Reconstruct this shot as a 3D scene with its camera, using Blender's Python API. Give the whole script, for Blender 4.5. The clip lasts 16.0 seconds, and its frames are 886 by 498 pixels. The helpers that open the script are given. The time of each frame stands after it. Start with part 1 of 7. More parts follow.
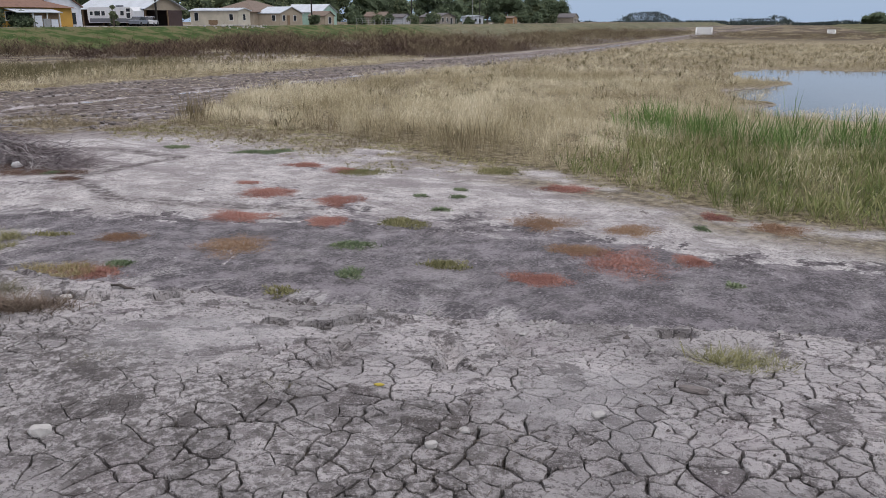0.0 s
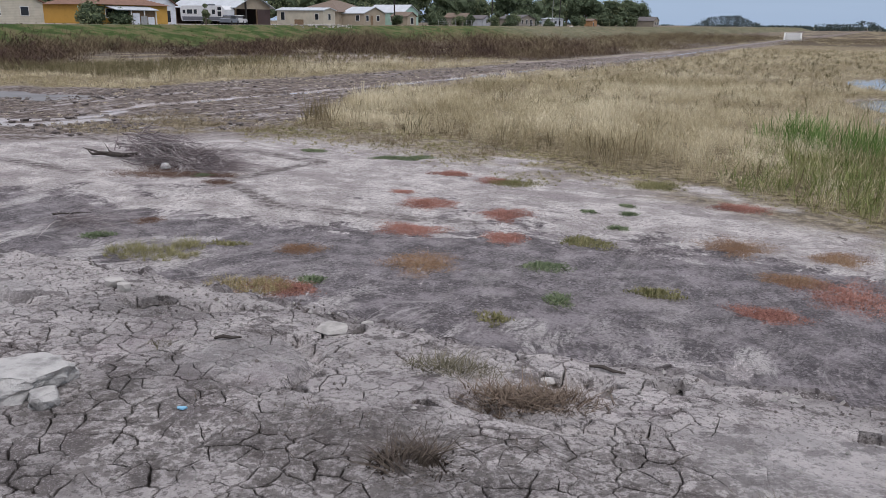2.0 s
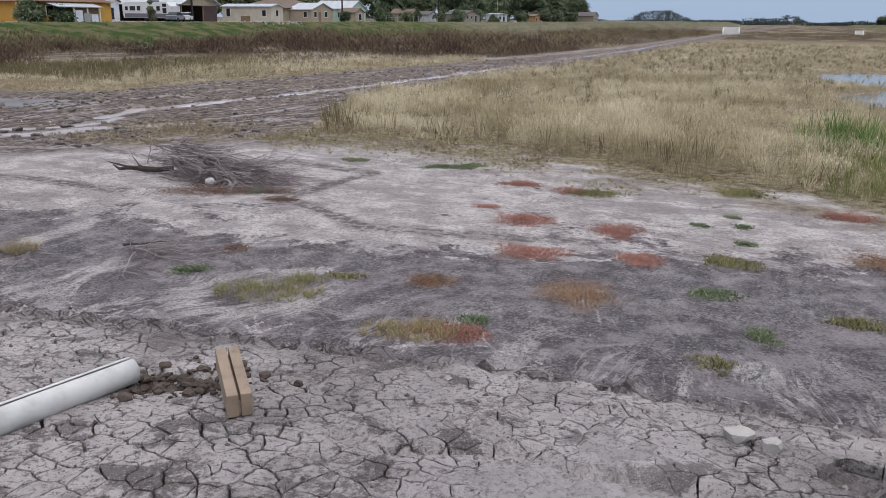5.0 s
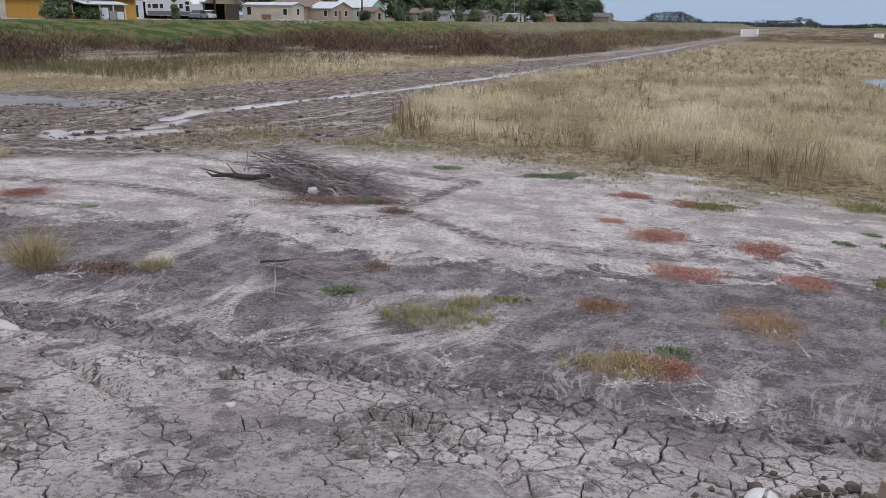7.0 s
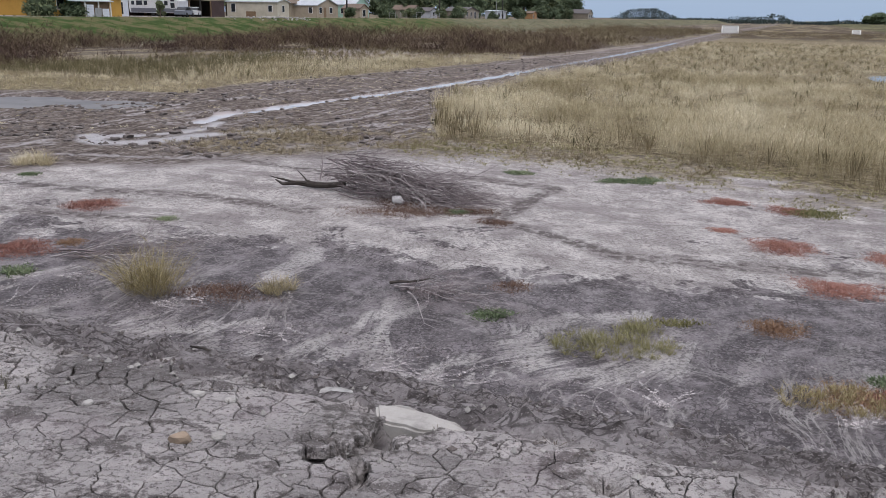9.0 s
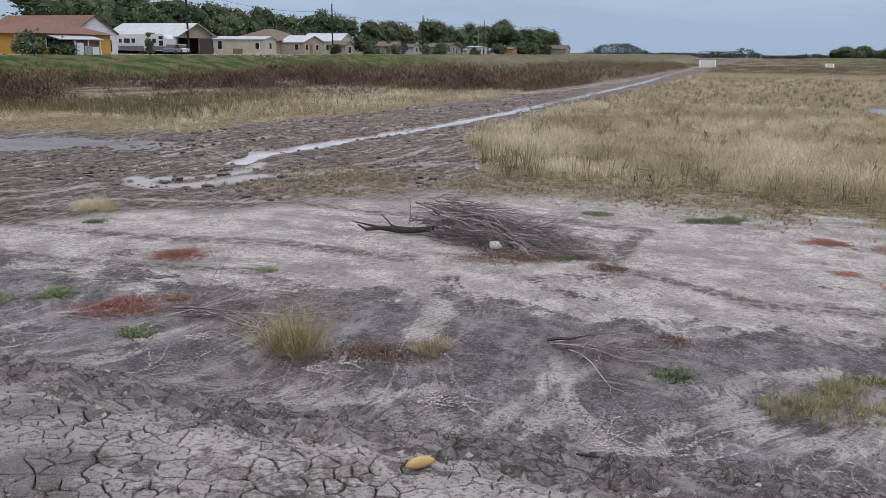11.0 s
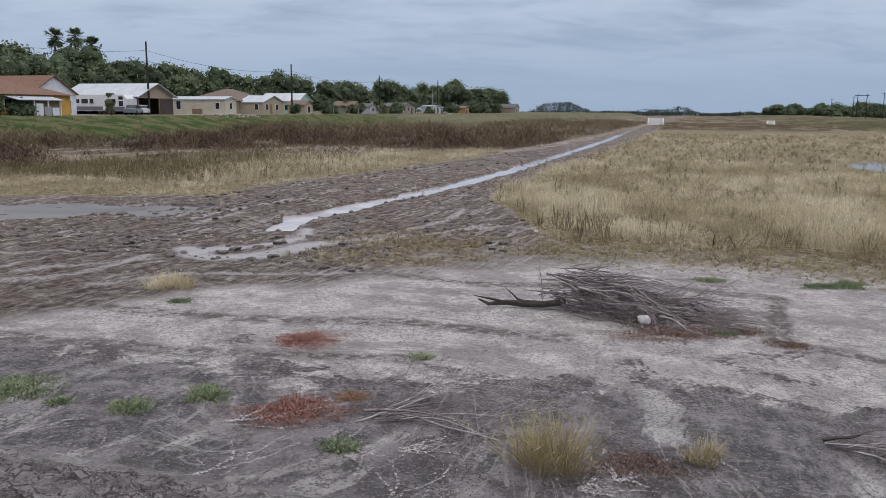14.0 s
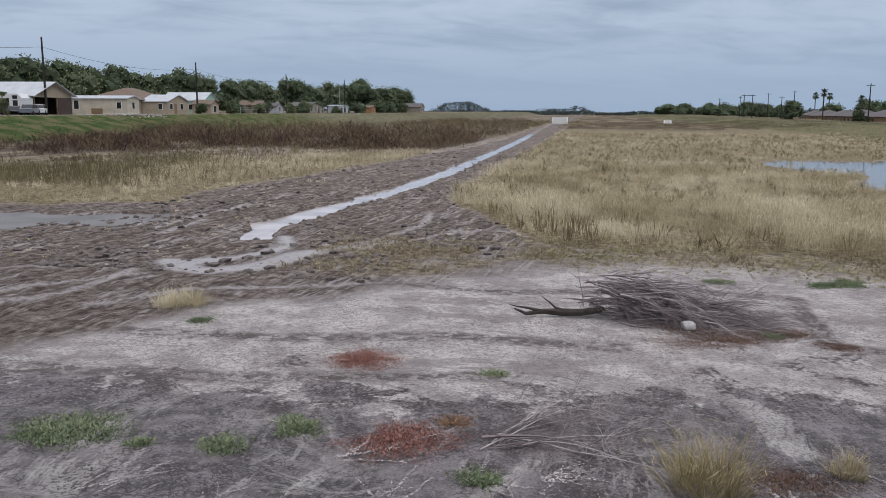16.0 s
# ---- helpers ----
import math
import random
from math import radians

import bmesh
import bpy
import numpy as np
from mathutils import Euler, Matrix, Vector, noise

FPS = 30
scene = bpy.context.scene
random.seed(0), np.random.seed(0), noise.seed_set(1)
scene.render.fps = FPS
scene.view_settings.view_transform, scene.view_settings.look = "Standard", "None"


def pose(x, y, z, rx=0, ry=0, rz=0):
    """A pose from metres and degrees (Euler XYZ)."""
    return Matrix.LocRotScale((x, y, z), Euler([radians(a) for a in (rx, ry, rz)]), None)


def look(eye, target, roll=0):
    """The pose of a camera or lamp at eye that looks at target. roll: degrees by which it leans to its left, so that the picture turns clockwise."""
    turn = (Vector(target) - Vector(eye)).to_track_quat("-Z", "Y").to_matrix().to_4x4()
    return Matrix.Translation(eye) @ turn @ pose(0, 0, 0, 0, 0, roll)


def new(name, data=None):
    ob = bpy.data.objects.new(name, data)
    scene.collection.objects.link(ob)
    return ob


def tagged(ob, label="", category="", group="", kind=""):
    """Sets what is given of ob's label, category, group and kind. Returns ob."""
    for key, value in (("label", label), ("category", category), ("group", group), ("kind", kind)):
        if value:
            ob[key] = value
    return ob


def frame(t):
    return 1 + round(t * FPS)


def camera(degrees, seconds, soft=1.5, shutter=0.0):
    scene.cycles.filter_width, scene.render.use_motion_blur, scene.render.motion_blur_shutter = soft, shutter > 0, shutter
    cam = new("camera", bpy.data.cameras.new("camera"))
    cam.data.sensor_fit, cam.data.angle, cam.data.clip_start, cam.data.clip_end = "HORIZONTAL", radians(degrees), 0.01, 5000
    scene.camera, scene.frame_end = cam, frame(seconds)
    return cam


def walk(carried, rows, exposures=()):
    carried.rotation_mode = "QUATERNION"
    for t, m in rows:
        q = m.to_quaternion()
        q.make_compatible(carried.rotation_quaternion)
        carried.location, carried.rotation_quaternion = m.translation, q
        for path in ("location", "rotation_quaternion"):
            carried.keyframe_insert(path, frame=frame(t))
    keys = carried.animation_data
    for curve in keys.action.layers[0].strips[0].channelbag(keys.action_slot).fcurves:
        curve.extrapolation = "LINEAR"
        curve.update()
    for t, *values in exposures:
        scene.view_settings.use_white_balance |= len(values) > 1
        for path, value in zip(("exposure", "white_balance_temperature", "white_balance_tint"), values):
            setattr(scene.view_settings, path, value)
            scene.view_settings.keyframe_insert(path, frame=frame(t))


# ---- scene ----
cam = camera(57.1, 16.0, 0.5)
METRES, EYE, TILT, LEAN, TURN = 20.0, 1.36, -15.6, 0.0, 0.0
ROWS = [
    (0.0, 0.0, 0.0, 0.0, 0.0, 0.0, -0.0),
    (0.5, -0.028, 0.0087, 0.004, 2.35, 0.04, -1.37),
    (1.0, -0.0519, 0.0208, 0.0075, 3.74, -0.02, -1.59),
    (1.5, -0.0812, 0.0286, 0.0098, 4.59, -0.0, -1.84),
    (2.0, -0.1083, 0.0397, 0.0147, 4.55, -0.0, -1.99),
    (2.5, -0.1329, 0.052, 0.0192, 4.22, -0.02, -1.76),
    (3.0, -0.1608, 0.0601, 0.0242, 0.33, 0.06, -0.95),
    (3.5, -0.1867, 0.0718, 0.0273, -1.12, 0.01, -0.1),
    (4.0, -0.2161, 0.0844, 0.0294, -1.8, -0.04, -0.06),
    (4.5, -0.2424, 0.0985, 0.0337, -1.72, -0.16, -0.06),
    (5.0, -0.2702, 0.1096, 0.0361, 0.36, -0.19, -0.6),
    (7.5, -0.4137, 0.1579, 0.0539, 0.88, -0.28, -1.19),
    (8.0, -0.4434, 0.1713, 0.0565, 0.32, -0.35, -0.97),
    (8.5, -0.4746, 0.1812, 0.059, -0.44, -0.39, -0.79),
    (9.0, -0.5052, 0.1933, 0.0633, -0.77, -0.43, -0.7),
    (9.5, -0.5347, 0.2069, 0.0667, -0.53, -0.47, -0.62),
    (10.0, -0.5649, 0.2171, 0.0705, -0.61, -0.46, -0.55),
    (12.5, -0.7155, 0.2737, 0.0865, -5.07, 6.28, 0.88),
    (13.0, -0.7443, 0.2888, 0.09, -4.74, 6.22, 0.82),
    (13.5, -0.7701, 0.308, 0.0951, -5.28, 6.05, 0.96),
    (14.0, -0.7966, 0.3275, 0.0997, -6.03, 5.89, 1.33),
    (14.5, -0.8247, 0.3429, 0.1056, -8.24, 5.74, 1.9),
    (15.0, -0.8536, 0.3554, 0.1104, -10.11, 5.63, 2.46),
    (15.5, -0.884, 0.3648, 0.1136, -11.31, 5.56, 2.66),
    (16.0, -0.9134, 0.3741, 0.1167, -12.7, 5.58, 3.16),
]
walk(cam, [(t, pose(0, 0, EYE, TILT, LEAN, TURN) @ pose(METRES * x, METRES * y, METRES * z, 90 + pitch, roll, yaw)) for t, x, y, z, yaw, pitch, roll in ROWS],
     exposures=[(0.0, -0.08, 6400, 12.0), (10.2, -0.08, 6400, 12.0), (12.3, -0.22, 6430, 10.5), (16.0, -0.22, 6430, 10.5)])

# ---- world and light: an overcast noon ----
world = bpy.data.worlds.new("overcast_sky")
world.use_nodes = True
scene.world = world
wt = world.node_tree
wt.nodes.clear()

SUN_EL, SUN_AZ = 52.0, 150.0
sun = new("sun", bpy.data.lights.new("sun", "SUN"))
sun.data.energy, sun.data.angle, sun.data.color = 0.8, radians(25), (1.0, 0.97, 0.93)
sun.matrix_world = look((0, 0, 0), (-math.sin(radians(SUN_AZ)) * math.cos(radians(SUN_EL)), -math.cos(radians(SUN_AZ)) * math.cos(radians(SUN_EL)), -math.sin(radians(SUN_EL))))
sun.location = (0, 0, 60)


# ---- node helpers ----
def put(nt, sock, v):
    if isinstance(v, bpy.types.NodeSocket):
        nt.links.new(v, sock)
    elif v is not None:
        if sock.type == "RGBA" and len(v) == 3:
            v = (*v, 1.0)
        sock.default_value = v


def nmath(nt, op, a, b=None, c=None, clamp=False):
    n = nt.nodes.new("ShaderNodeMath")
    n.operation, n.use_clamp = op, clamp
    for i, v in enumerate((a, b, c)):
        put(nt, n.inputs[i], v)
    return n.outputs[0]


def nmix(nt, fac, a, b, mode="MIX"):
    n = nt.nodes.new("ShaderNodeMix")
    n.data_type, n.blend_type = "RGBA", mode
    put(nt, n.inputs[0], fac), put(nt, n.inputs[6], a), put(nt, n.inputs[7], b)
    return n.outputs[2]


def nnoise(nt, vec, scale, detail=4.0, rough=0.55, dist=0.0):
    n = nt.nodes.new("ShaderNodeTexNoise")
    put(nt, n.inputs["Vector"], vec)
    put(nt, n.inputs["Scale"], scale), put(nt, n.inputs["Detail"], detail)
    put(nt, n.inputs["Roughness"], rough), put(nt, n.inputs["Distortion"], dist)
    return n.outputs[0]


def nvoro(nt, vec, scale, feature="DISTANCE_TO_EDGE"):
    n = nt.nodes.new("ShaderNodeTexVoronoi")
    n.feature = feature
    put(nt, n.inputs["Vector"], vec), put(nt, n.inputs["Scale"], scale)
    return n.outputs[0]


def nrange(nt, v, a, b, lo=0.0, hi=1.0):
    n = nt.nodes.new("ShaderNodeMapRange")
    n.interpolation_type = "SMOOTHSTEP"
    for i, x in enumerate((v, a, b, lo, hi)):
        put(nt, n.inputs[i], x)
    return n.outputs[0]


def nramp(nt, fac, stops):
    n = nt.nodes.new("ShaderNodeValToRGB")
    while len(n.color_ramp.elements) < len(stops):
        n.color_ramp.elements.new(0.5)
    for e, (p, c) in zip(n.color_ramp.elements, stops):
        e.position, e.color = p, (*c, 1.0)
    put(nt, n.inputs[0], fac)
    return n.outputs[0]


def nmap(nt, vec, scale=(1, 1, 1), rot=0.0):
    n = nt.nodes.new("ShaderNodeMapping")
    put(nt, n.inputs["Vector"], vec)
    n.inputs["Rotation"].default_value = (0, 0, radians(rot))
    n.inputs["Scale"].default_value = scale
    return n.outputs[0]


def nbump(nt, height, strength=0.5, dist=0.02, normal=None):
    n = nt.nodes.new("ShaderNodeBump")
    put(nt, n.inputs["Height"], height), put(nt, n.inputs["Strength"], strength), put(nt, n.inputs["Distance"], dist)
    if normal is not None:
        put(nt, n.inputs["Normal"], normal)
    return n.outputs[0]


def nattr(nt, name):
    n = nt.nodes.new("ShaderNodeAttribute")
    n.attribute_name = name
    return n.outputs["Fac"]


def nwhere(nt):
    return nt.nodes.new("ShaderNodeNewGeometry").outputs["Position"]


def nlocal(nt):
    return nt.nodes.new("ShaderNodeTexCoord").outputs["Object"]


def nisland(nt):
    return nt.nodes.new("ShaderNodeNewGeometry").outputs["Random Per Island"]


def material(name):
    m = bpy.data.materials.new(name)
    m.use_nodes = True
    nt = m.node_tree
    return m, nt, nt.nodes["Principled BSDF"]


def finish(nt, bsdf, color, rough=0.9, normal=None, spec=None, metal=None):
    put(nt, bsdf.inputs["Base Color"], color)
    put(nt, bsdf.inputs["Roughness"], rough)
    if normal is not None:
        put(nt, bsdf.inputs["Normal"], normal)
    if spec is not None:
        put(nt, bsdf.inputs["Specular IOR Level"], spec)
    if metal is not None:
        put(nt, bsdf.inputs["Metallic"], metal)


# sky: a bright high overcast, dimmer and bluer towards the horizon, with soft darker cloud bellies
coord = wt.nodes.new("ShaderNodeTexCoord").outputs["Generated"]
sky = wt.nodes.new("ShaderNodeTexSky")
sky.sky_type, sky.sun_disc = "NISHITA", False
sky.sun_elevation, sky.sun_rotation = radians(SUN_EL), radians(SUN_AZ)
sep = wt.nodes.new("ShaderNodeSeparateXYZ")
put(wt, sep.inputs[0], coord)
up = nmath(wt, "MAXIMUM", sep.outputs[2], 0.0)
lift = nmath(wt, "ADD", up, 0.16)
flat = wt.nodes.new("ShaderNodeCombineXYZ")
put(wt, flat.inputs[0], nmath(wt, "DIVIDE", sep.outputs[0], lift))
put(wt, flat.inputs[1], nmath(wt, "DIVIDE", sep.outputs[1], lift))
cl1 = nnoise(wt, nmap(wt, flat.outputs[0], (0.55, 1.0, 1.0), 20), 0.9, 6.0, 0.5, 0.3)
cl2 = nnoise(wt, nmap(wt, flat.outputs[0], (1.0, 1.6, 1.0), -15), 2.6, 5.0, 0.55, 0.5)
cloud = nmath(wt, "ADD", nmath(wt, "MULTIPLY", cl1, 0.7), nmath(wt, "MULTIPLY", cl2, 0.3))
bright = nrange(wt, cloud, 0.39, 0.58)
veil = nmix(wt, bright, (0.365, 0.460, 0.600), (0.555, 0.655, 0.805))
lowband = nrange(wt, up, 0.0, 0.14)
veil = nmix(wt, lowband, (0.385, 0.500, 0.670), veil)
veil = nmix(wt, nrange(wt, up, 0.25, 0.6), veil, (0.60, 0.60, 0.645))
gain = nmath(wt, "ADD", 1.08, nmath(wt, "MULTIPLY", nrange(wt, up, 0.2, 1.0), 2.3))
bg_cloud = wt.nodes.new("ShaderNodeBackground")
put(wt, bg_cloud.inputs[0], veil), put(wt, bg_cloud.inputs[1], gain)
bg_sky = wt.nodes.new("ShaderNodeBackground")
put(wt, bg_sky.inputs[0], sky.outputs[0]), put(wt, bg_sky.inputs[1], 0.05)
both = wt.nodes.new("ShaderNodeMixShader")
both.inputs[0].default_value = 0.9
wt.links.new(bg_sky.outputs[0], both.inputs[1])
wt.links.new(bg_cloud.outputs[0], both.inputs[2])
wout = wt.nodes.new("ShaderNodeOutputWorld")
wt.links.new(both.outputs[0], wout.inputs[0])


# ---- materials ----
AXIS = -66.86     # the basin's own axes against the world's


def clay_nodes(nt, p):
    """Dry grey silt: pale skins, dirty stains and grit."""
    big = nnoise(nt, p, 0.9, 5.0, 0.6, 0.4)
    mid = nnoise(nt, p, 5.0, 6.0, 0.68, 0.3)
    fine = nnoise(nt, p, 42.0, 5.0, 0.75)
    grit = nnoise(nt, p, 130.0, 3.0, 0.7)
    c = nramp(nt, big, [(0.38, (0.232, 0.213, 0.205)), (0.45, (0.392, 0.361, 0.348)), (0.55, (0.51, 0.470, 0.452))])
    c = nmix(nt, nmath(nt, "MULTIPLY", nrange(nt, mid, 0.535, 0.60), 0.85), c, (0.125, 0.110, 0.105))
    c = nmix(nt, nmath(nt, "MULTIPLY", nrange(nt, fine, 0.53, 0.58), 0.75), c, (0.14, 0.124, 0.118))
    dirt = nmath(nt, "MULTIPLY", nrange(nt, nnoise(nt, p, 1.9, 6.0, 0.7, 0.6), 0.53, 0.60), nrange(nt, nnoise(nt, p, 26.0, 4.0, 0.75), 0.44, 0.52))
    c = nmix(nt, nmath(nt, "MULTIPLY", dirt, 0.55), c, (0.115, 0.094, 0.088))
    c = nmix(nt, nmath(nt, "MULTIPLY", nrange(nt, grit, 0.56, 0.62), 0.7), c, (0.46, 0.42, 0.41))
    c = nmix(nt, nmath(nt, "MULTIPLY", nrange(nt, nnoise(nt, p, 1.7, 3.0), 0.55, 0.7), 0.3), c, (0.33, 0.275, 0.285))
    h = nmath(nt, "ADD", nmath(nt, "MULTIPLY", mid, 0.8), nmath(nt, "MULTIPLY", fine, 0.7))
    return c, h


def make_clay():
    m, nt, b = material("cracked_clay")
    p = nwhere(nt)
    c, h = clay_nodes(nt, p)
    crumbs = nmath(nt, "MULTIPLY", nattr(nt, "debris"), nrange(nt, nnoise(nt, p, 24.0, 5.0, 0.75), 0.45, 0.55, 0.12, 0.95))
    c = nmix(nt, nmath(nt, "MULTIPLY", crumbs, 0.72), c, (0.105, 0.093, 0.084))
    c = nmix(nt, nmath(nt, "MULTIPLY", nattr(nt, "silt"), 0.32), c, (0.47, 0.445, 0.435))
    tone = nrange(nt, nisland(nt), 0.0, 1.0, 0.88, 1.08)
    c = nmix(nt, 1.0, c, tone, "MULTIPLY")
    hair = nrange(nt, nvoro(nt, nmix(nt, 0.06, p, nnoise(nt, p, 18.0, 3.0)), 22.0), 0.0, 0.05)
    h2 = nmath(nt, "ADD", h, nmath(nt, "MULTIPLY", hair, 0.10))
    finish(nt, b, c, 0.95, nbump(nt, h2, 1.0, 0.045), 0.08)
    return m


def make_ground():
    m, nt, b = material("basin_ground")
    p = nwhere(nt)
    ax = nmap(nt, p, (1, 1, 1), AXIS)              # x: out along the basin, y: across it
    wet, salt, slope = nattr(nt, "wet"), nattr(nt, "salt"), nattr(nt, "slope")
    track, litter, green, sand, rut = nattr(nt, "track"), nattr(nt, "litter"), nattr(nt, "green"), nattr(nt, "sand"), nattr(nt, "rut")
    brush, wheel, film, foot, bloom = nattr(nt, "brush"), nattr(nt, "wheel"), nattr(nt, "film"), nattr(nt, "foot"), nattr(nt, "bloom")
    c, h = clay_nodes(nt, p)
    fine = nnoise(nt, p, 45.0, 4.0, 0.7)
    mid = nnoise(nt, p, 3.0, 6.0, 0.65, 0.5)
    def lines(vec, scale, width):
        return nrange(nt, nvoro(nt, vec, scale), width, width * 0.35)

    def spots(vec, scale, at_least, detail=4.0):
        return nrange(nt, nnoise(nt, vec, scale, detail, 0.7), at_least, at_least + 0.045)

    wob = nt.nodes.new("ShaderNodeTexNoise")
    put(nt, wob.inputs["Vector"], p), put(nt, wob.inputs["Scale"], 7.0), put(nt, wob.inputs["Detail"], 3.0)
    bent = nmix(nt, 1.0, p, nmix(nt, 1.0, wob.outputs["Color"], (0.10, 0.10, 0.0), "MULTIPLY"), "ADD")
    bent2 = nmix(nt, 1.0, p, nmix(nt, 1.0, wob.outputs["Color"], (0.24, 0.24, 0.0), "MULTIPLY"), "ADD")
    # crumbly slope: grey clods, open cracks between them, pale crumbs
    sl = nramp(nt, nnoise(nt, p, 3.2, 7.0, 0.72), [(0.41, (0.178, 0.159, 0.157)), (0.50, (0.285, 0.258, 0.255)), (0.59, (0.41, 0.375, 0.37))])
    sl = nmix(nt, nmath(nt, "MULTIPLY", spots(p, 11.0, 0.55, 6.0), 0.6), sl, (0.085, 0.073, 0.070))
    sl = nmix(nt, nmath(nt, "MULTIPLY", nmath(nt, "MULTIPLY", lines(bent, 8.0, 0.08), spots(p, 1.4, 0.43)), 0.7), sl, (0.050, 0.043, 0.041))
    sl = nmix(nt, nmath(nt, "MULTIPLY", nmath(nt, "MULTIPLY", lines(bent2, 17.0, 0.10), spots(p, 2.3, 0.49)), 0.5), sl, (0.045, 0.038, 0.036))
    sl = nmix(nt, nmath(nt, "MULTIPLY", spots(p, 38.0, 0.565), 0.6), sl, (0.09, 0.078, 0.075))
    sl = nmix(nt, nmath(nt, "MULTIPLY", spots(p, 60.0, 0.58), 0.6), sl, (0.45, 0.41, 0.40))
    c = nmix(nt, slope, c, sl)
    # the open mud: dark damp silt, its fine cracks and pale flecks
    big = nt.nodes.new("ShaderNodeTexNoise")
    put(nt, big.inputs["Vector"], ax), put(nt, big.inputs["Scale"], 0.28), put(nt, big.inputs["Detail"], 2.0)
    warp = nmix(nt, 1.0, ax, nmix(nt, 1.0, big.outputs["Color"], (2.6, 2.6, 0.0), "MULTIPLY"), "ADD")
    mud = nramp(nt, nnoise(nt, p, 2.2, 6.0, 0.68), [(0.41, (0.092, 0.079, 0.081)), (0.50, (0.160, 0.140, 0.143)), (0.59, (0.255, 0.226, 0.230))])
    mud = nmix(nt, nmath(nt, "MULTIPLY", spots(p, 22.0, 0.54), 0.6), mud, (0.33, 0.295, 0.297))
    mud = nmix(nt, nmath(nt, "MULTIPLY", nmath(nt, "MULTIPLY", lines(bent2, 11.0, 0.10), spots(p, 1.3, 0.47)), 0.75), mud, (0.050, 0.042, 0.042))
    mud = nmix(nt, nmath(nt, "MULTIPLY", spots(p, 28.0, 0.56), 0.6), mud, (0.055, 0.046, 0.046))
    wash = nmath(nt, "MULTIPLY", spots(nmap(nt, warp, (0.35, 1.3, 1.0)), 1.15, 0.535, 8.0), spots(p, 21.0, 0.45))
    pale = nramp(nt, nnoise(nt, p, 1.6, 4.0), [(0.42, (0.43, 0.394, 0.375)), (0.5, (0.54, 0.502, 0.475)), (0.58, (0.64, 0.600, 0.568))])
    near_foot = nmath(nt, "ADD", 0.22, nmath(nt, "MULTIPLY", foot, 0.52))
    mud = nmix(nt, nmath(nt, "MULTIPLY", wash, nmath(nt, "MULTIPLY", near_foot, 0.8)), mud, pale)
    st1 = nmath(nt, "ABSOLUTE", nmath(nt, "SUBTRACT", nnoise(nt, nmap(nt, warp, (0.30, 1.5, 1.0)), 1.3, 7.0, 0.62, 0.35), 0.5))
    mud = nmix(nt, nmath(nt, "MULTIPLY", nmath(nt, "MULTIPLY", nrange(nt, st1, 0.02, 0.0), spots(warp, 0.42, 0.47)), nmath(nt, "MULTIPLY", near_foot, 0.65)), mud, pale)
    # feathery salt swirls left by running water
    for vec, scale, seed_by, amount in ((nmap(nt, warp, (0.45, 1.5, 1.0), 18), 0.8, 0.0, 0.58), (nmap(nt, warp, (1.3, 0.5, 1.0), 24), 0.9, 3.7, 0.48)):
        n1 = nnoise(nt, nmix(nt, 1.0, vec, (seed_by, seed_by, seed_by), "ADD"), scale, 3.5, 0.5, 1.1)
        ridge = nmath(nt, "ABSOLUTE", nmath(nt, "SUBTRACT", n1, 0.5))
        frayed = nmath(nt, "ADD", ridge, nmath(nt, "MULTIPLY", nmath(nt, "SUBTRACT", nnoise(nt, p, 13.0, 5.0, 0.7), 0.5), 0.10))
        swirl = nmath(nt, "MULTIPLY", nrange(nt, frayed, 0.032, 0.0), nrange(nt, nnoise(nt, nmix(nt, 1.0, ax, (seed_by, 2.0, 0.0), "ADD"), 0.5, 3.0), 0.50, 0.60))
        mud = nmix(nt, nmath(nt, "MULTIPLY", swirl, nmath(nt, "MULTIPLY", near_foot, amount)), mud, pale)
    frill = nmath(nt, "ADD", nmath(nt, "MULTIPLY", bloom, 0.5), nmath(nt, "MULTIPLY", nmath(nt, "SUBTRACT", nnoise(nt, nmap(nt, warp, (0.35, 1.5, 1.0)), 4.0, 7.0, 0.72, 0.8), 0.5), 2.6))
    frill = nmath(nt, "MULTIPLY", nrange(nt, frill, 0.10, 0.42), nmath(nt, "MULTIPLY", nrange(nt, bloom, 0.05, 0.5), nmath(nt, "ADD", 0.35, nmath(nt, "MULTIPLY", spots(p, 21.0, 0.46), 0.65))))
    mud = nmix(nt, nmath(nt, "MULTIPLY", frill, 0.66), mud, pale)
    c = nmix(nt, wet, c, mud)
    # the salt crust: pale, broken by dark flecks, chips and cracks
    crust = nmix(nt, nmath(nt, "MULTIPLY", spots(p, 7.0, 0.545, 6.0), 0.5), pale, (0.235, 0.205, 0.200))
    crust = nmix(nt, nmath(nt, "MULTIPLY", nmath(nt, "MULTIPLY", lines(bent2, 9.0, 0.07), spots(p, 1.1, 0.48)), 0.6), crust, (0.14, 0.118, 0.116))
    crust = nmix(nt, nmath(nt, "MULTIPLY", spots(nmap(nt, ax, (2.2, 0.8, 1.0)), 15.0, 0.535), 0.6), crust, (0.18, 0.157, 0.153))
    crust = nmix(nt, nmath(nt, "MULTIPLY", spots(p, 34.0, 0.55), 0.6), crust, (0.16, 0.139, 0.136))
    crust = nmix(nt, nmath(nt, "MULTIPLY", spots(p, 70.0, 0.56), 0.6), crust, (0.62, 0.58, 0.565))
    crust = nmix(nt, nmath(nt, "MULTIPLY", spots(nmap(nt, warp, (1.3, 0.5, 1.0)), 0.7, 0.55, 8.0), 0.5), crust, (0.22, 0.19, 0.188))
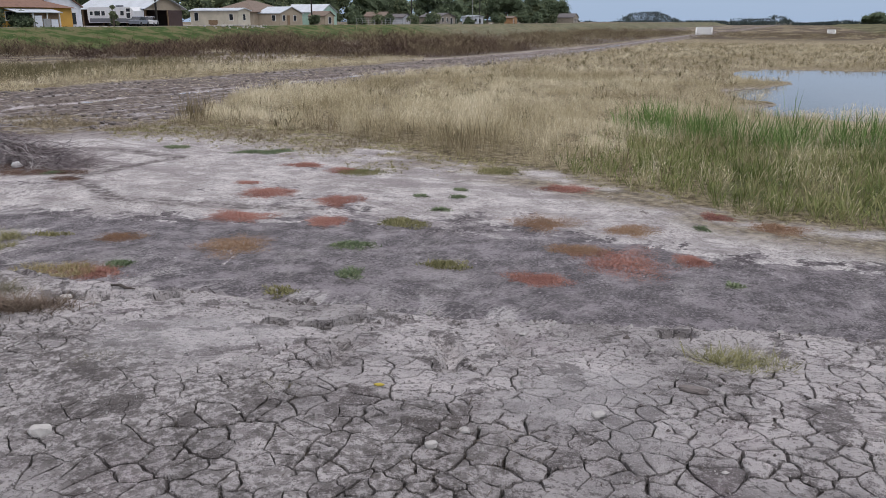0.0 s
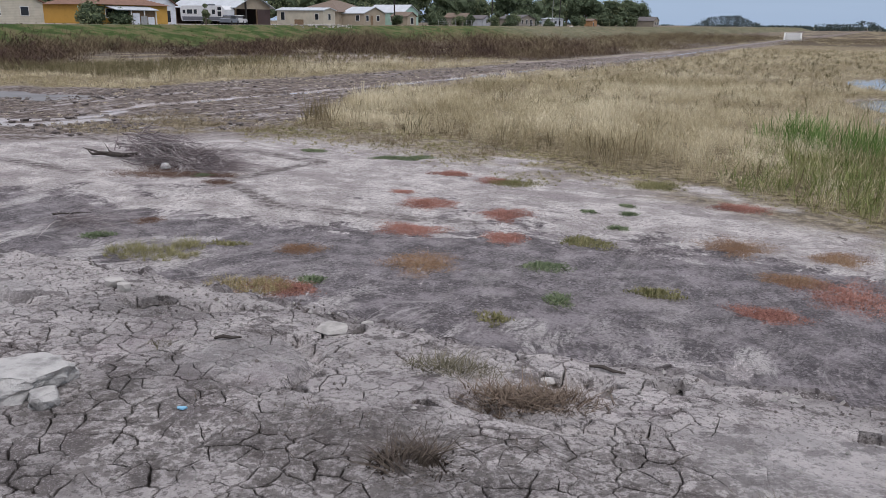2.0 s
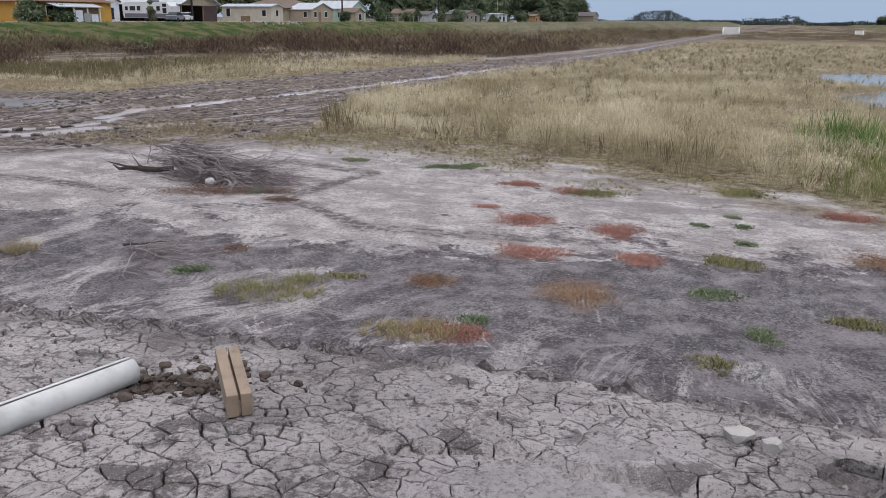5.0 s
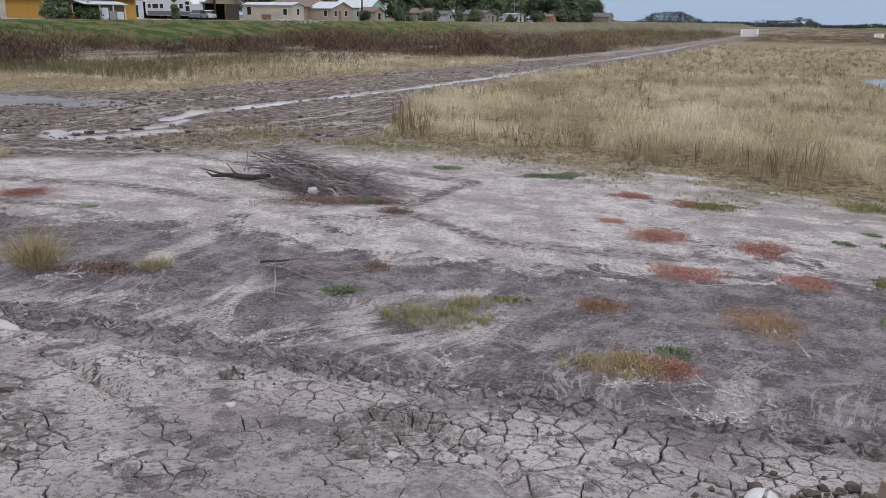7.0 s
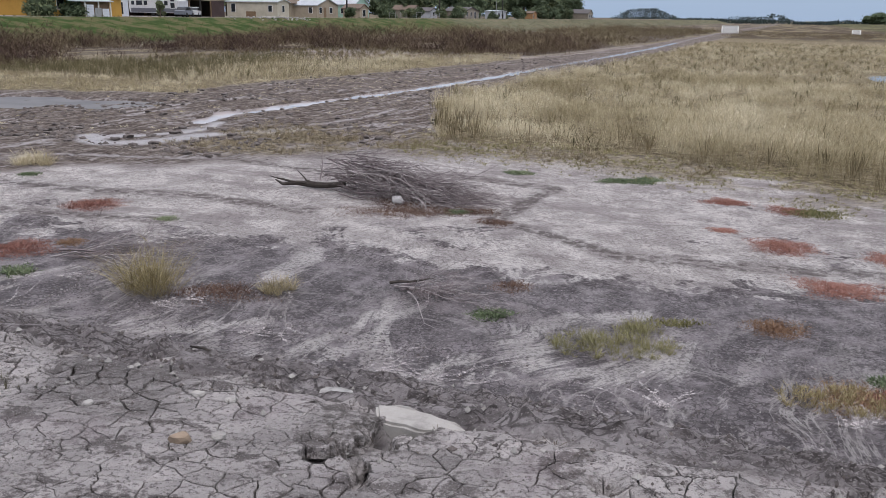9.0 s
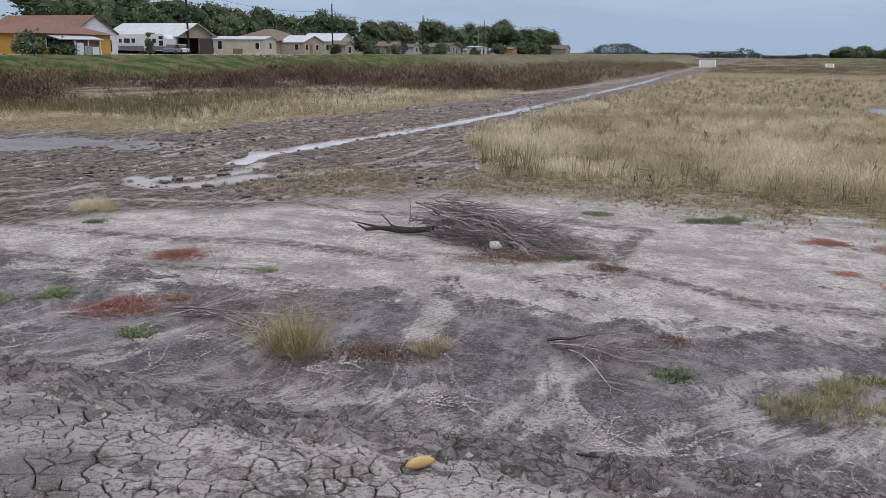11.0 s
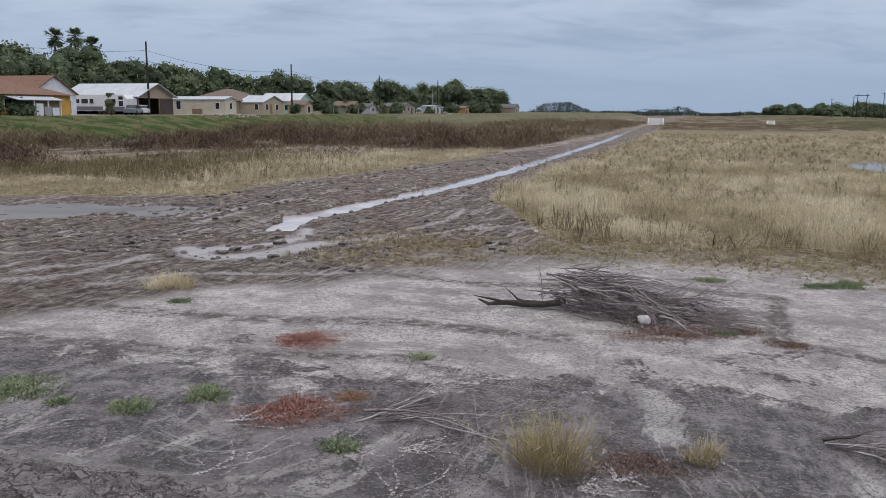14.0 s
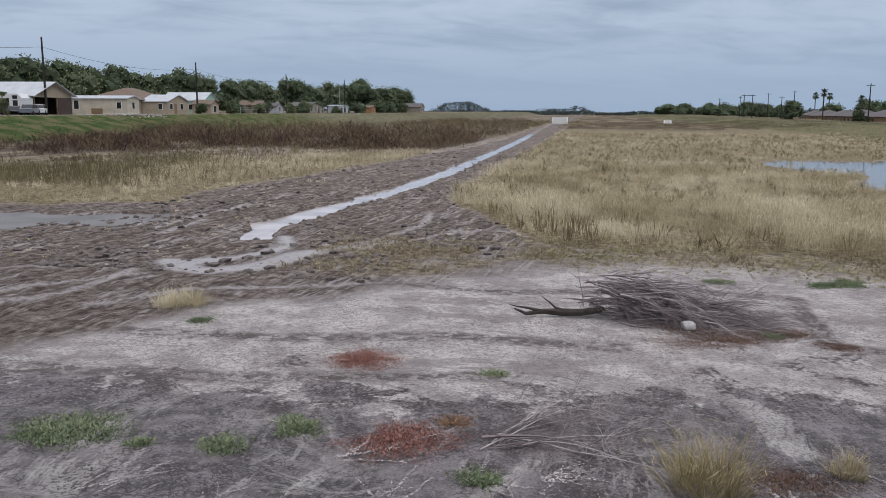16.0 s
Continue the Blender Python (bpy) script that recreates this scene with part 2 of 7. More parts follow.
    edge = nmath(nt, "ADD", nmath(nt, "MULTIPLY", nmath(nt, "SUBTRACT", nnoise(nt, p, 1.3, 8.0, 0.66, 0.6), 0.5), 2.4), nmath(nt, "MULTIPLY", nmath(nt, "SUBTRACT", nnoise(nt, p, 9.0, 5.0, 0.7), 0.5), 1.0))
    damp = nrange(nt, nmath(nt, "ADD", wet, edge), 0.40, 0.60)
    c = nmix(nt, salt, c, nmix(nt, damp, crust, mud))
    c = nmix(nt, nmath(nt, "MULTIPLY", rut, nrange(nt, nnoise(nt, p, 5.0, 5.0, 0.7), 0.44, 0.54, 0.3, 0.92)), c, (0.12, 0.102, 0.097))
    # churned track, drawn out by wheels
    roll = nmap(nt, nmap(nt, ax, (1, 1, 1), 6), (0.07, 1.0, 1.0))
    tn = nnoise(nt, roll, 8.0, 7.0, 0.68, 0.25)
    tn2 = nnoise(nt, p, 4.0, 6.0, 0.75)
    tn = nmath(nt, "ADD", nmath(nt, "MULTIPLY", tn, 0.42), nmath(nt, "MULTIPLY", tn2, 0.58))
    tr = nramp(nt, tn, [(0.41, (0.060, 0.047, 0.040)), (0.48, (0.125, 0.101, 0.088)), (0.54, (0.20, 0.170, 0.150)), (0.61, (0.32, 0.285, 0.262))])
    line = nmath(nt, "ABSOLUTE", nmath(nt, "SUBTRACT", nnoise(nt, roll, 1.7, 3.0, 0.5, 0.1), 0.5))
    tr = nmix(nt, nmath(nt, "MULTIPLY", nmath(nt, "MULTIPLY", nrange(nt, line, 0.020, 0.006), spots(ax, 0.35, 0.48)), 0.6), tr, (0.42, 0.39, 0.385))
    c = nmix(nt, track, c, tr)
    c = nmix(nt, nmath(nt, "MULTIPLY", wheel, nrange(nt, nnoise(nt, p, 7.0, 5.0, 0.7), 0.38, 0.52, 0.2, 0.9)), c, (0.42, 0.39, 0.385))
    c = nmix(nt, nmath(nt, "MULTIPLY", film, nrange(nt, nnoise(nt, p, 6.0, 5.0, 0.7), 0.36, 0.5, 0.45, 0.92)), c, (0.43, 0.405, 0.405))
    c = nmix(nt, sand, c, nramp(nt, nnoise(nt, p, 0.6, 6.0, 0.7), [(0.42, (0.13, 0.105, 0.085)), (0.52, (0.24, 0.20, 0.165)), (0.6, (0.33, 0.285, 0.245))]))
    st = nramp(nt, nnoise(nt, p, 4.0, 6.0, 0.7), [(0.40, (0.10, 0.080, 0.050)), (0.50, (0.20, 0.165, 0.105)), (0.60, (0.32, 0.27, 0.18))])
    st = nmix(nt, nmath(nt, "MULTIPLY", brush, spots(nmap(nt, ax, (0.25, 1.0, 1.0)), 0.12, 0.46, 6.0)), st, (0.088, 0.068, 0.050))
    c = nmix(nt, litter, c, st)
    gr = nramp(nt, nnoise(nt, p, 0.35, 5.0, 0.65), [(0.42, (0.038, 0.062, 0.018)), (0.49, (0.066, 0.088, 0.029)), (0.56, (0.115, 0.106, 0.053))])
    c = nmix(nt, green, c, gr)
    h2 = nmath(nt, "ADD", h, nmath(nt, "MULTIPLY", tn2, 0.25))
    h2 = nmath(nt, "ADD", h2, nmath(nt, "MULTIPLY", mid, 0.8))
    rough = nmath(nt, "SUBTRACT", nmath(nt, "SUBTRACT", 0.95, nmath(nt, "MULTIPLY", wet, 0.28)), nmath(nt, "MULTIPLY", film, 0.5))
    finish(nt, b, c, rough, nbump(nt, h2, 1.0, 0.07), nmath(nt, "ADD", nmath(nt, "ADD", 0.04, nmath(nt, "MULTIPLY", wet, 0.22)), nmath(nt, "MULTIPLY", film, 0.4)))
    return m


def make_blades(name, stops, rough=0.8):
    """Leaves and stems, each one a shade of its own."""
    m, nt, b = material(name)
    i = nisland(nt)
    v = nnoise(nt, nwhere(nt), 0.45, 3.0, 0.6)
    f = nmath(nt, "ADD", nmath(nt, "MULTIPLY", i, 0.6), nmath(nt, "MULTIPLY", nrange(nt, v, 0.3, 0.7), 0.4))
    finish(nt, b, nramp(nt, f, stops), rough, None, 0.05)
    return m


def make_plain(name, color, rough=0.7, vary=0.12, scale=3.0, metal=0.0, bump=0.15, dirt=None, local=True):
    """A plain made surface with grain, stains and a little wear."""
    m, nt, b = material(name)
    p = nlocal(nt) if local else nwhere(nt)
    n1, n2 = nnoise(nt, p, scale, 5.0, 0.6), nnoise(nt, p, scale * 14, 4.0, 0.65)
    lo = tuple(x * (1 - 2 * vary) for x in color)
    hi = tuple(min(1, x * (1 + vary)) for x in color)
    c = nramp(nt, n1, [(0.3, lo), (0.5, color), (0.75, hi)])
    c = nmix(nt, nmath(nt, "MULTIPLY", nrange(nt, n2, 0.5, 0.8), 0.35), c, dirt or tuple(x * 0.55 for x in color))
    finish(nt, b, c, rough, nbump(nt, n2, bump, 0.01), 0.35, metal)
    return m


def make_ribbed(name, color, pitch=0.25, axis=0, rough=0.45, metal=0.1):
    """Ribbed sheet or lapped boards."""
    m, nt, b = material(name)
    p = nlocal(nt)
    s = nt.nodes.new("ShaderNodeSeparateXYZ")
    put(nt, s.inputs[0], p)
    w = nmath(nt, "PINGPONG", s.outputs[axis], pitch / 2)
    c = nramp(nt, nnoise(nt, p, 0.8, 5.0, 0.6), [(0.3, tuple(x * 0.82 for x in color)), (0.55, color), (0.75, tuple(min(1, x * 1.08) for x in color))])
    finish(nt, b, c, rough, nbump(nt, w, 0.6, 0.2), 0.4, metal)
    return m


def make_water(name, color, rough):
    m, nt, b = material(name)
    p = nwhere(nt)
    w = nnoise(nt, p, 2.5, 3.0, 0.5)
    c = nmix(nt, nrange(nt, nnoise(nt, p, 0.6, 4.0), 0.35, 0.65), color, tuple(x * 1.5 for x in color))
    finish(nt, b, c, rough, nbump(nt, w, 0.16, 0.03), 0.5)
    b.inputs["IOR"].default_value = 1.33
    return m


M_CLAY = make_clay()
M_GROUND = make_ground()
M_STEM_PALE = make_blades("trodden_straw", [(0.1, (0.15, 0.12, 0.078)), (0.5, (0.27, 0.222, 0.148)), (0.9, (0.40, 0.34, 0.235))])
M_GOLD = make_blades("golden_grass", [(0.1, (0.17, 0.138, 0.070)), (0.5, (0.32, 0.265, 0.142)), (0.9, (0.48, 0.415, 0.25))])
M_STEM = make_blades("brown_stems", [(0.1, (0.10, 0.082, 0.048)), (0.5, (0.18, 0.145, 0.085)), (0.9, (0.28, 0.225, 0.135))])
M_OLIVE_STEM = make_blades("olive_stems", [(0.1, (0.075, 0.068, 0.036)), (0.5, (0.145, 0.125, 0.068)), (0.9, (0.25, 0.215, 0.125))])
M_OLIVE = make_blades("olive_grass", [(0.1, (0.17, 0.16, 0.080)), (0.5, (0.30, 0.27, 0.14)), (0.9, (0.45, 0.40, 0.24))])
M_OLIVE_MAT = make_blades("olive_mat", [(0.1, (0.125, 0.126, 0.060)), (0.5, (0.235, 0.222, 0.110)), (0.9, (0.37, 0.335, 0.19))])
M_REED = make_blades("green_reed", [(0.1, (0.075, 0.135, 0.036)), (0.5, (0.14, 0.225, 0.064)), (0.9, (0.26, 0.32, 0.13))], 0.6)
M_WEED = make_blades("green_weed", [(0.1, (0.085, 0.112, 0.064)), (0.5, (0.165, 0.205, 0.118)), (0.9, (0.28, 0.305, 0.190))])
M_LEVEE_DRY = make_blades("levee_straw", [(0.1, (0.085, 0.080, 0.038)), (0.5, (0.15, 0.130, 0.068)), (0.9, (0.23, 0.20, 0.115))])
M_LEVEE = make_blades("levee_turf", [(0.1, (0.036, 0.062, 0.018)), (0.5, (0.066, 0.100, 0.030)), (0.9, (0.125, 0.125, 0.058))])
M_GREY_WEED = make_blades("grey_weed", [(0.1, (0.09, 0.082, 0.055)), (0.5, (0.16, 0.145, 0.10)), (0.9, (0.26, 0.23, 0.165))])
# horizon woods: the air's haze is mixed into this bluish leaf colour
M_FAR = make_blades("hazed_distant_foliage", [(0.1, (0.045, 0.060, 0.058)), (0.5, (0.062, 0.080, 0.076)), (0.9, (0.085, 0.105, 0.095))])
M_MARSH = make_blades("marsh_grass", [(0.1, (0.10, 0.128, 0.040)), (0.5, (0.19, 0.218, 0.080)), (0.9, (0.30, 0.29, 0.135))])
M_RED = make_blades("red_succulent", [(0.1, (0.15, 0.080, 0.068)), (0.5, (0.34, 0.165, 0.130)), (0.9, (0.46, 0.275, 0.225))])
M_RUST = make_blades("rust_plant", [(0.1, (0.16, 0.095, 0.062)), (0.5, (0.28, 0.175, 0.112)), (0.9, (0.39, 0.28, 0.185))])
M_TWIGGY = make_blades("twiggy_weed", [(0.1, (0.085, 0.062, 0.048)), (0.5, (0.17, 0.13, 0.098)), (0.9, (0.27, 0.21, 0.16))])
M_DARK_WEED = make_blades("dark_dead_weed", [(0.1, (0.055, 0.043, 0.036)), (0.5, (0.105, 0.085, 0.068)), (0.9, (0.18, 0.15, 0.115))])
M_BROWN = make_blades("brown_litter", [(0.1, (0.085, 0.054, 0.043)), (0.5, (0.15, 0.096, 0.075)), (0.9, (0.24, 0.165, 0.125))])
def make_thicket(name, stops):
    """Bare twigs, whole bushes of one tone."""
    m, nt, b = material(name)
    p = nwhere(nt)
    v = nnoise(nt, p, 0.22, 4.0, 0.6, 0.4)
    f = nmath(nt, "ADD", nmath(nt, "MULTIPLY", nisland(nt), 0.35), nmath(nt, "MULTIPLY", nrange(nt, v, 0.36, 0.64), 0.65))
    finish(nt, b, nramp(nt, f, stops), 0.9, None, 0.05)
    return m


M_SHRUB_FAR = make_thicket("tan_shrub", [(0.05, (0.075, 0.055, 0.038)), (0.35, (0.13, 0.098, 0.062)), (0.65, (0.19, 0.155, 0.095)), (1.0, (0.27, 0.235, 0.145))])
M_STRAW = make_thicket("dry_straw", [(0.05, (0.22, 0.182, 0.106)), (0.35, (0.41, 0.348, 0.218)), (0.65, (0.58, 0.506, 0.345)), (1.0, (0.72, 0.65, 0.48))])
M_SHRUB = make_thicket("brown_shrub", [(0.05, (0.044, 0.028, 0.024)), (0.35, (0.080, 0.052, 0.041)), (0.65, (0.132, 0.097, 0.064)), (1.0, (0.21, 0.172, 0.105))])
M_LEAF = make_blades("tree_leaf", [(0.1, (0.055, 0.074, 0.043)), (0.5, (0.098, 0.126, 0.072)), (0.9, (0.165, 0.190, 0.11))], 0.6)
M_LEAF_OLIVE = make_blades("olive_tree_leaf", [(0.1, (0.085, 0.104, 0.055)), (0.5, (0.145, 0.170, 0.092)), (0.9, (0.215, 0.230, 0.135))], 0.6)
# a darker copy of the leaf colour, with the crown's inner shade put in
M_CORE = make_blades("shaded_inner_leaf", [(0.1, (0.045, 0.060, 0.036)), (0.9, (0.080, 0.102, 0.060))])
M_TWIG = make_plain("weathered_twig", (0.19, 0.158, 0.158), 0.9, 0.25, 8.0, local=False)
M_PALE_TWIG = make_plain("bleached_twig", (0.36, 0.325, 0.315), 0.9, 0.2, 8.0, local=False)
M_LOG = make_plain("dark_bark", (0.060, 0.050, 0.043), 0.95, 0.3, 9.0, bump=0.6, local=False)
M_TRUNK = make_plain("tree_bark", (0.10, 0.078, 0.06), 0.95, 0.2, 4.0, local=False)
M_STONE = make_plain("pale_stone", (0.36, 0.34, 0.315), 0.92, 0.2, 9.0, bump=0.5, local=False)
M_CONCRETE = make_plain("rough_concrete", (0.42, 0.405, 0.385), 0.95, 0.28, 9.0, bump=1.0, local=False)
M_DARKCLOD = make_plain("dark_clod", (0.145, 0.124, 0.114), 0.95, 0.25, 9.0, bump=0.7, local=False)
M_PVC = make_plain("white_plastic_pipe", (0.52, 0.52, 0.50), 0.5, 0.12, 7.0, bump=0.05, dirt=(0.5, 0.48, 0.44), local=False)
M_LUMBER = make_plain("sawn_lumber", (0.27, 0.205, 0.148), 0.85, 0.15, 10.0, bump=0.3, local=False)
M_BAG = make_plain("white_plastic_bag", (0.50, 0.485, 0.475), 0.5, 0.1, 9.0, local=False)
M_WATER = make_water("pond_water", (0.060, 0.058, 0.050), 0.04)
M_MUDWATER = make_water("muddy_water", (0.34, 0.305, 0.295), 0.06)
M_PUDDLE = make_water("wet_mud_film", (0.105, 0.098, 0.095), 0.46)


def make_salt():
    """Feathery salt bloom; it breaks up into specks at its edges."""
    m, nt, b = material("salt_bloom")
    p = nwhere(nt)
    n = nnoise(nt, p, 30.0, 5.0, 0.75)
    c = nramp(nt, nnoise(nt, p, 6.0, 4.0), [(0.42, (0.37, 0.333, 0.328)), (0.58, (0.50, 0.456, 0.447))])
    finish(nt, b, c, 0.95, nbump(nt, n, 0.4, 0.01), 0.05)
    put(nt, b.inputs["Alpha"], nmath(nt, "MULTIPLY", nrange(nt, n, 0.43, 0.60), 0.66))
    return m


M_SALT = make_salt()
M_FLAKE = make_blades("salt_flake", [(0.05, (0.16, 0.137, 0.135)), (0.35, (0.30, 0.265, 0.262)), (0.7, (0.40, 0.36, 0.354)), (1.0, (0.48, 0.438, 0.43))], 0.95)

# ---- the plan: s runs across the basin, d out along it, from the first step of the walk ----
SX, SY, DX, DY = -0.9196, 0.3929, 0.3929, 0.9196
rng = np.random.default_rng(7)


def world_xy(s, d):
    return s * SX + d * DX, s * SY + d * DY


def plan_sd(x, y):
    return x * SX + y * SY, x * DX + y * DY


def step(v, a, b):
    t = np.clip((v - a) / (b - a), 0, 1)
    return t * t * (3 - 2 * t)


def hash2(ix, iy, seed):
    h = (ix * 374761393 + iy * 668265263 + seed * 974126177) & 0xFFFFFFFF
    h = ((h ^ (h >> 13)) * 1274126177) & 0xFFFFFFFF
    return ((h ^ (h >> 16)) & 0xFFFFFF) / 0xFFFFFF


def value_noise(x, y, seed=0):
    fx, fy = np.floor(x), np.floor(y)
    ix, iy = fx.astype(np.int64), fy.astype(np.int64)
    u, v = x - fx, y - fy
    u, v = u * u * (3 - 2 * u), v * v * (3 - 2 * v)
    a, b = hash2(ix, iy, seed), hash2(ix + 1, iy, seed)
    c, e = hash2(ix, iy + 1, seed), hash2(ix + 1, iy + 1, seed)
    return (a * (1 - u) + b * u) * (1 - v) + (c * (1 - u) + e * u) * v


def fbm(x, y, octaves=4, seed=0):
    """About -1 to 1."""
    total, amp, norm = 0.0, 1.0, 0.0
    for k in range(octaves):
        total = total + amp * (value_noise(x, y, seed + 17 * k) * 2 - 1)
        norm += amp
        x, y, amp = x * 2.03 + 5.7, y * 2.03 - 3.1, amp * 0.5
    return total / norm


def near_line(x, y, pts):
    """Distance from each point to a broken line."""
    best = np.full(np.shape(x), 1e9)
    for (ax, ay), (bx, by) in zip(pts[:-1], pts[1:]):
        t = np.clip(((x - ax) * (bx - ax) + (y - ay) * (by - ay)) / ((bx - ax) ** 2 + (by - ay) ** 2), 0, 1)
        best = np.minimum(best, np.hypot(x - ax - t * (bx - ax), y - ay - t * (by - ay)))
    return best


def crest_at(s):
    return np.interp(s, [-6, -0.5, 0.4, 1.2, 2.5, 4, 6, 8, 10.3, 12.3, 16, 30], [4.6, 3.9, 3.72, 3.47, 3.27, 3.1, 3.12, 2.9, 2.6, 2.45, 2.25, 2.25])


def run_at(s):
    """How far the bank's slope runs out."""
    return np.interp(s, [-6, 0, 3, 6, 9, 13, 18, 25], [3.6, 3.9, 4.2, 4.3, 4.5, 4.75, 4.45, 4.35])


def plates_mask(s, d):
    """Where the bank's skin has cracked into plates."""
    e = crest_at(s) + 0.15 + 0.25 * fbm(s * 1.3, d * 1.3, 3, 41)
    return step(d, 1.05, 1.15) * (1 - step(d, e, e + 0.25)) * step(s, -3.6, -3.4) * (1 - step(s, 19.0, 19.2))


POND = [(31.0, 64, 8.2, 10), (39, 62, 12, 10), (24.3, 48, 4.2, 8.0), (33, 48, 12, 14), (23.0, 38.2, 9.0, 5.2), (24.5, 47, 8.5, 7.0), (36, 34, 12, 10)]


def pond_mask(x, y):
    f = -1.0
    for cx, cy, rx, ry in POND:
        f = np.maximum(f, 1 - ((x - cx) / rx) ** 2 - ((y - cy) / ry) ** 2)
    return step(f + 0.16 * fbm(x * 0.35, y * 0.35, 4, 77), -0.06, 0.30)


CHANNEL = [(29.6, 22.6), (30.2, 25.5), (29.7, 31), (29.0, 40), (28.8, 54), (29.6, 101), (30.8, 160), (33, 290)]
FORK = [(29.8, 18.1), (29.0, 17.3), (28.45, 17.1), (27.7, 17.9), (27.2, 19.6), (26.7, 20.8), (25.5, 22.6)]
FORK_ARM = [(29.3, 18.0), (28.4, 18.9), (28.0, 20.2), (27.9, 21.2), (28.6, 22.6)]
WHEELS = [[(31.0, 13.3), (30.3, 13.7), (30.1, 15.6), (30.1, 17.1)], [(29.1, 13.6), (28.5, 14.3), (27.8, 15.2), (26.4, 16.0), (24.5, 17.1)], [(32.2, 14.5), (32.2, 15.8)], [(34.0, 16.2), (32.8, 16.6), (31.6, 17.3)],
          [(32.3, 21.8), (32.4, 23.2), (32.5, 25.4)], [(35.3, 21.8), (34.1, 23.5), (33.2, 25.5), (32.6, 31.0)], [(38.7, 20.9), (39.3, 22.9), (39.2, 24.8)], [(26.2, 17.7), (25.6, 18.9), (25.0, 20.4)], [(29.6, 15.8), (29.2, 16.2)], [(33.1, 23.0), (33.05, 26.5), (33.15, 31.4)], [(26.0, 20.5), (24.8, 23.2), (23.8, 25.7)], [(25.9, 22.8), (25.2, 26.0), (25.6, 30.0)], [(31.5, 14.2), (30.8, 15.5), (29.6, 16.7)], [(24.2, 24.6), (23.0, 25.9), (22.0, 25.8)]]
RUTS = [[(-7.3, 22.4), (-8.9, 19.3), (-7.8, 17.9), (-7.0, 16.9), (-5.2, 16.6), (-3.0, 16.3)],
        [(-24.7, 24.4), (-20.2, 21.8), (-17.9, 21.0), (-15.1, 20.8), (-12.6, 19.6)],
        [(-17.5, 26.3), (-13.1, 23.9), (-9.5, 23.6), (-7.3, 22.4)],
        [(-26.0, 22.2), (-21.5, 20.1), (-18.3, 19.0), (-15.0, 18.6)]]


def channel_mask(s, d):
    wob = (0.22 + 0.25 * (1 - step(d, 24, 40))) * fbm(s * 0.9, d * 0.9, 3, 5)
    a = 1 - step(near_line(s, d, CHANNEL) + wob, 0.45, 0.75)
    return a


def film_mask(s, d):
    """Smooth pale slurry where wheels turned off the channel."""
    rag = 0.30 * fbm(s * 1.1, d * 1.1, 3, 64)
    a = 1 - step(near_line(s, d, FORK) + rag, 0.16, 0.52)
    return np.maximum(a, 1 - step(near_line(s, d, FORK_ARM) + rag, 0.13, 0.45))


def puddle_mask(s, d):
    f = 1 - ((s - 42.0) / 9.0) ** 2 - ((d - 23.9 + 0.4 * (s - 38.5)) / 2.7) ** 2 + 0.5 * fbm(s * 0.5, d * 1.0, 4, 9)
    return step(f, 0.0, 0.3)


def track_mask(s, d):
    lo = np.interp(d, [18, 20, 22.5, 25.3, 27.4, 31, 36.6, 50], [25.0, 24.3, 22.0, 21.4, 22.5, 24.2, 25.8, 25.8]) + 0.9 * fbm(s * 0.3, d * 0.25, 3, 12)
    hi = np.interp(d, [16, 24, 34, 50, 70, 90, 300], [80, 58, 37.5, 37, 35, 32.5, 33]) + 1.5 * fbm(s * 0.3, d * 0.2, 3, 13)
    near = np.interp(s, [10, 16, 22, 23.5, 24.5, 25.4, 26.2, 26.9, 27.4, 27.9, 29, 60], [24.5, 22.6, 18.5, 16.8, 16.0, 15.2, 14.4, 13.4, 12.4, 11.4, 10.0, 8.0]) + 0.7 * fbm(s * 0.5, d * 0.5, 3, 14)
    wide = np.maximum(step(s, lo - 1.4, lo + 0.4), 0.6 * step(s, 15, 21) * (1 - step(d, 22.5, 25)))
    return wide * (1 - step(s, hi, hi + 1.2)) * step(d, near - 0.8, near + 1.0)


def field_edge(s):
    return np.interp(s, [-30, -6, -2, 1, 3, 6, 8, 10.5, 12.4, 14.3, 17.3, 20.0, 21.0, 21.9, 22.9, 24.6, 26.5], [16, 16.3, 16.8, 17.4, 18.9, 20.1, 20.9, 22.0, 22.6, 23.0, 23.6, 23.1, 23.6, 25.2, 27.9, 31.3, 36.8])


def field_mask(s, d):
    """The tall dry grass on the pond's side of the channel."""
    e = field_edge(s) + 0.9 * fbm(s * 0.6, d * 0.6, 3, 21)
    hi = 26.2 + 0.6 * fbm(s * 0.3, d * 0.3, 3, 22)
    return step(d, e, e + 0.5) * (1 - step(s, hi - 0.5, hi + 0.5))


def strip_mask(s, d):
    """The dry grass on the far side of the track."""
    near = np.interp(s, [34.8, 35.6, 39, 42.4, 44, 60], [32.8, 29.6, 28.6, 27.4, 26.3, 20]) + 0.6 * fbm(s * 0.4, d * 0.4, 3, 23)
    far = np.interp(s, [36, 43.9, 46, 50, 51.2, 52.8, 56, 62], [76, 65, 59.4, 56.8, 52.3, 46.7, 42, 36]) + 1.6 * fbm(s * 0.2, d * 0.2, 3, 24)
    lo = np.interp(d, [28, 34, 50, 75], [35, 36.5, 35.3, 33.5]) + 0.6 * fbm(s * 0.5, d * 0.4, 3, 25)
    return step(d, near, near + 0.8) * (1 - step(d, far, far + 2)) * step(s, lo, lo + 0.8)


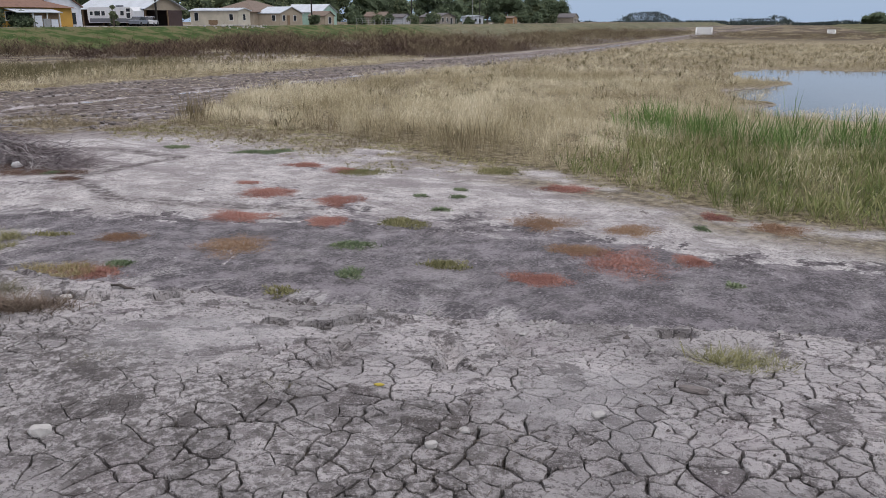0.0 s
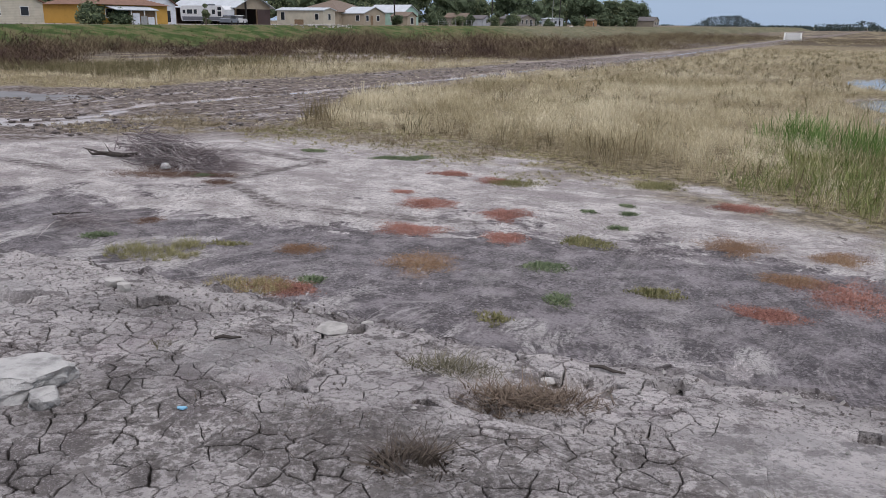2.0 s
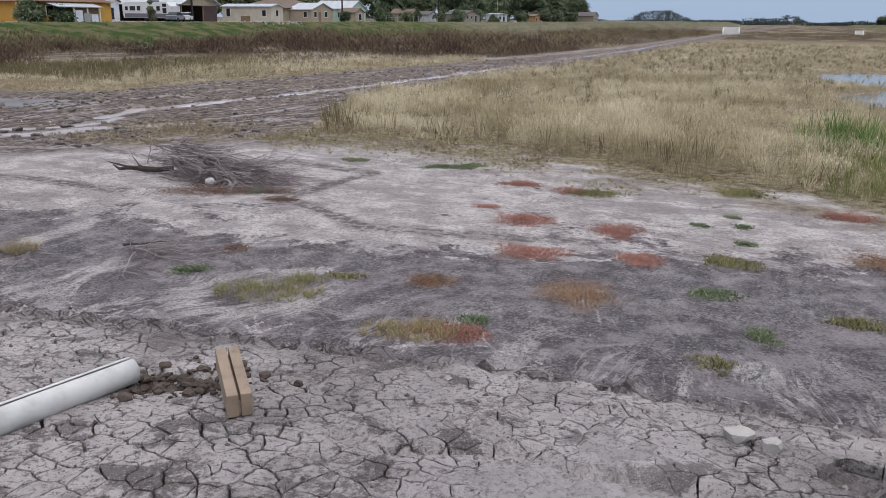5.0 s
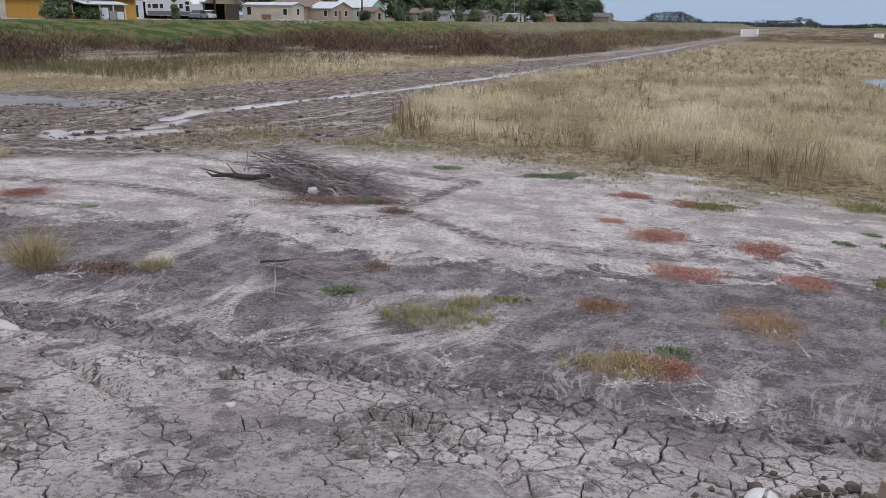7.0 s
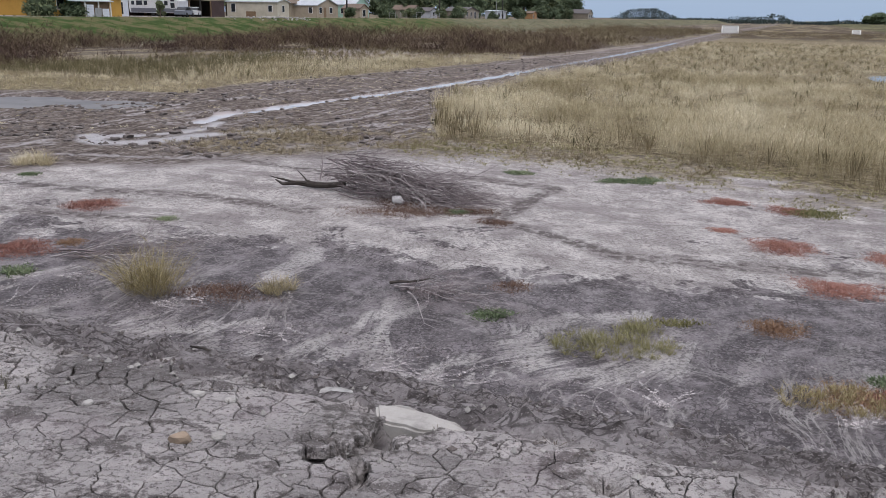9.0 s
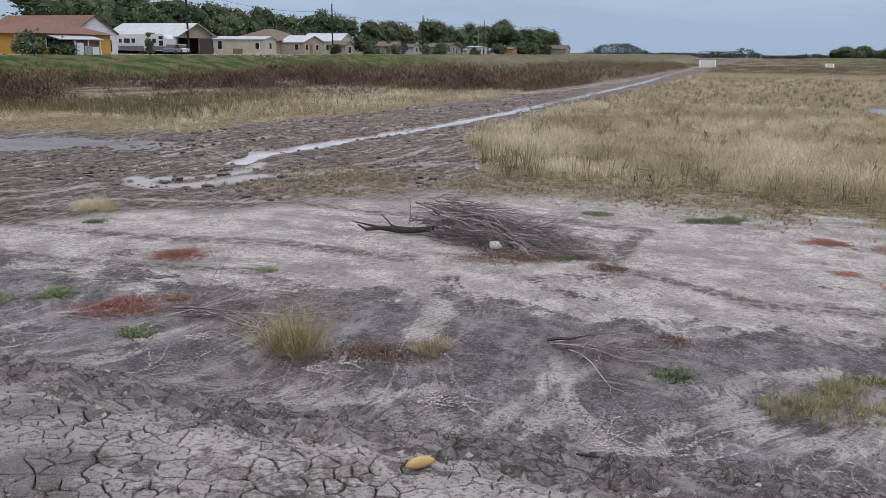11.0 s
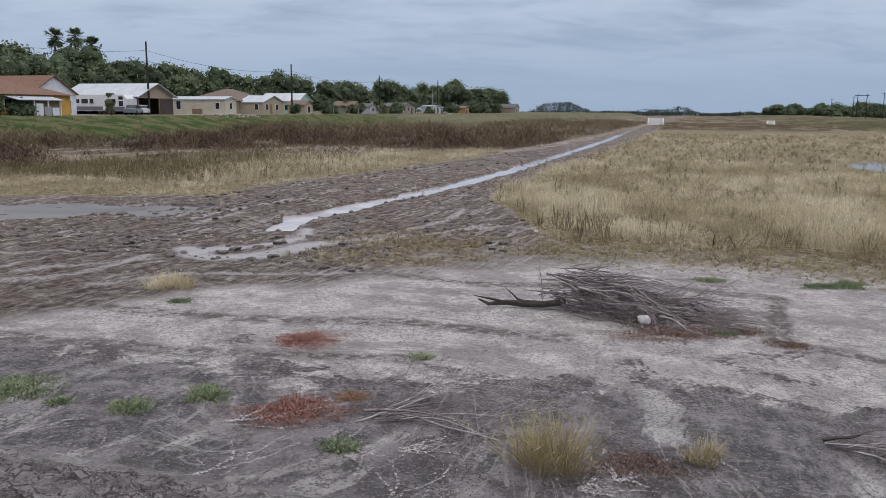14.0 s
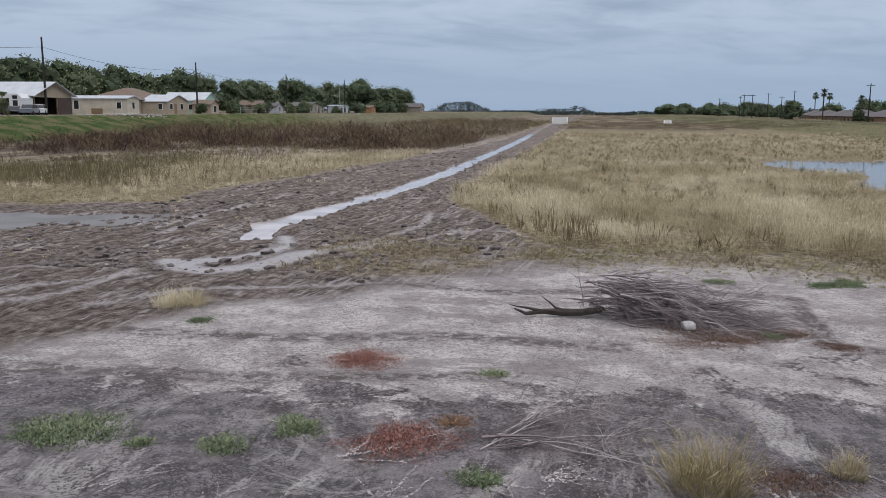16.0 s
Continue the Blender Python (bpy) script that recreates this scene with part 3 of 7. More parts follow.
def strip_tall(s, d):
    line = np.interp(s, [35.4, 36.5, 37.6, 41.7, 45.7, 49.3, 52, 60], [49, 42.6, 34.7, 33.8, 35, 35.1, 34.1, 31]) + 0.6 * fbm(s * 0.4, d * 0.4, 3, 26)
    return strip_mask(s, d) * step(d, line - 0.2, line + 0.5)


def strip_low(s, d):
    return strip_mask(s, d) * (1 - strip_tall(s, d))


def strip_olive(s, d):
    return strip_tall(s, d) * (0.12 + 0.88 * step(s + 0.25 * (45 - d), 42, 48))


def dead_verge(s, d):
    return step(s, 10, 14) * (1 - step(s, 25.5, 28)) * step(d, 20.0 - 2.8 * step(s, 21, 24), 21.5 - 2.8 * step(s, 21, 24)) * (1 - step(d, 22.4, 24.5) * step(s, 20.0, 22.0)) * (1 - step(d, 27, 31)) * step(fbm(s * 0.8, d * 0.8, 4, 57), -0.25, 0.15)


def shrub_mask(s, d):
    back = 80.5 + 2.5 * fbm(s * 0.02, d * 0.06, 3, 39)
    front = 54 + 2.0 * fbm(s * 0.15, d * 0.15, 3, 38)
    a = step(s, front, front + 1.5) * (1 - step(s, back - 2, back + 1)) * step(d, 33, 38)
    b = step(d, 72 + 0.35 * np.maximum(0, 50 - s), 78 + 0.35 * np.maximum(0, 50 - s)) * step(s, 33.5, 36) * (1 - step(s, back - 2, back + 1))
    c = step(d, 205, 235) * step(s, -40, -30) * (1 - step(s, 27, 29)) * 0.6
    return np.maximum(np.maximum(a, b), c)


# holes washed or dug into the bank: place, half axes, depth, bearing
WASHOUTS = [(-0.70, 3.62, 0.22, 0.035, 0.09, 2), (-0.42, 3.70, 0.07, 0.06, 0.16, 20), (-1.46, 4.06, 0.08, 0.06, 0.12, 30), (1.08, 3.52, 0.10, 0.06, 0.12, 10), (-4.02, 4.74, 0.13, 0.09, 0.10, 30), (-10.18, 7.02, 0.16, 0.07, 0.14, 25), (-6.52, 5.42, 0.17, 0.13, 0.09, 20),
            (-1.85, 4.03, 0.15, 0.09, 0.10, 0), (-10.42, 6.79, 0.20, 0.035, 0.10, 25), (-10.36, 6.62, 0.03, 0.13, 0.07, 8), (-3.62, 4.72, 0.22, 0.06, 0.06, 15), (-9.55, 7.42, 0.09, 0.07, 0.10, 0), (-11.9, 7.75, 0.12, 0.05, 0.06, -30), (-8.6, 6.55, 0.15, 0.05, 0.06, 40), (-13.2, 8.25, 0.22, 0.05, 0.07, -20), (-2.9, 4.55, 0.1, 0.05, 0.05, -30)]


# shallow rills and lips washed into the bank's skin, in the plan
RILLS = [[(7.22, 2.24), (7.05, 2.2), (6.91, 2.27), (6.73, 2.37), (6.56, 2.39), (6.38, 2.38), (6.19, 2.4), (5.98, 2.37)],
         [(1.74, 2.94), (1.65, 2.78), (1.64, 2.61)], [(1.35, 3.12), (1.24, 3.02), (1.18, 2.79)], [(1.08, 3.3), (0.96, 3.1)],
         [(4.6, 2.75), (4.3, 2.55), (4.25, 2.3)], [(3.6, 2.5), (3.2, 2.45), (2.9, 2.6)], [(9.6, 2.5), (9.2, 2.35), (9.0, 2.1)], [(11.3, 2.3), (10.8, 2.1)]]


def rill_mask(s, d):
    f = np.zeros(np.shape(s))
    if np.min(d) > 6 or np.max(d) < 0:
        return f
    rag = 0.03 * fbm(s * 9, d * 9, 3, 92)
    for line in RILLS:
        f = np.maximum(f, 1 - step(near_line(s, d, line) + rag, 0.012, 0.065))
    return f


def washout_mask(x, y):
    f = np.zeros(np.shape(x))
    _, far = plan_sd(x, y)
    if np.min(far) > 6 or np.max(far) < 0:
        return f
    ragged = 0.9 * fbm(x * 9, y * 9, 3, 91)
    for cx, cy, ra, rb, deep, turn in WASHOUTS:
        ca, sa = math.cos(radians(turn)), math.sin(radians(turn))
        u, v = (x - cx) * ca + (y - cy) * sa, -(x - cx) * sa + (y - cy) * ca
        q = 1 - (u / ra) ** 2 - (v / rb) ** 2 + ragged
        f = np.maximum(f, 0.7 * deep * step(q, -0.35, 0.6))
    return f


DEBRIS = [(-9.6, 6.15, 0.22), (-9.35, 5.75, 0.40), (-0.35, 2.35, 0.35), (-1.9, 2.85, 0.6), (-1.4, 2.75, 0.5), (-2.65, 3.05, 0.5), (-3.3, 3.3, 0.45), (-2.9, 3.3, 0.4), (-0.75, 2.6, 0.50), (-0.2, 2.3, 0.45), (-0.95, 2.25, 0.4), (-2.3, 3.2, 0.35), (-3.7, 3.45, 0.35), (-1.9, 3.0, 0.25), (-10.3, 7.0, 0.35), (-12.9, 7.7, 0.3), (-8.0, 5.9, 0.3), (-5.8, 4.5, 0.25)]
SILT = [(-1.1, 3.35, 0.45), (0.55, 2.7, 0.45), (-4.95, 4.55, 0.5), (-3.2, 3.95, 0.35), (-7.6, 5.4, 0.3)]


# pale salt left on the dark mud: rings, roots and fans, in the world's x and y, with a half width
BLOOMS = [([(-9.08, 13.08), (-8.77, 13.67), (-8.3, 14.01), (-7.37, 14.15)], 0.16), ([(-7.13, 13.15), (-7.61, 12.44), (-8.36, 12.18), (-8.91, 12.48), (-9.08, 13.08)], 0.24),
          ([(-10.56, 12.19), (-10.23, 12.05), (-9.98, 11.91)], 0.06), ([(-10.12, 12.08), (-10.0, 12.45), (-9.6, 12.7)], 0.06), ([(-4.96, 10.54), (-4.87, 10.86), (-4.66, 11.38)], 0.07), ([(-4.9, 10.7), (-4.38, 11.48)], 0.06), ([(-4.85, 10.62), (-4.2, 11.2)], 0.06),
          ([(-1.85, 10.75), (-1.72, 10.35)], 0.26), ([(-0.45, 9.85), (-0.1, 9.75)], 0.10), ([(0.45, 9.6), (0.9, 10.3)], 0.16), ([(0.2, 9.75), (0.8, 9.8)], 0.10), ([(-12.4, 15.4), (-12.0, 16.4), (-12.3, 17.4)], 0.20),
          ([(-7.4, 16.4), (-7.6, 15.9), (-8.1, 15.5), (-8.8, 15.5)], 0.07), ([(-11.8, 12.6), (-11.0, 13.6), (-10.6, 14.6)], 0.08), ([(-12.6, 12.6), (-12.9, 13.6)], 0.09), ([(-13.9, 13.2), (-13.0, 13.3), (-12.2, 13.7)], 0.08), ([(-15.6, 13.4), (-14.8, 14.2)], 0.08), ([(-17.2, 14.6), (-16.2, 15.0), (-15.4, 15.7)], 0.08)]


def bloom_mask(x, y):
    f = np.zeros(np.shape(x))
    rag = 0.12 * fbm(x * 2.3, y * 2.3, 3, 93)
    for line, wide in BLOOMS:
        f = np.maximum(f, 1 - step(near_line(x, y, line) + rag * wide * 4, 0.2 * wide, 1.8 * wide + 0.05))
    return f


def patches(x, y, places, seed):
    """Ragged round patches on the bank."""
    f = np.zeros(np.shape(x))
    rag = 0.55 * fbm(x * 3.5, y * 3.5, 4, seed)
    for cx, cy, r in places:
        f = np.maximum(f, 1 - step(np.hypot(x - cx, y - cy) / r + rag, 0.55, 1.05))
    return f


def height(x, y, fine=True):
    """The lie of the land."""
    s, d = plan_sd(x, y)
    basin = np.clip(-2.28 - 0.0155 * (x + 6), -2.72, -2.05)
    crest = crest_at(s)
    run = run_at(s)
    t = np.clip((d - crest) / run, 0, 1)
    prof = 0.8 * t + 0.2 * t * t * (3 - 2 * t)
    z = 0.02 * fbm(s * 0.8, d * 0.8, 3, 1) * (1 - t) + 0.065 - 0.095 * step(d, crest - 1.3, crest + 0.05) + 0.03 * np.exp(-((s - 6.5) / 1.5) ** 2) * (1 - t)
    z = z * (1 - prof) + basin * prof
    left = step(s, 79, 93) * step(d, -30, 10)
    z = z + (0.65 - z) * left
    right = step(-s, np.interp(d, [0, 60, 115, 150, 400], [60, 40, 20, 17, 15]), np.interp(d, [0, 60, 115, 150, 400], [80, 62, 48, 45, 45]))
    z = z + (-1.1 - z) * right * step(d, 10, 30)
    if fine:
        on_slope = step(d, crest - 0.1, crest + 0.4) * (1 - step(d, crest + run - 1.0, crest + run + 0.2))
        z = z + on_slope * (0.05 * fbm(s * 1.3, d * 1.3, 3, 2) + 0.04 * fbm(s * 0.9, d * 3.6, 3, 11) + 0.11 * (np.abs(fbm(s * 2.3, d * 3.2, 4, 8)) - 0.2) + 0.12 * (np.abs(fbm(s * 5.5, d * 7.0, 3, 9)) - 0.2) + 0.05 * fbm(s * 14, d * 14, 2, 10))
        on_bank = 1 - step(d, crest, crest + 0.3)
        z = z + on_bank * (0.010 * fbm(s * 5, d * 5, 3, 4))
        z = z - washout_mask(x, y) - 0.05 * rill_mask(s, d)
        low = step(d, crest + run - 0.3, crest + run + 0.8) * (1 - left)
        near = 1 - step(d, 120, 200)
        z = z + low * (0.030 * fbm(s * 0.4, d * 0.4, 3, 6) + 0.008 * fbm(s * 3, d * 3, 3, 7)) * near
        tr = track_mask(s, d) * near * (1 - 0.85 * film_mask(s, d))
        z = z + tr * (0.06 * fbm(s * 1.1, d * 0.8, 4, 30) + 0.05 * fbm(s * 4, d * 3, 3, 31))
        z = z - 0.22 * channel_mask(s, d) * near * low - 0.10 * puddle_mask(s, d) * low
        z = z - 0.55 * pond_mask(x, y) * low * (d > 24)
    return z


def at(x, y):
    return float(height(np.array([float(x)]), np.array([float(y)]))[0])


# ---- mesh helpers ----
def mesh_np(name, verts, faces, mat, smooth=False):
    """A mesh from arrays; faces all of one size."""
    verts, faces = np.asarray(verts, np.float32), np.asarray(faces, np.int32)
    me = bpy.data.meshes.new(name)
    me.vertices.add(len(verts))
    me.vertices.foreach_set("co", verts.ravel())
    m, k = faces.shape
    me.loops.add(m * k)
    me.loops.foreach_set("vertex_index", faces.ravel())
    me.polygons.add(m)
    me.polygons.foreach_set("loop_start", np.arange(0, m * k, k, dtype=np.int32))
    me.polygons.foreach_set("use_smooth", np.full(m, smooth))
    me.materials.append(mat)
    me.update(calc_edges=True)
    return me


def part(name, bm, mat, parent=None, label="", smooth=False):
    """Links a bmesh as ONE mesh object, under a thing or a part."""
    me = bpy.data.meshes.new(name)
    bm.to_mesh(me)
    bm.free()
    me.materials.append(mat)
    if smooth:
        me.polygons.foreach_set("use_smooth", np.full(len(me.polygons), True))
    ob = new(name, me)
    ob.parent = parent
    if label:
        tagged(ob, label)
    return ob


def thing(name, m, label, category, group="", kind=""):
    """An Empty at a thing's base, which parents its parts."""
    ob = new(name)
    ob.matrix_basis = m
    return tagged(ob, label, category, group, kind)


def box(bm, x0, x1, y0, y1, z0, z1, bevel=0.0, m=None):
    g = bmesh.ops.create_cube(bm, size=1.0)
    bmesh.ops.scale(bm, vec=(x1 - x0, y1 - y0, z1 - z0), verts=g["verts"])
    bmesh.ops.translate(bm, vec=((x0 + x1) / 2, (y0 + y1) / 2, (z0 + z1) / 2), verts=g["verts"])
    if m is not None:
        bmesh.ops.transform(bm, matrix=m, verts=g["verts"])
    if bevel:
        edges = {e for v in g["verts"] for e in v.link_edges}
        bmesh.ops.bevel(bm, geom=list(edges), offset=bevel, segments=2, profile=0.6, affect="EDGES")
    return bm


def prism(bm, outline, y0, y1, axis="y"):
    """An outline in x and z, drawn out along y (or outline in y and z along x)."""
    a, b = [], []
    for u, v in outline:
        a.append(bm.verts.new((u, y0, v) if axis == "y" else (y0, u, v)))
        b.append(bm.verts.new((u, y1, v) if axis == "y" else (y1, u, v)))
    n = len(a)
    bm.faces.new(a), bm.faces.new(b[::-1])
    for i in range(n):
        bm.faces.new((a[i], b[i], b[(i + 1) % n], a[(i + 1) % n]))
    bmesh.ops.recalc_face_normals(bm, faces=bm.faces[:])
    return bm


def tube(bm, pts, radii, sides=5, cap=True):
    """A tapered round limb along points."""
    rings = []
    pts = [Vector(p) for p in pts]
    for i, p in enumerate(pts):
        t = (pts[min(i + 1, len(pts) - 1)] - pts[max(i - 1, 0)]).normalized()
        side = t.cross(Vector((0.13, 0.21, 0.97)))
        if side.length < 1e-3:
            side = t.cross(Vector((1, 0, 0)))
        side.normalize()
        other = t.cross(side)
        rings.append([bm.verts.new(p + radii[i] * (math.cos(k * math.tau / sides) * side + math.sin(k * math.tau / sides) * other)) for k in range(sides)])
    for a, b in zip(rings[:-1], rings[1:]):
        for k in range(sides):
            bm.faces.new((a[k], a[(k + 1) % sides], b[(k + 1) % sides], b[k]))
    if cap:
        bm.faces.new(rings[0][::-1]), bm.faces.new(rings[-1])
    return bm


def lump(bm, centre, size, seed, detail=2, rough=0.28, flat=0.0):
    """A broken, angular stone or clod."""
    g = bmesh.ops.create_icosphere(bm, subdivisions=detail, radius=1.0)
    r = random.Random(seed)
    cuts = [(Vector((r.gauss(0, 1), r.gauss(0, 1), r.gauss(0, 0.8))).normalized(), r.uniform(0.62, 0.9)) for _ in range(7)]
    for v in g["verts"]:
        p = v.co.copy()
        for n, k in cuts:
            over = p.dot(n) - k
            if over > 0:
                p -= n * over
        p *= 1 + 0.6 * rough * noise.noise(p * 2.3 + Vector((seed, 0, 0))) + 0.35 * rough * noise.noise(p * 7 + Vector((0, seed, 0))) + 0.2 * rough * noise.noise(p * 17 + Vector((0, seed, 0)))
        if flat:
            p.z = min(p.z, flat)
        v.co = Vector((p.x * size[0], p.y * size[1], p.z * size[2])) + Vector(centre)
    return bm


# ---- the ground: one sheet to the horizon ----
def growing(a, h, b, ratio):
    out = []
    while a < b:
        h *= ratio
        a += h
        out.append(a)
    return out


CRUST_S, CRUST_D = [-8, 2, 4, 5.7, 7.7, 9.6, 11, 13, 16, 18, 20.5, 22, 25, 28], [14.4, 14.4, 14.6, 14.0, 13.2, 12.7, 11.7, 10.9, 10.5, 10.7, 9.6, 8.9, 9.5, 8.8]     # where the pale crust begins


def build_ground():
    sv = list(np.arange(-9, -4, 0.135)) + list(np.arange(-4, 21, 0.08)) + list(np.arange(21, 39.01, 0.135))
    sv = [-9 - (v - 39) for v in growing(39, 0.11, 4200, 1.12)][::-1] + sv + growing(39, 0.11, 4200, 1.12)
    dv = list(np.arange(-1.5, 1.9, 0.2)) + list(np.arange(1.9, 5.6, 0.05)) + list(np.arange(5.6, 9.6, 0.08)) + list(np.arange(9.6, 24, 0.15)) + list(np.arange(24, 36, 0.25))
    dv = [-1.5 - v for v in growing(0, 0.3, 3500, 1.25)][::-1] + dv + growing(36, 0.26, 4300, 1.055)
    S, D = np.meshgrid(np.array(sv), np.array(dv))
    X, Y = world_xy(S, D)
    Z = height(X, Y) - 0.05 * plates_mask(S, D)
    n, m = S.shape
    i = np.arange(n * m).reshape(n, m)
    quads = np.stack([i[:-1, :-1], i[1:, :-1], i[1:, 1:], i[:-1, 1:]], -1).reshape(-1, 4)
    me = mesh_np("ground", np.stack([X, Y, Z], -1).reshape(-1, 3), quads, M_GROUND, True)
    crest = crest_at(S)
    run = run_at(S)
    slope = step(D, crest - 0.15, crest + 0.35) * (1 - step(D, crest + run - 0.9, crest + run + 0.2))
    w = 0.6 * fbm(S * 0.5, D * 0.5, 4, 50)
    d1 = np.interp(S, CRUST_S, CRUST_D) + 1.4 * fbm(S * 0.22, D * 0.3, 4, 51)
    wet = step(D, crest + run - 0.9 + w, crest + run + 0.1 + w) * (1 - step(D, d1 - 1.2, d1 + 2.0))
    mottle = step(fbm(S * 0.35, D * 0.45, 5, 52), 0.10, 0.35)
    wet = np.maximum(wet, 0.38 * mottle * step(D, 9, 11) * (1 - step(D, 15, 18)))
    track = track_mask(S, D)
    field = np.maximum(field_mask(S, D), strip_mask(S, D))
    shrub = shrub_mask(S, D)
    verge = step(D, field_edge(S) - 2.6 - 1.2 * step(S, 6, 10), field_edge(S) - 1.0) * (1 - step(S, 20.5, 22.5)) * step(fbm(S * 0.7, D * 0.9, 4, 53), -0.5, 0.1)
    salt = step(D, crest + run - 0.3, crest + run + 0.9) * (1 - track) * (1 - step(D, 26, 30))
    green = step(S, 77, 80) * (1 - step(S, 95, 99)) * step(D, 20, 30) * (1 - 0.45 * step(D, 180, 215))
    green = np.maximum(green, 0.5 * step(-S, 20, 26) * step(D, 75, 95) * (1 - step(-S, 55, 80)))
    green = np.maximum(green, 0.8 * step(-S, -2.5, -0.5) * step(D, 17.5, 20) * (1 - step(D, 30, 34)))
    litter = np.maximum(np.maximum(field, 0.85 * verge), 0.9 * shrub)
    litter = np.maximum(litter, 0.75 * dead_verge(S, D))
    far = step(D, 120, 160) * (1 - green)
    litter = np.maximum(litter, 0.9 * far * (1 - track))
    pond = pond_mask(X, Y) * (D > 24)
    shore = step(pond, 0.02, 0.3)
    litter, green = litter * (1 - shore), green * (1 - shore)
    sand = step(S, 38, 44) * (1 - step(S, 55, 58)) * step(D, 46, 60) * (1 - step(D, 78, 90)) * (1 - field) * (1 - shrub)
    sand = np.maximum(sand, step(S, 31, 34) * step(D, 26, 32) * (1 - track) * (1 - field) * (1 - shrub) * (1 - step(S, 95, 99)))
    pad = step(S, 97, 100) * step(D, 20, 30)
    sand = np.maximum(sand, 0.5 * pad)
    rut = np.zeros_like(S)
    for line in RUTS:
        away = near_line(X, Y, line) + 0.12 * fbm(S * 1.5, D * 1.5, 3, 60)
        rut = np.maximum(rut, 1 - step(np.abs(away - 0.12), 0.03, 0.22))
    wheel = np.zeros_like(S)
    for line in WHEELS:
        wheel = np.maximum(wheel, 1 - step(near_line(S, D, line) + 0.08 * fbm(S * 1.7, D * 1.7, 3, 61), 0.04, 0.17))
    film = film_mask(S, D)
    bloom = np.where((D > 6) & (D < 24), bloom_mask(X, Y), 0.0)
    foot = 1 - step(D, crest + run + 0.8, crest + run + 3.2)
    hole = step(washout_mask(X, Y), 0.01, 0.06)
    slope, wet = np.maximum(slope, hole), np.maximum(wet, 0.7 * hole)
    wet = np.maximum(wet, np.maximum(shore, channel_mask(S, D)))
    for key, val in (("slope", slope), ("brush", np.maximum(shrub, step(D, 185, 230) * (1 - step(D, 1200, 2000)))), ("wet", wet), ("salt", salt), ("track", track * (1 - field)), ("litter", litter), ("green", green), ("sand", sand), ("rut", rut), ("wheel", wheel), ("film", film), ("foot", foot), ("bloom", bloom)):
        me.attributes.new(key, "FLOAT", "POINT").data.foreach_set("value", np.clip(val, 0, 1).astype(np.float32).ravel())
    tagged(new("ground", me), "grey silt bank, salt-stained mud basin and grassy flats", "ground", kind="structure")


build_ground()


def sheet(name, pts, z, mat, label, category):
    """A level water surface within a broad outline; the ground's hollows cut its shore."""
    bm = bmesh.new()
    bm.faces.new([bm.verts.new((x, y, z)) for x, y in pts])
    bmesh.ops.triangulate(bm, faces=bm.faces[:])
    bmesh.ops.recalc_face_normals(bm, faces=bm.faces[:])
    ob = part(name, bm, mat)
    return tagged(ob, label, category, kind="structure")


sheet("pond_water", [(10, 26), (50, 22), (52, 78), (11, 76)], -2.78, M_WATER, "still grey pond water mirroring the overcast sky", "water")


def build_channel_water(name, s0, s1, d0, d1, dz, mask, label, mat):
    """Water lying in the low ground wherever the hollow is."""
    S, D = np.meshgrid(np.arange(s0, s1, 0.25), np.concatenate([np.arange(d0, min(d1, 60), 0.35), np.arange(min(d1, 60), d1, 2.0)]))
    X, Y = world_xy(S, D)
    Z = np.clip(-2.28 - 0.0155 * (X + 6), -2.72, -2.05) + dz
    n, m = S.shape
    i = np.arange(n * m).reshape(n, m)
    keep = (mask(S, D) > 0.02)
    ok = keep[:-1, :-1] | keep[1:, :-1] | keep[1:, 1:] | keep[:-1, 1:]
    quads = np.stack([i[:-1, :-1], i[1:, :-1], i[1:, 1:], i[:-1, 1:]], -1)[ok]
    me = mesh_np(name, np.stack([X, Y, Z], -1).reshape(-1, 3), quads, mat, True)
    tagged(new(name, me), label, "water", kind="structure")


build_channel_water("channel_water", 24, 36, 14.5, 292, -0.10, channel_mask, "shallow muddy water standing in a wheel rut", M_MUDWATER)
build_channel_water("puddle_water", 30, 50, 18, 30, -0.055, puddle_mask, "thin sheet of rain water on grey mud", M_PUDDLE)


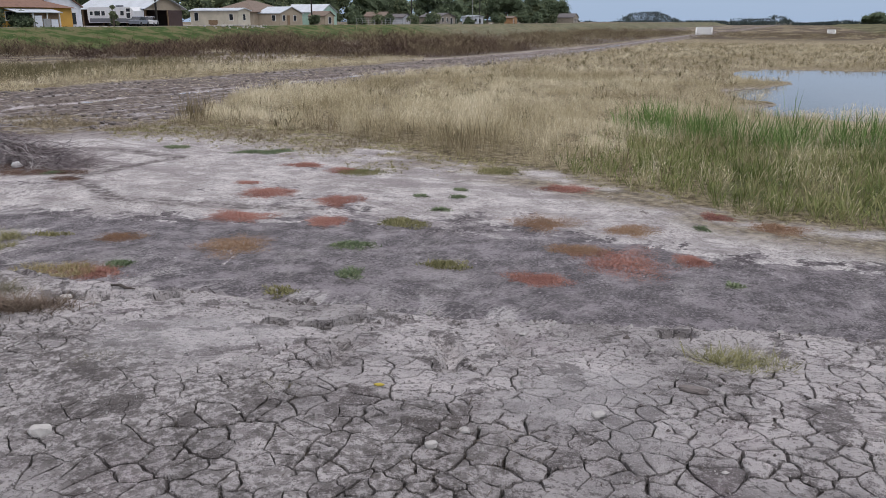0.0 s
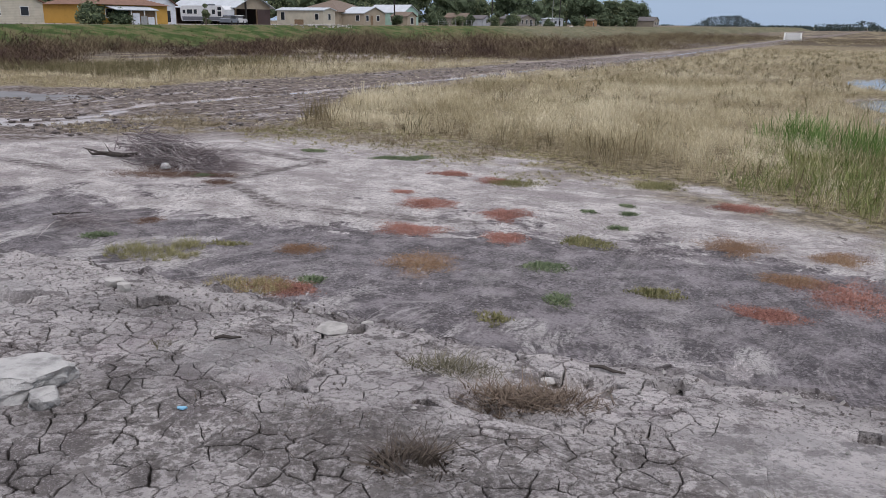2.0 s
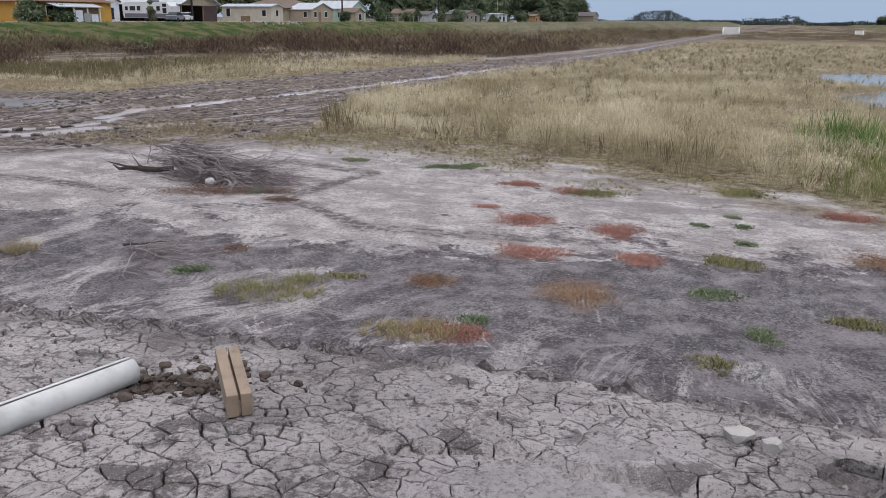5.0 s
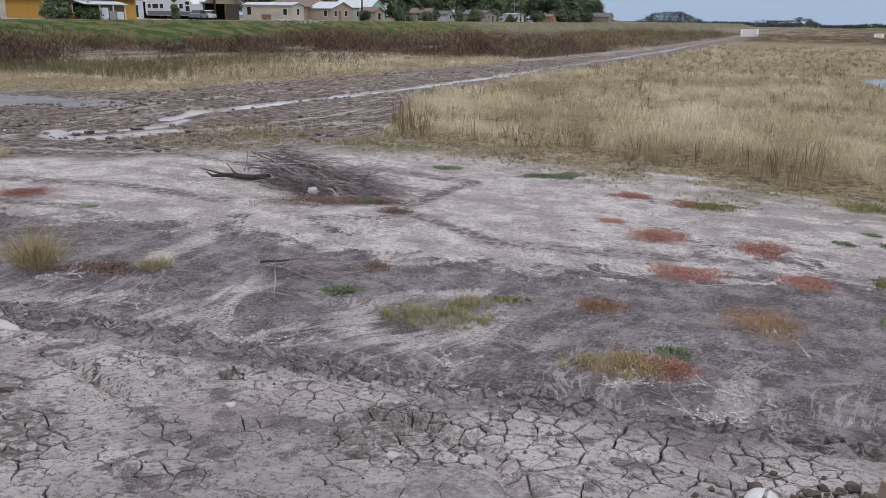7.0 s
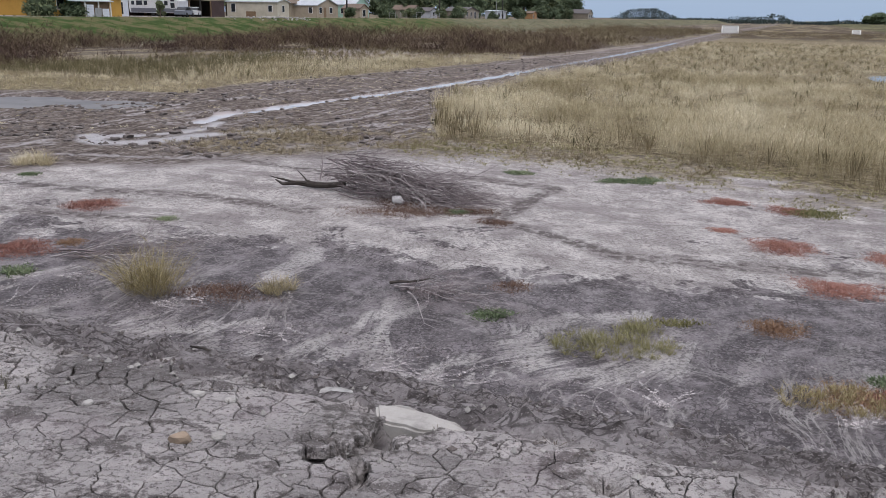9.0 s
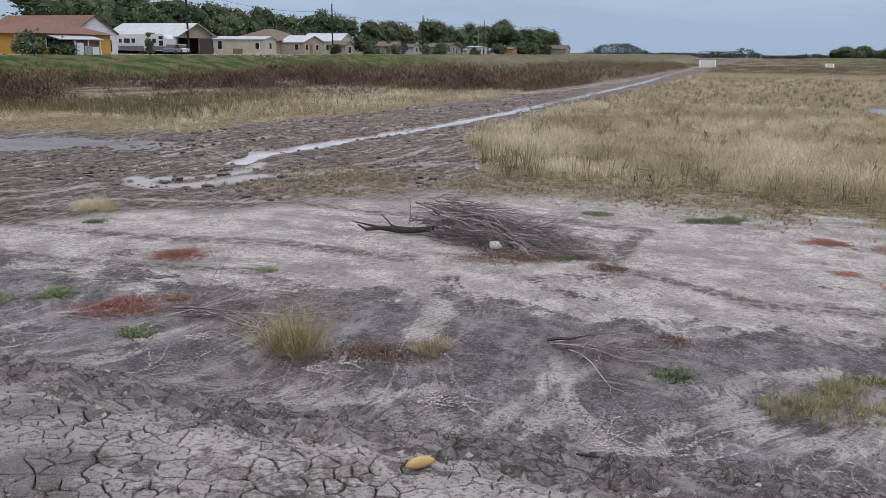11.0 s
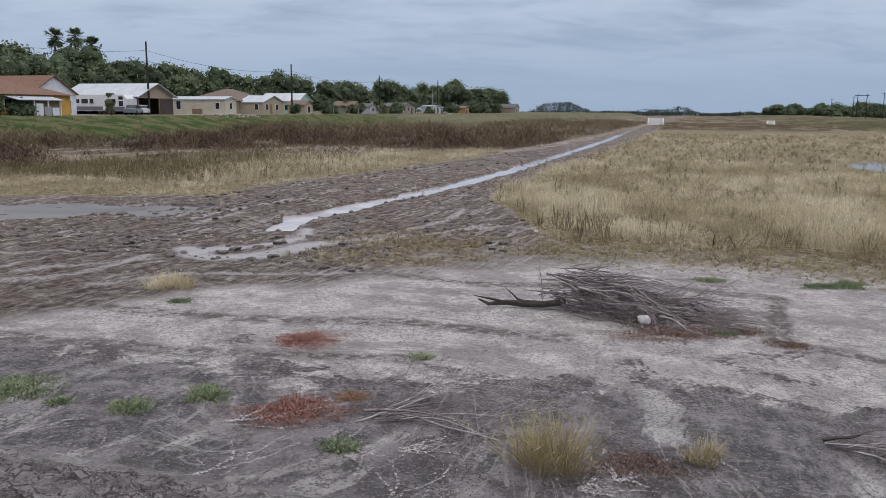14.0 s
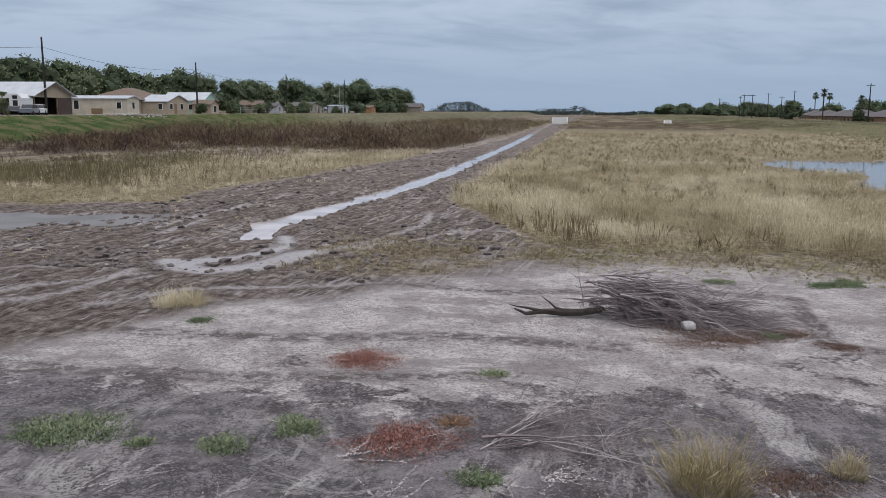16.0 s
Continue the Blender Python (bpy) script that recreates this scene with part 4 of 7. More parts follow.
# ---- cracked plates of the bank's skin ----
def build_plates():
    """Voronoi plates with open joints between them."""
    from mathutils.geometry import delaunay_2d_cdt
    r = np.random.default_rng(3)
    pts = []
    cell = 0.088
    for a in np.arange(-3.8, 19.4, cell):
        for b in np.arange(0.9, 4.3, cell):
            if b < crest_at(a) + 0.45:
                pts.append((a + r.uniform(-0.47, 0.47) * cell, b + r.uniform(-0.47, 0.47) * cell))
    keep = r.uniform(size=len(pts)) > 0.20
    pts = [p for p, k in zip(pts, keep) if k]
    vs, _, tris, *_ = delaunay_2d_cdt([Vector(p) for p in pts], [], [], 0, 1e-7)
    P = np.array([(v.x, v.y) for v in vs])
    T = np.array([t for t in tris if len(t) == 3])
    A, B, C = P[T[:, 0]], P[T[:, 1]], P[T[:, 2]]
    k = 2 * (A[:, 0] * (B[:, 1] - C[:, 1]) + B[:, 0] * (C[:, 1] - A[:, 1]) + C[:, 0] * (A[:, 1] - B[:, 1]))
    a2, b2, c2 = (A ** 2).sum(1), (B ** 2).sum(1), (C ** 2).sum(1)
    CC = np.stack([(a2 * (B[:, 1] - C[:, 1]) + b2 * (C[:, 1] - A[:, 1]) + c2 * (A[:, 1] - B[:, 1])) / k,
                   (a2 * (C[:, 0] - B[:, 0]) + b2 * (A[:, 0] - C[:, 0]) + c2 * (B[:, 0] - A[:, 0])) / k], -1)
    CC[:, 0] += 0.018 * fbm(CC[:, 0] * 9, CC[:, 1] * 9, 2, 70)
    CC[:, 1] += 0.018 * fbm(CC[:, 0] * 9, CC[:, 1] * 9, 2, 71)
    around = [[] for _ in P]
    for ti, t in enumerate(T):
        for v in t:
            around[v].append(ti)
    holed = washout_mask(*world_xy(P[:, 0], P[:, 1])) > 0.03
    outer, centre, sizes = [], [], []
    for v, ts in enumerate(around):
        if len(ts) < 4:
            continue
        c = P[v]
        ring = CC[ts]
        if holed[v]:
            continue
        if np.abs(ring - c).max() > 0.3:
            continue
        ring = ring[np.argsort(np.arctan2(ring[:, 1] - c[1], ring[:, 0] - c[0]))]
        nxt = np.roll(ring, -1, 0)
        fine = np.stack([ring, ring * 0.667 + nxt * 0.333, ring * 0.333 + nxt * 0.667], 1).reshape(-1, 2)
        outer.append(fine), centre.append(c), sizes.append(len(fine))
    O = np.concatenate(outer)
    Cn = np.repeat(np.array(centre), sizes, 0)
    wob = np.stack([fbm(O[:, 0] * 46, O[:, 1] * 46, 2, 72), fbm(O[:, 0] * 46, O[:, 1] * 46, 2, 73)], -1) * 0.018
    O = O + wob
    way = Cn - O
    way /= np.maximum(np.linalg.norm(way, axis=1, keepdims=True), 1e-4)
    openness = np.clip(0.80 + 0.9 * fbm(O[:, 0] * 0.9, O[:, 1] * 0.9, 3, 74), 0.15, 1) * np.clip(0.72 + 1.0 * fbm(O[:, 0] * 8, O[:, 1] * 8, 2, 75), 0.15, 1)
    ox, oy = world_xy(O[:, 0], O[:, 1])
    openness = openness * (1 - 0.45 * patches(ox, oy, SILT, 63))
    w = -0.0008 + 0.0084 * openness
    rim, top = O + way * w[:, None], O + way * (w + 0.007)[:, None]

    def lift(q):
        x, y = world_xy(q[:, 0], q[:, 1])
        return x, y, height(x, y) - 0.034 * (1 - plates_mask(q[:, 0], q[:, 1])) ** 0.5

    x0, y0, z0 = lift(rim)
    x1, y1, z1 = lift(top)
    drop = 0.004 * openness
    n = len(O)
    V0 = np.stack([x0, y0, z0 - 0.05], -1)
    V1 = np.stack([x0, y0, z0 - drop], -1)
    V2 = np.stack([x1, y1, z1 + 0.0005], -1)
    cx = np.array(centre)
    x2, y2, z2 = lift(cx)
    tilt = np.random.default_rng(5).uniform(-0.003, 0.004, len(cx))
    V3 = np.stack([x2, y2, z2 + 0.0005 + 0.6 * tilt], -1)
    start = np.concatenate([[0], np.cumsum(sizes)[:-1]])
    idx = np.arange(n)
    last = np.repeat(start + np.array(sizes) - 1, sizes)
    first = np.repeat(start, sizes)
    nxt = np.where(idx == last, first, idx + 1)
    own = 3 * n + np.repeat(np.arange(len(sizes)), sizes)
    tri = np.concatenate([np.stack([idx, nxt, n + nxt], -1), np.stack([idx, n + nxt, n + idx], -1),
                          np.stack([n + idx, n + nxt, 2 * n + nxt], -1), np.stack([n + idx, 2 * n + nxt, 2 * n + idx], -1),
                          np.stack([2 * n + idx, 2 * n + nxt, own], -1)])
    V = np.concatenate([V0, V1, V2, V3])
    cell_of = np.tile(np.repeat(np.arange(len(sizes)), sizes), 5)
    near = np.abs(cx[:, 0] - 7.3) + 0.6 * np.abs(cx[:, 1] - 2.2)
    single = np.argsort(near)[:300]
    alone = np.zeros(len(sizes), bool)
    alone[single] = True
    me = mesh_np("mud_plates", V, tri[~alone[cell_of]], M_CLAY, False)
    for key, val in (("debris", patches(V[:, 0], V[:, 1], DEBRIS, 62)), ("silt", patches(V[:, 0], V[:, 1], SILT, 63))):
        me.attributes.new(key, "FLOAT", "POINT").data.foreach_set("value", val.astype(np.float32))
    tagged(new("mud_plates", me), "sun-dried grey silt cracked into small plates", "cracked mud", kind="stuff")
    ground = bpy.data.objects["ground"]
    for k in single:
        mine = tri[cell_of == k]
        used, inv = np.unique(mine, return_inverse=True)
        q = V[used] - V3[k]
        one = mesh_np("mud_plate", q, inv.reshape(mine.shape), M_CLAY, False)
        for key, val in (("debris", patches(V[used, 0], V[used, 1], DEBRIS, 62)), ("silt", patches(V[used, 0], V[used, 1], SILT, 63))):
            one.attributes.new(key, "FLOAT", "POINT").data.foreach_set("value", val.astype(np.float32))
        ob = new("mud_plate", one)
        ob.parent, ob.location = ground, V3[k]


build_plates()


# ---- grass, reeds and shrubs ----
def blade_mesh(name, xyz, h, w, lean, mat, bend=0.5, seed=1, simple=False):
    """Upright tapering blades, each bent its own way."""
    r = np.random.default_rng(seed)
    n = len(xyz)
    az, az2 = r.uniform(0, math.tau, n), r.uniform(0, math.tau, n)
    side = np.stack([np.cos(az), np.sin(az), np.zeros(n)], -1) * (w / 2)[:, None]
    out = np.stack([np.cos(az2), np.sin(az2), np.zeros(n)], -1) * (h * lean)[:, None]
    upv = np.stack([np.zeros(n), np.zeros(n), h], -1)
    base = np.asarray(xyz) - np.array([0, 0, 0.02])
    tip = base + out + upv
    if simple:
        V = np.stack([base - side, base + side, tip], 1).reshape(-1, 3)
        F = np.arange(3 * n).reshape(-1, 3)
    else:
        midp = base + out * (0.5 * bend) + upv * 0.55
        V = np.stack([base - side, base + side, midp - side * 0.8, midp + side * 0.8, tip], 1).reshape(-1, 3)
        k = np.arange(n)[:, None] * 5
        F = np.concatenate([k + [0, 1, 3], k + [0, 3, 2], k + [2, 3, 4]])
    return mesh_np(name, V, F, mat)


def scatter(mask, s0, s1, d0, d1, count, seed, clump=0.0, ground=True):
    """Points over a stretch of the plan, as thick as the mask allows."""
    r = np.random.default_rng(seed)
    s, d = r.uniform(s0, s1, count), r.uniform(d0, d1, count)
    keep = r.uniform(size=count) < mask(s, d)
    if clump:
        keep &= r.uniform(size=count) < np.clip(0.5 + clump * fbm(s * 1.3, d * 1.3, 3, seed), 0.03, 1)
    s, d = s[keep], d[keep]
    x, y = world_xy(s, d)
    return np.stack([x, y, height(x, y)], -1), s, d, r


def tuft_mesh(name, xyz, h, spread, per, w, mat, seed, plume=0.7, fluff=0.0):
    """Tufts: blades fanning out of one foot, narrow below and fullest near the top."""
    r = np.random.default_rng(seed)
    n = len(xyz) * per
    base = np.repeat(np.asarray(xyz), per, 0)
    az, q = r.uniform(0, math.tau, n), r.uniform(0, 1, n) ** 0.7
    hh = np.repeat(h, per) * r.uniform(0.55, 1.15, n)
    out = np.stack([np.cos(az), np.sin(az), np.zeros(n)], -1)
    foot = base + out * (0.12 * spread * q * hh)[:, None] - np.array([0, 0, 0.02])
    tip = foot + out * (spread * q * hh)[:, None]
    tip[:, 2] += hh * (1 - 0.28 * q * q)
    mid = foot * (1 - plume) + tip * plume
    mid[:, 2] += 0.10 * hh * q
    az2 = r.uniform(0, math.tau, n)
    side = np.stack([np.cos(az2), np.sin(az2), np.zeros(n)], -1) * (w * r.uniform(0.6, 1.3, n) / 2)[:, None]
    if fluff:
        head = r.uniform(size=n) < fluff
        m = int(head.sum())
        lift = r.uniform(0.5, 1.0, m)[:, None]
        foot[head] = foot[head] * (1 - lift) + tip[head] * lift
        long = (hh[head] * r.uniform(0.14, 0.32, m))[:, None]
        way = r.normal(size=(m, 3)) * np.array([1.0, 1.0, 0.55]) + np.array([0, 0, 0.25])
        way /= np.linalg.norm(way, axis=1, keepdims=True)
        tip[head] = foot[head] + way * long
        mid[head] = (foot[head] + tip[head]) / 2
        side[head] *= 1.5
        side[~head] *= 0.75
    V = np.stack([foot, mid + side, mid - side, tip], 1).reshape(-1, 3)
    k = np.arange(n)[:, None] * 4
    F = np.concatenate([k + [0, 1, 2], k + [2, 1, 3]])
    return mesh_np(name, V, F, mat)


def grow(name, mask, area, count, h, w, lean, mat, label, category, seed, clump=0.6, simple=False, per=10, fluff=0.0, vary=0.4, rim=False):
    """count blades in all, standing in tufts."""
    xyz, s, d, r = scatter(mask, *area, count // per, seed, clump)
    hh = h * r.uniform(0.65, 1.2, len(s)) * (1 + vary * fbm(s * 0.45, d * 0.45, 3, seed + 3))
    if rim:
        hh = hh * (0.45 + 0.55 * step((d - field_edge(s)) * np.where(s > 19.5, 0.45, 1.0) + 0.8 * fbm(s * 0.9, d * 0.9, 3, 34), -0.2, 2.2))
    me = tuft_mesh(name, xyz, np.maximum(hh, 0.25 * h), lean, per, w, mat, seed, 0.7, fluff)
    return tagged(new(name, me), label, category, kind="stuff")


def dry_mask(s, d):
    x, y = world_xy(s, d)
    wetland = step(-s, -6.0, -3.0) * (1 - step(d, 27, 31))
    return field_mask(s, d) * (1 - np.clip(60 * pond_mask(x, y), 0, 1)) * (1 - 0.85 * wetland)


def edge_mask(s, d):
    e = field_edge(s)
    return dry_mask(s, d) * (1 - step(d, e + 0.9, e + 2.2)) * np.maximum(0.55 * step(fbm(s * 0.6, d * 0.6, 3, 33), 0.0, 0.35), np.maximum(np.exp(-((s - 20.3) / 1.0) ** 2), np.exp(-((s - 14.3) / 1.4) ** 2)))


grow("dry_grass_near", dry_mask, (-4, 27, 16, 34), 330000, 0.72, 0.0105, 0.62, M_STRAW, "tall straw-coloured dry grass at the edge of the mud", "dry grass", 101, 1.3, per=14, fluff=0.55, vary=0.8, rim=True)
grow("brown_stems", edge_mask, (-2, 26, 16, 30), 34000, 0.9, 0.018, 0.35, M_STEM, "tall brown dead weed stems at the edge of the grass", "dead weeds", 102, 0.8, per=7)
grow("dry_grass_middle", dry_mask, (-14, 27, 33, 62), 350000, 0.55, 0.0135, 0.85, M_STRAW, "pale dry grass covering the basin floor", "dry grass", 103, 1.5, per=12, fluff=0.6, vary=0.9)
grow("dry_grass_far", dry_mask, (-26, 28, 62, 165), 190000, 0.48, 0.033, 1.0, M_STRAW, "pale dry grass on the far basin floor", "dry grass", 104, 1.6, fluff=0.6, vary=0.9)
grow("olive_grass_far", dry_mask, (-26, 28, 24, 165), 42000, 0.5, 0.03, 0.8, M_OLIVE_STEM, "greenish grass tufts among the dry grass", "grass", 114, 1.6)
def strip_straw(s, d):
    return strip_tall(s, d) * (1 - 0.8 * step(s + 0.25 * (45 - d), 42, 48))


grow("dry_grass_strip", strip_straw, (34, 63, 24, 78), 220000, 0.52, 0.016, 0.6, M_STRAW, "band of straw-coloured grass beyond the muddy track", "dry grass", 105, 1.0, per=12, fluff=0.5, vary=0.5)
grow("low_grass_strip", strip_low, (34, 63, 20, 60), 230000, 0.24, 0.018, 0.9, M_STRAW, "low straw-coloured grass edging the wet mud", "dry grass", 115, 0.9, per=10, fluff=0.4)
grow("olive_stems_strip", strip_olive, (36, 63, 24, 60), 230000, 0.62, 0.022, 0.45, M_OLIVE_STEM, "taller olive-brown weeds in the grass band", "dead weeds", 106, 0.7, True, per=9, fluff=0.4)


def bare_mask(s, d):
    return step(s, 37, 42) * (1 - step(s, 57, 60)) * step(d, 46, 56) * (1 - step(d, 80, 92)) * (1 - strip_mask(s, d))


grow("sparse_tufts", bare_mask, (36, 62, 44, 94), 60000, 0.32, 0.03, 0.8, M_STEM, "sparse brown tufts on bare ground before the shrubs", "dead weeds", 118, 1.4)


def verge_mask(s, d):
    e = field_edge(s)
    return step(d, e - 3.6 * step(s, 6, 10) - 0.6, e - 1.4 * step(s, 6, 10)) * (1 - step(d, e + 0.6, e + 1.5)) * (1 - step(s, 20.5, 22.5)) * step(fbm(s * 0.7, d * 0.9, 4, 53), -0.4, 0.1)


grow("verge_grass", verge_mask, (-3, 27, 13, 25), 230000, 0.09, 0.015, 1.2, M_OLIVE, "short yellow-green grass along the salt crust's edge", "short grass", 107)
grow("dead_verge_grass", dead_verge, (9, 29, 16, 31), 130000, 0.15, 0.016, 1.2, M_STEM_PALE, "low trodden straw-brown grass beside the track", "dead grass", 117)
grow("track_straw", track_mask, (18, 38, 17, 60), 22000, 0.07, 0.02, 2.5, M_STRAW, "flattened straw trodden into the muddy track", "straw", 108, 1.6)


def marsh_mask(s, d):
    x, y = world_xy(s, d)
    return step(-s, -6.5, -3.0) * step(d, field_edge(s) - 0.3, field_edge(s) + 1.0) * (1 - step(d, 27.5, 29.5)) * (1 - np.clip(3 * pond_mask(x, y), 0, 1))


def reed_mask(s, d):
    line = near_line(s, d, [(4.6, 29.2), (1.2, 27.2), (-2.0, 28.0), (-7.0, 31.0), (-14, 34)])
    return 1 - step(line + 0.5 * fbm(s, d, 3, 36), 0.9, 1.7)


grow("marsh_grass", marsh_mask, (-16, 7, 14, 31), 95000, 0.5, 0.02, 0.8, M_MARSH, "low green marsh grass beside the pond", "grass", 109)
grow("marsh_straw", marsh_mask, (-16, 7, 14, 31), 26000, 0.55, 0.018, 0.8, M_OLIVE, "yellowing grass mixed into the green margin", "grass", 110, 1.2)
grow("pond_reeds", reed_mask, (-16, 7, 24, 37), 60000, 1.25, 0.017, 0.5, M_REED, "green reeds standing along the pond's edge", "reeds", 111, 0.4)


def build_shrubs():
    """Leafless thickets in rounded masses."""
    def thick(s, d):
        return shrub_mask(s, d) * step(fbm(s * 0.16, d * 0.12, 3, 124), -0.4, 0.1)
    for part_name, area, count, w, seed, per in (("shrub_thicket", (33, 85, 30, 120), 11000, 0.055, 122, 40), ("shrub_thicket_far", (-40, 89, 120, 330), 42000, 0.11, 125, 11)):
        xyz, s, d, r = scatter(thick, *area, count, seed, 0.5)
        tall = (1.6 + 2.3 * fbm(s * 0.15, d * 0.11, 3, 121)) * r.uniform(0.6, 1.2, len(s)) * np.where(s < 30, 0.45, 1.0) 
        h = np.repeat(np.maximum(tall, 0.35), per)
        n = len(h)
        rad, az = np.sqrt(r.uniform(0, 1, n)), r.uniform(0, math.tau, n)
        q = np.repeat(xyz, per, 0)
        q[:, 0] += 0.62 * h * rad * np.cos(az)
        q[:, 1] += 0.62 * h * rad * np.sin(az)
        q[:, 2] += h * r.uniform(0, 0.85, n) * (1 - 0.55 * rad ** 2)
        me = blade_mesh(part_name, q, h * r.uniform(0.10, 0.26, n), w * r.uniform(0.5, 1.4, n), r.uniform(0.2, 2.0, n), M_SHRUB if seed == 122 else M_SHRUB_FAR, seed=seed, simple=True)
        tagged(new(part_name, me), "leafless brown shrubs below the green embankment", "shrubs", kind="stuff")


build_shrubs()


def levee_mask(s, d):
    return np.maximum(step(s, 80, 82) * (1 - step(s, 95, 98)), 0.7 * step(-s, 20, 30) * (1 - step(-s, 55, 70)) * step(d, 75, 95))


def lush_mask(s, d):
    return levee_mask(s, d) * np.where(s > 0, (1 - step(d, 150, 200)) * step(fbm(s * 0.07, d * 0.05, 3, 131), -0.25, 0.2), 0.45)


def dry_levee(s, d):
    return levee_mask(s, d) * np.where(s > 0, 1.0, 0.5)


grow("levee_straw", dry_levee, (-72, 98, 25, 330), 150000, 0.2, 0.05, 1.1, M_LEVEE_DRY, "dry tan grass on the sloping embankment", "dry grass", 126, 1.0, True)
grow("levee_grass", lush_mask, (-72, 98, 25, 330), 220000, 0.16, 0.05, 1.1, M_LEVEE, "green grass on the sloping embankment", "grass", 123, 1.0, True)


# ---- salt runs: thin branching blooms where water came down the bank ----
# bold salt roots: place in the plan, fingers, bearing, spread, width
STARS = [(8.68, 7.62, 12, 0.1, 2.4, 0.042), (14.05, 7.02, 7, 0.3, 2.6, 0.040), (14.6, 7.05, 4, -1.2, 0.6, 0.03), (9.9, 7.9, 5, -0.6, 1.0, 0.05), (11.6, 7.5, 5, 0.3, 1.6, 0.035), (4.1, 8.75, 8, 0.3, 2.0, 0.035), (3.2, 8.9, 6, 0.5, 1.2, 0.045), (16.6, 7.3, 7, -0.8, 0.9, 0.035), (18.2, 7.6, 8, -0.9, 0.8, 0.035), (20.2, 7.9, 8, -0.9, 0.9, 0.035), (22.4, 8.0, 6, -0.8, 0.9, 0.03)]


def build_salt_runs():
    r = random.Random(77)
    strips = []

    def trace(s, d, head, width, steps, depth):
        pts = []
        for k in range(steps):
            pts.append((s, d, width * (1 - 0.75 * k / steps) * (0.7 + 0.6 * r.random())))
            head += r.gauss(0, 0.15)
            s += 0.085 * math.sin(head)
            d += 0.085 * math.cos(head)
            if depth and r.random() < 0.16:
                trace(s, d, head + r.choice((-1, 1)) * r.uniform(0.4, 1.0), width * 0.7, int(steps * r.uniform(0.35, 0.7)), depth - 1)
        if len(pts) > 2:
            strips.append(pts)

    s = -4.0
    while s < 28:
        s += r.uniform(0.8, 2.4)
        foot = float(crest_at(s) + run_at(s))
        d = foot + r.uniform(-0.9, 0.5)
        lean = r.gauss(0.5 if s < 12.5 else -0.75, 0.35)
        many = r.choice((2, 3, 4, 6))
        for k in range(many):
            short = many > 4
            trace(s + r.gauss(0, 0.16), d + r.gauss(0, 0.16), lean + r.gauss(0, 0.30), r.uniform(0.008, 0.022 if short else 0.032), r.randint(5, 14) if short else r.randint(7, 20), 1)
    for s, d, fingers, lean, spread, wide in STARS:
        for k in range(fingers):
            trace(s + r.gauss(0, 0.04), d + r.gauss(0, 0.03), lean + spread * (k / (fingers - 1) - 0.5) + r.gauss(0, 0.1), wide * r.uniform(0.6, 1.2), r.randint(5, 11), 1)
    for k in range(30):
        s = r.uniform(-5, 28)
        d = float(crest_at(s) + run_at(s)) + r.uniform(0.2, 2.6)
        trace(s, d, r.gauss(0.5, 0.6), r.uniform(0.010, 0.03), r.randint(5, 12), 1)
    V, F, n = [], [], 0
    for pts in strips:
        q = np.array(pts)
        t = np.gradient(q[:, :2], axis=0)
        t /= np.maximum(np.linalg.norm(t, axis=1, keepdims=True), 1e-6)
        off = np.stack([-t[:, 1], t[:, 0]], -1) * q[:, 2:3]
        for e in (q[:, :2] - off, q[:, :2] + off):
            V.append(e)
        m = len(q)
        i = np.arange(m - 1)
        F.append(np.stack([n + i, n + i + 1, n + m + i + 1, n + m + i], -1))
        n += 2 * m
    V, F = np.concatenate(V), np.concatenate(F)
    x, y = world_xy(V[:, 0], V[:, 1])
    me = mesh_np("salt_runs", np.stack([x, y, height(x, y) + 0.016], -1), F, M_SALT)
    tagged(new("salt_runs", me), "white branching salt streaks on dark mud", "salt streaks", kind="stuff")


build_salt_runs()


def build_flakes():
    """Curled chips of salt crust, lifted a little off the mud."""
    r = np.random.default_rng(66)
    n = 60000
    s, d = r.uniform(-4, 27, n), r.uniform(9.0, 21.5, n)
    d1 = np.interp(s, CRUST_S, CRUST_D) + 1.4 * fbm(s * 0.22, d * 0.3, 4, 51)
    like = (0.15 + 0.85 * step(d, d1 - 0.5, d1 + 1.5)) * (1 - track_mask(s, d)) * np.clip(0.5 + 1.4 * fbm(s * 0.9, d * 0.9, 4, 67), 0, 1) * (1 - step(d, field_edge(s) - 1.5, field_edge(s) - 0.5))
    keep = r.uniform(size=n) < like
    s, d = s[keep], d[keep]
    x, y = world_xy(s, d)
    z = height(x, y)
    n = len(s)
    q = 0.007 + 0.017 * r.uniform(0, 1, n) ** 2
    ang = r.uniform(0, math.tau, n)[:, None] + np.array([0, 1.3, 2.5, 3.8, 5.1]) + r.uniform(-0.35, 0.35, (n, 5))
    rad = q[:, None] * r.uniform(0.6, 1.3, (n, 5))
    px, py = rad * np.cos(ang), rad * np.sin(ang)
    tx, ty = r.normal(0, 0.18, n)[:, None], r.normal(0, 0.18, n)[:, None]
    rim = np.stack([x[:, None] + px, y[:, None] + py, (z + 0.008)[:, None] + np.abs(px * tx + py * ty) + 0.25 * rad], -1)
    mid = np.stack([x, y, z + 0.006], -1)[:, None]
    V = np.concatenate([rim, mid], 1).reshape(-1, 3)
    k = np.arange(n)[:, None] * 6
    F = np.concatenate([k + [i, (i + 1) % 5, 5] for i in range(5)])
    tagged(new("salt_flakes", mesh_np("salt_flakes", V, F, M_FLAKE)), "curled pale flakes of salty mud crust", "mud flakes", kind="stuff")


build_flakes()

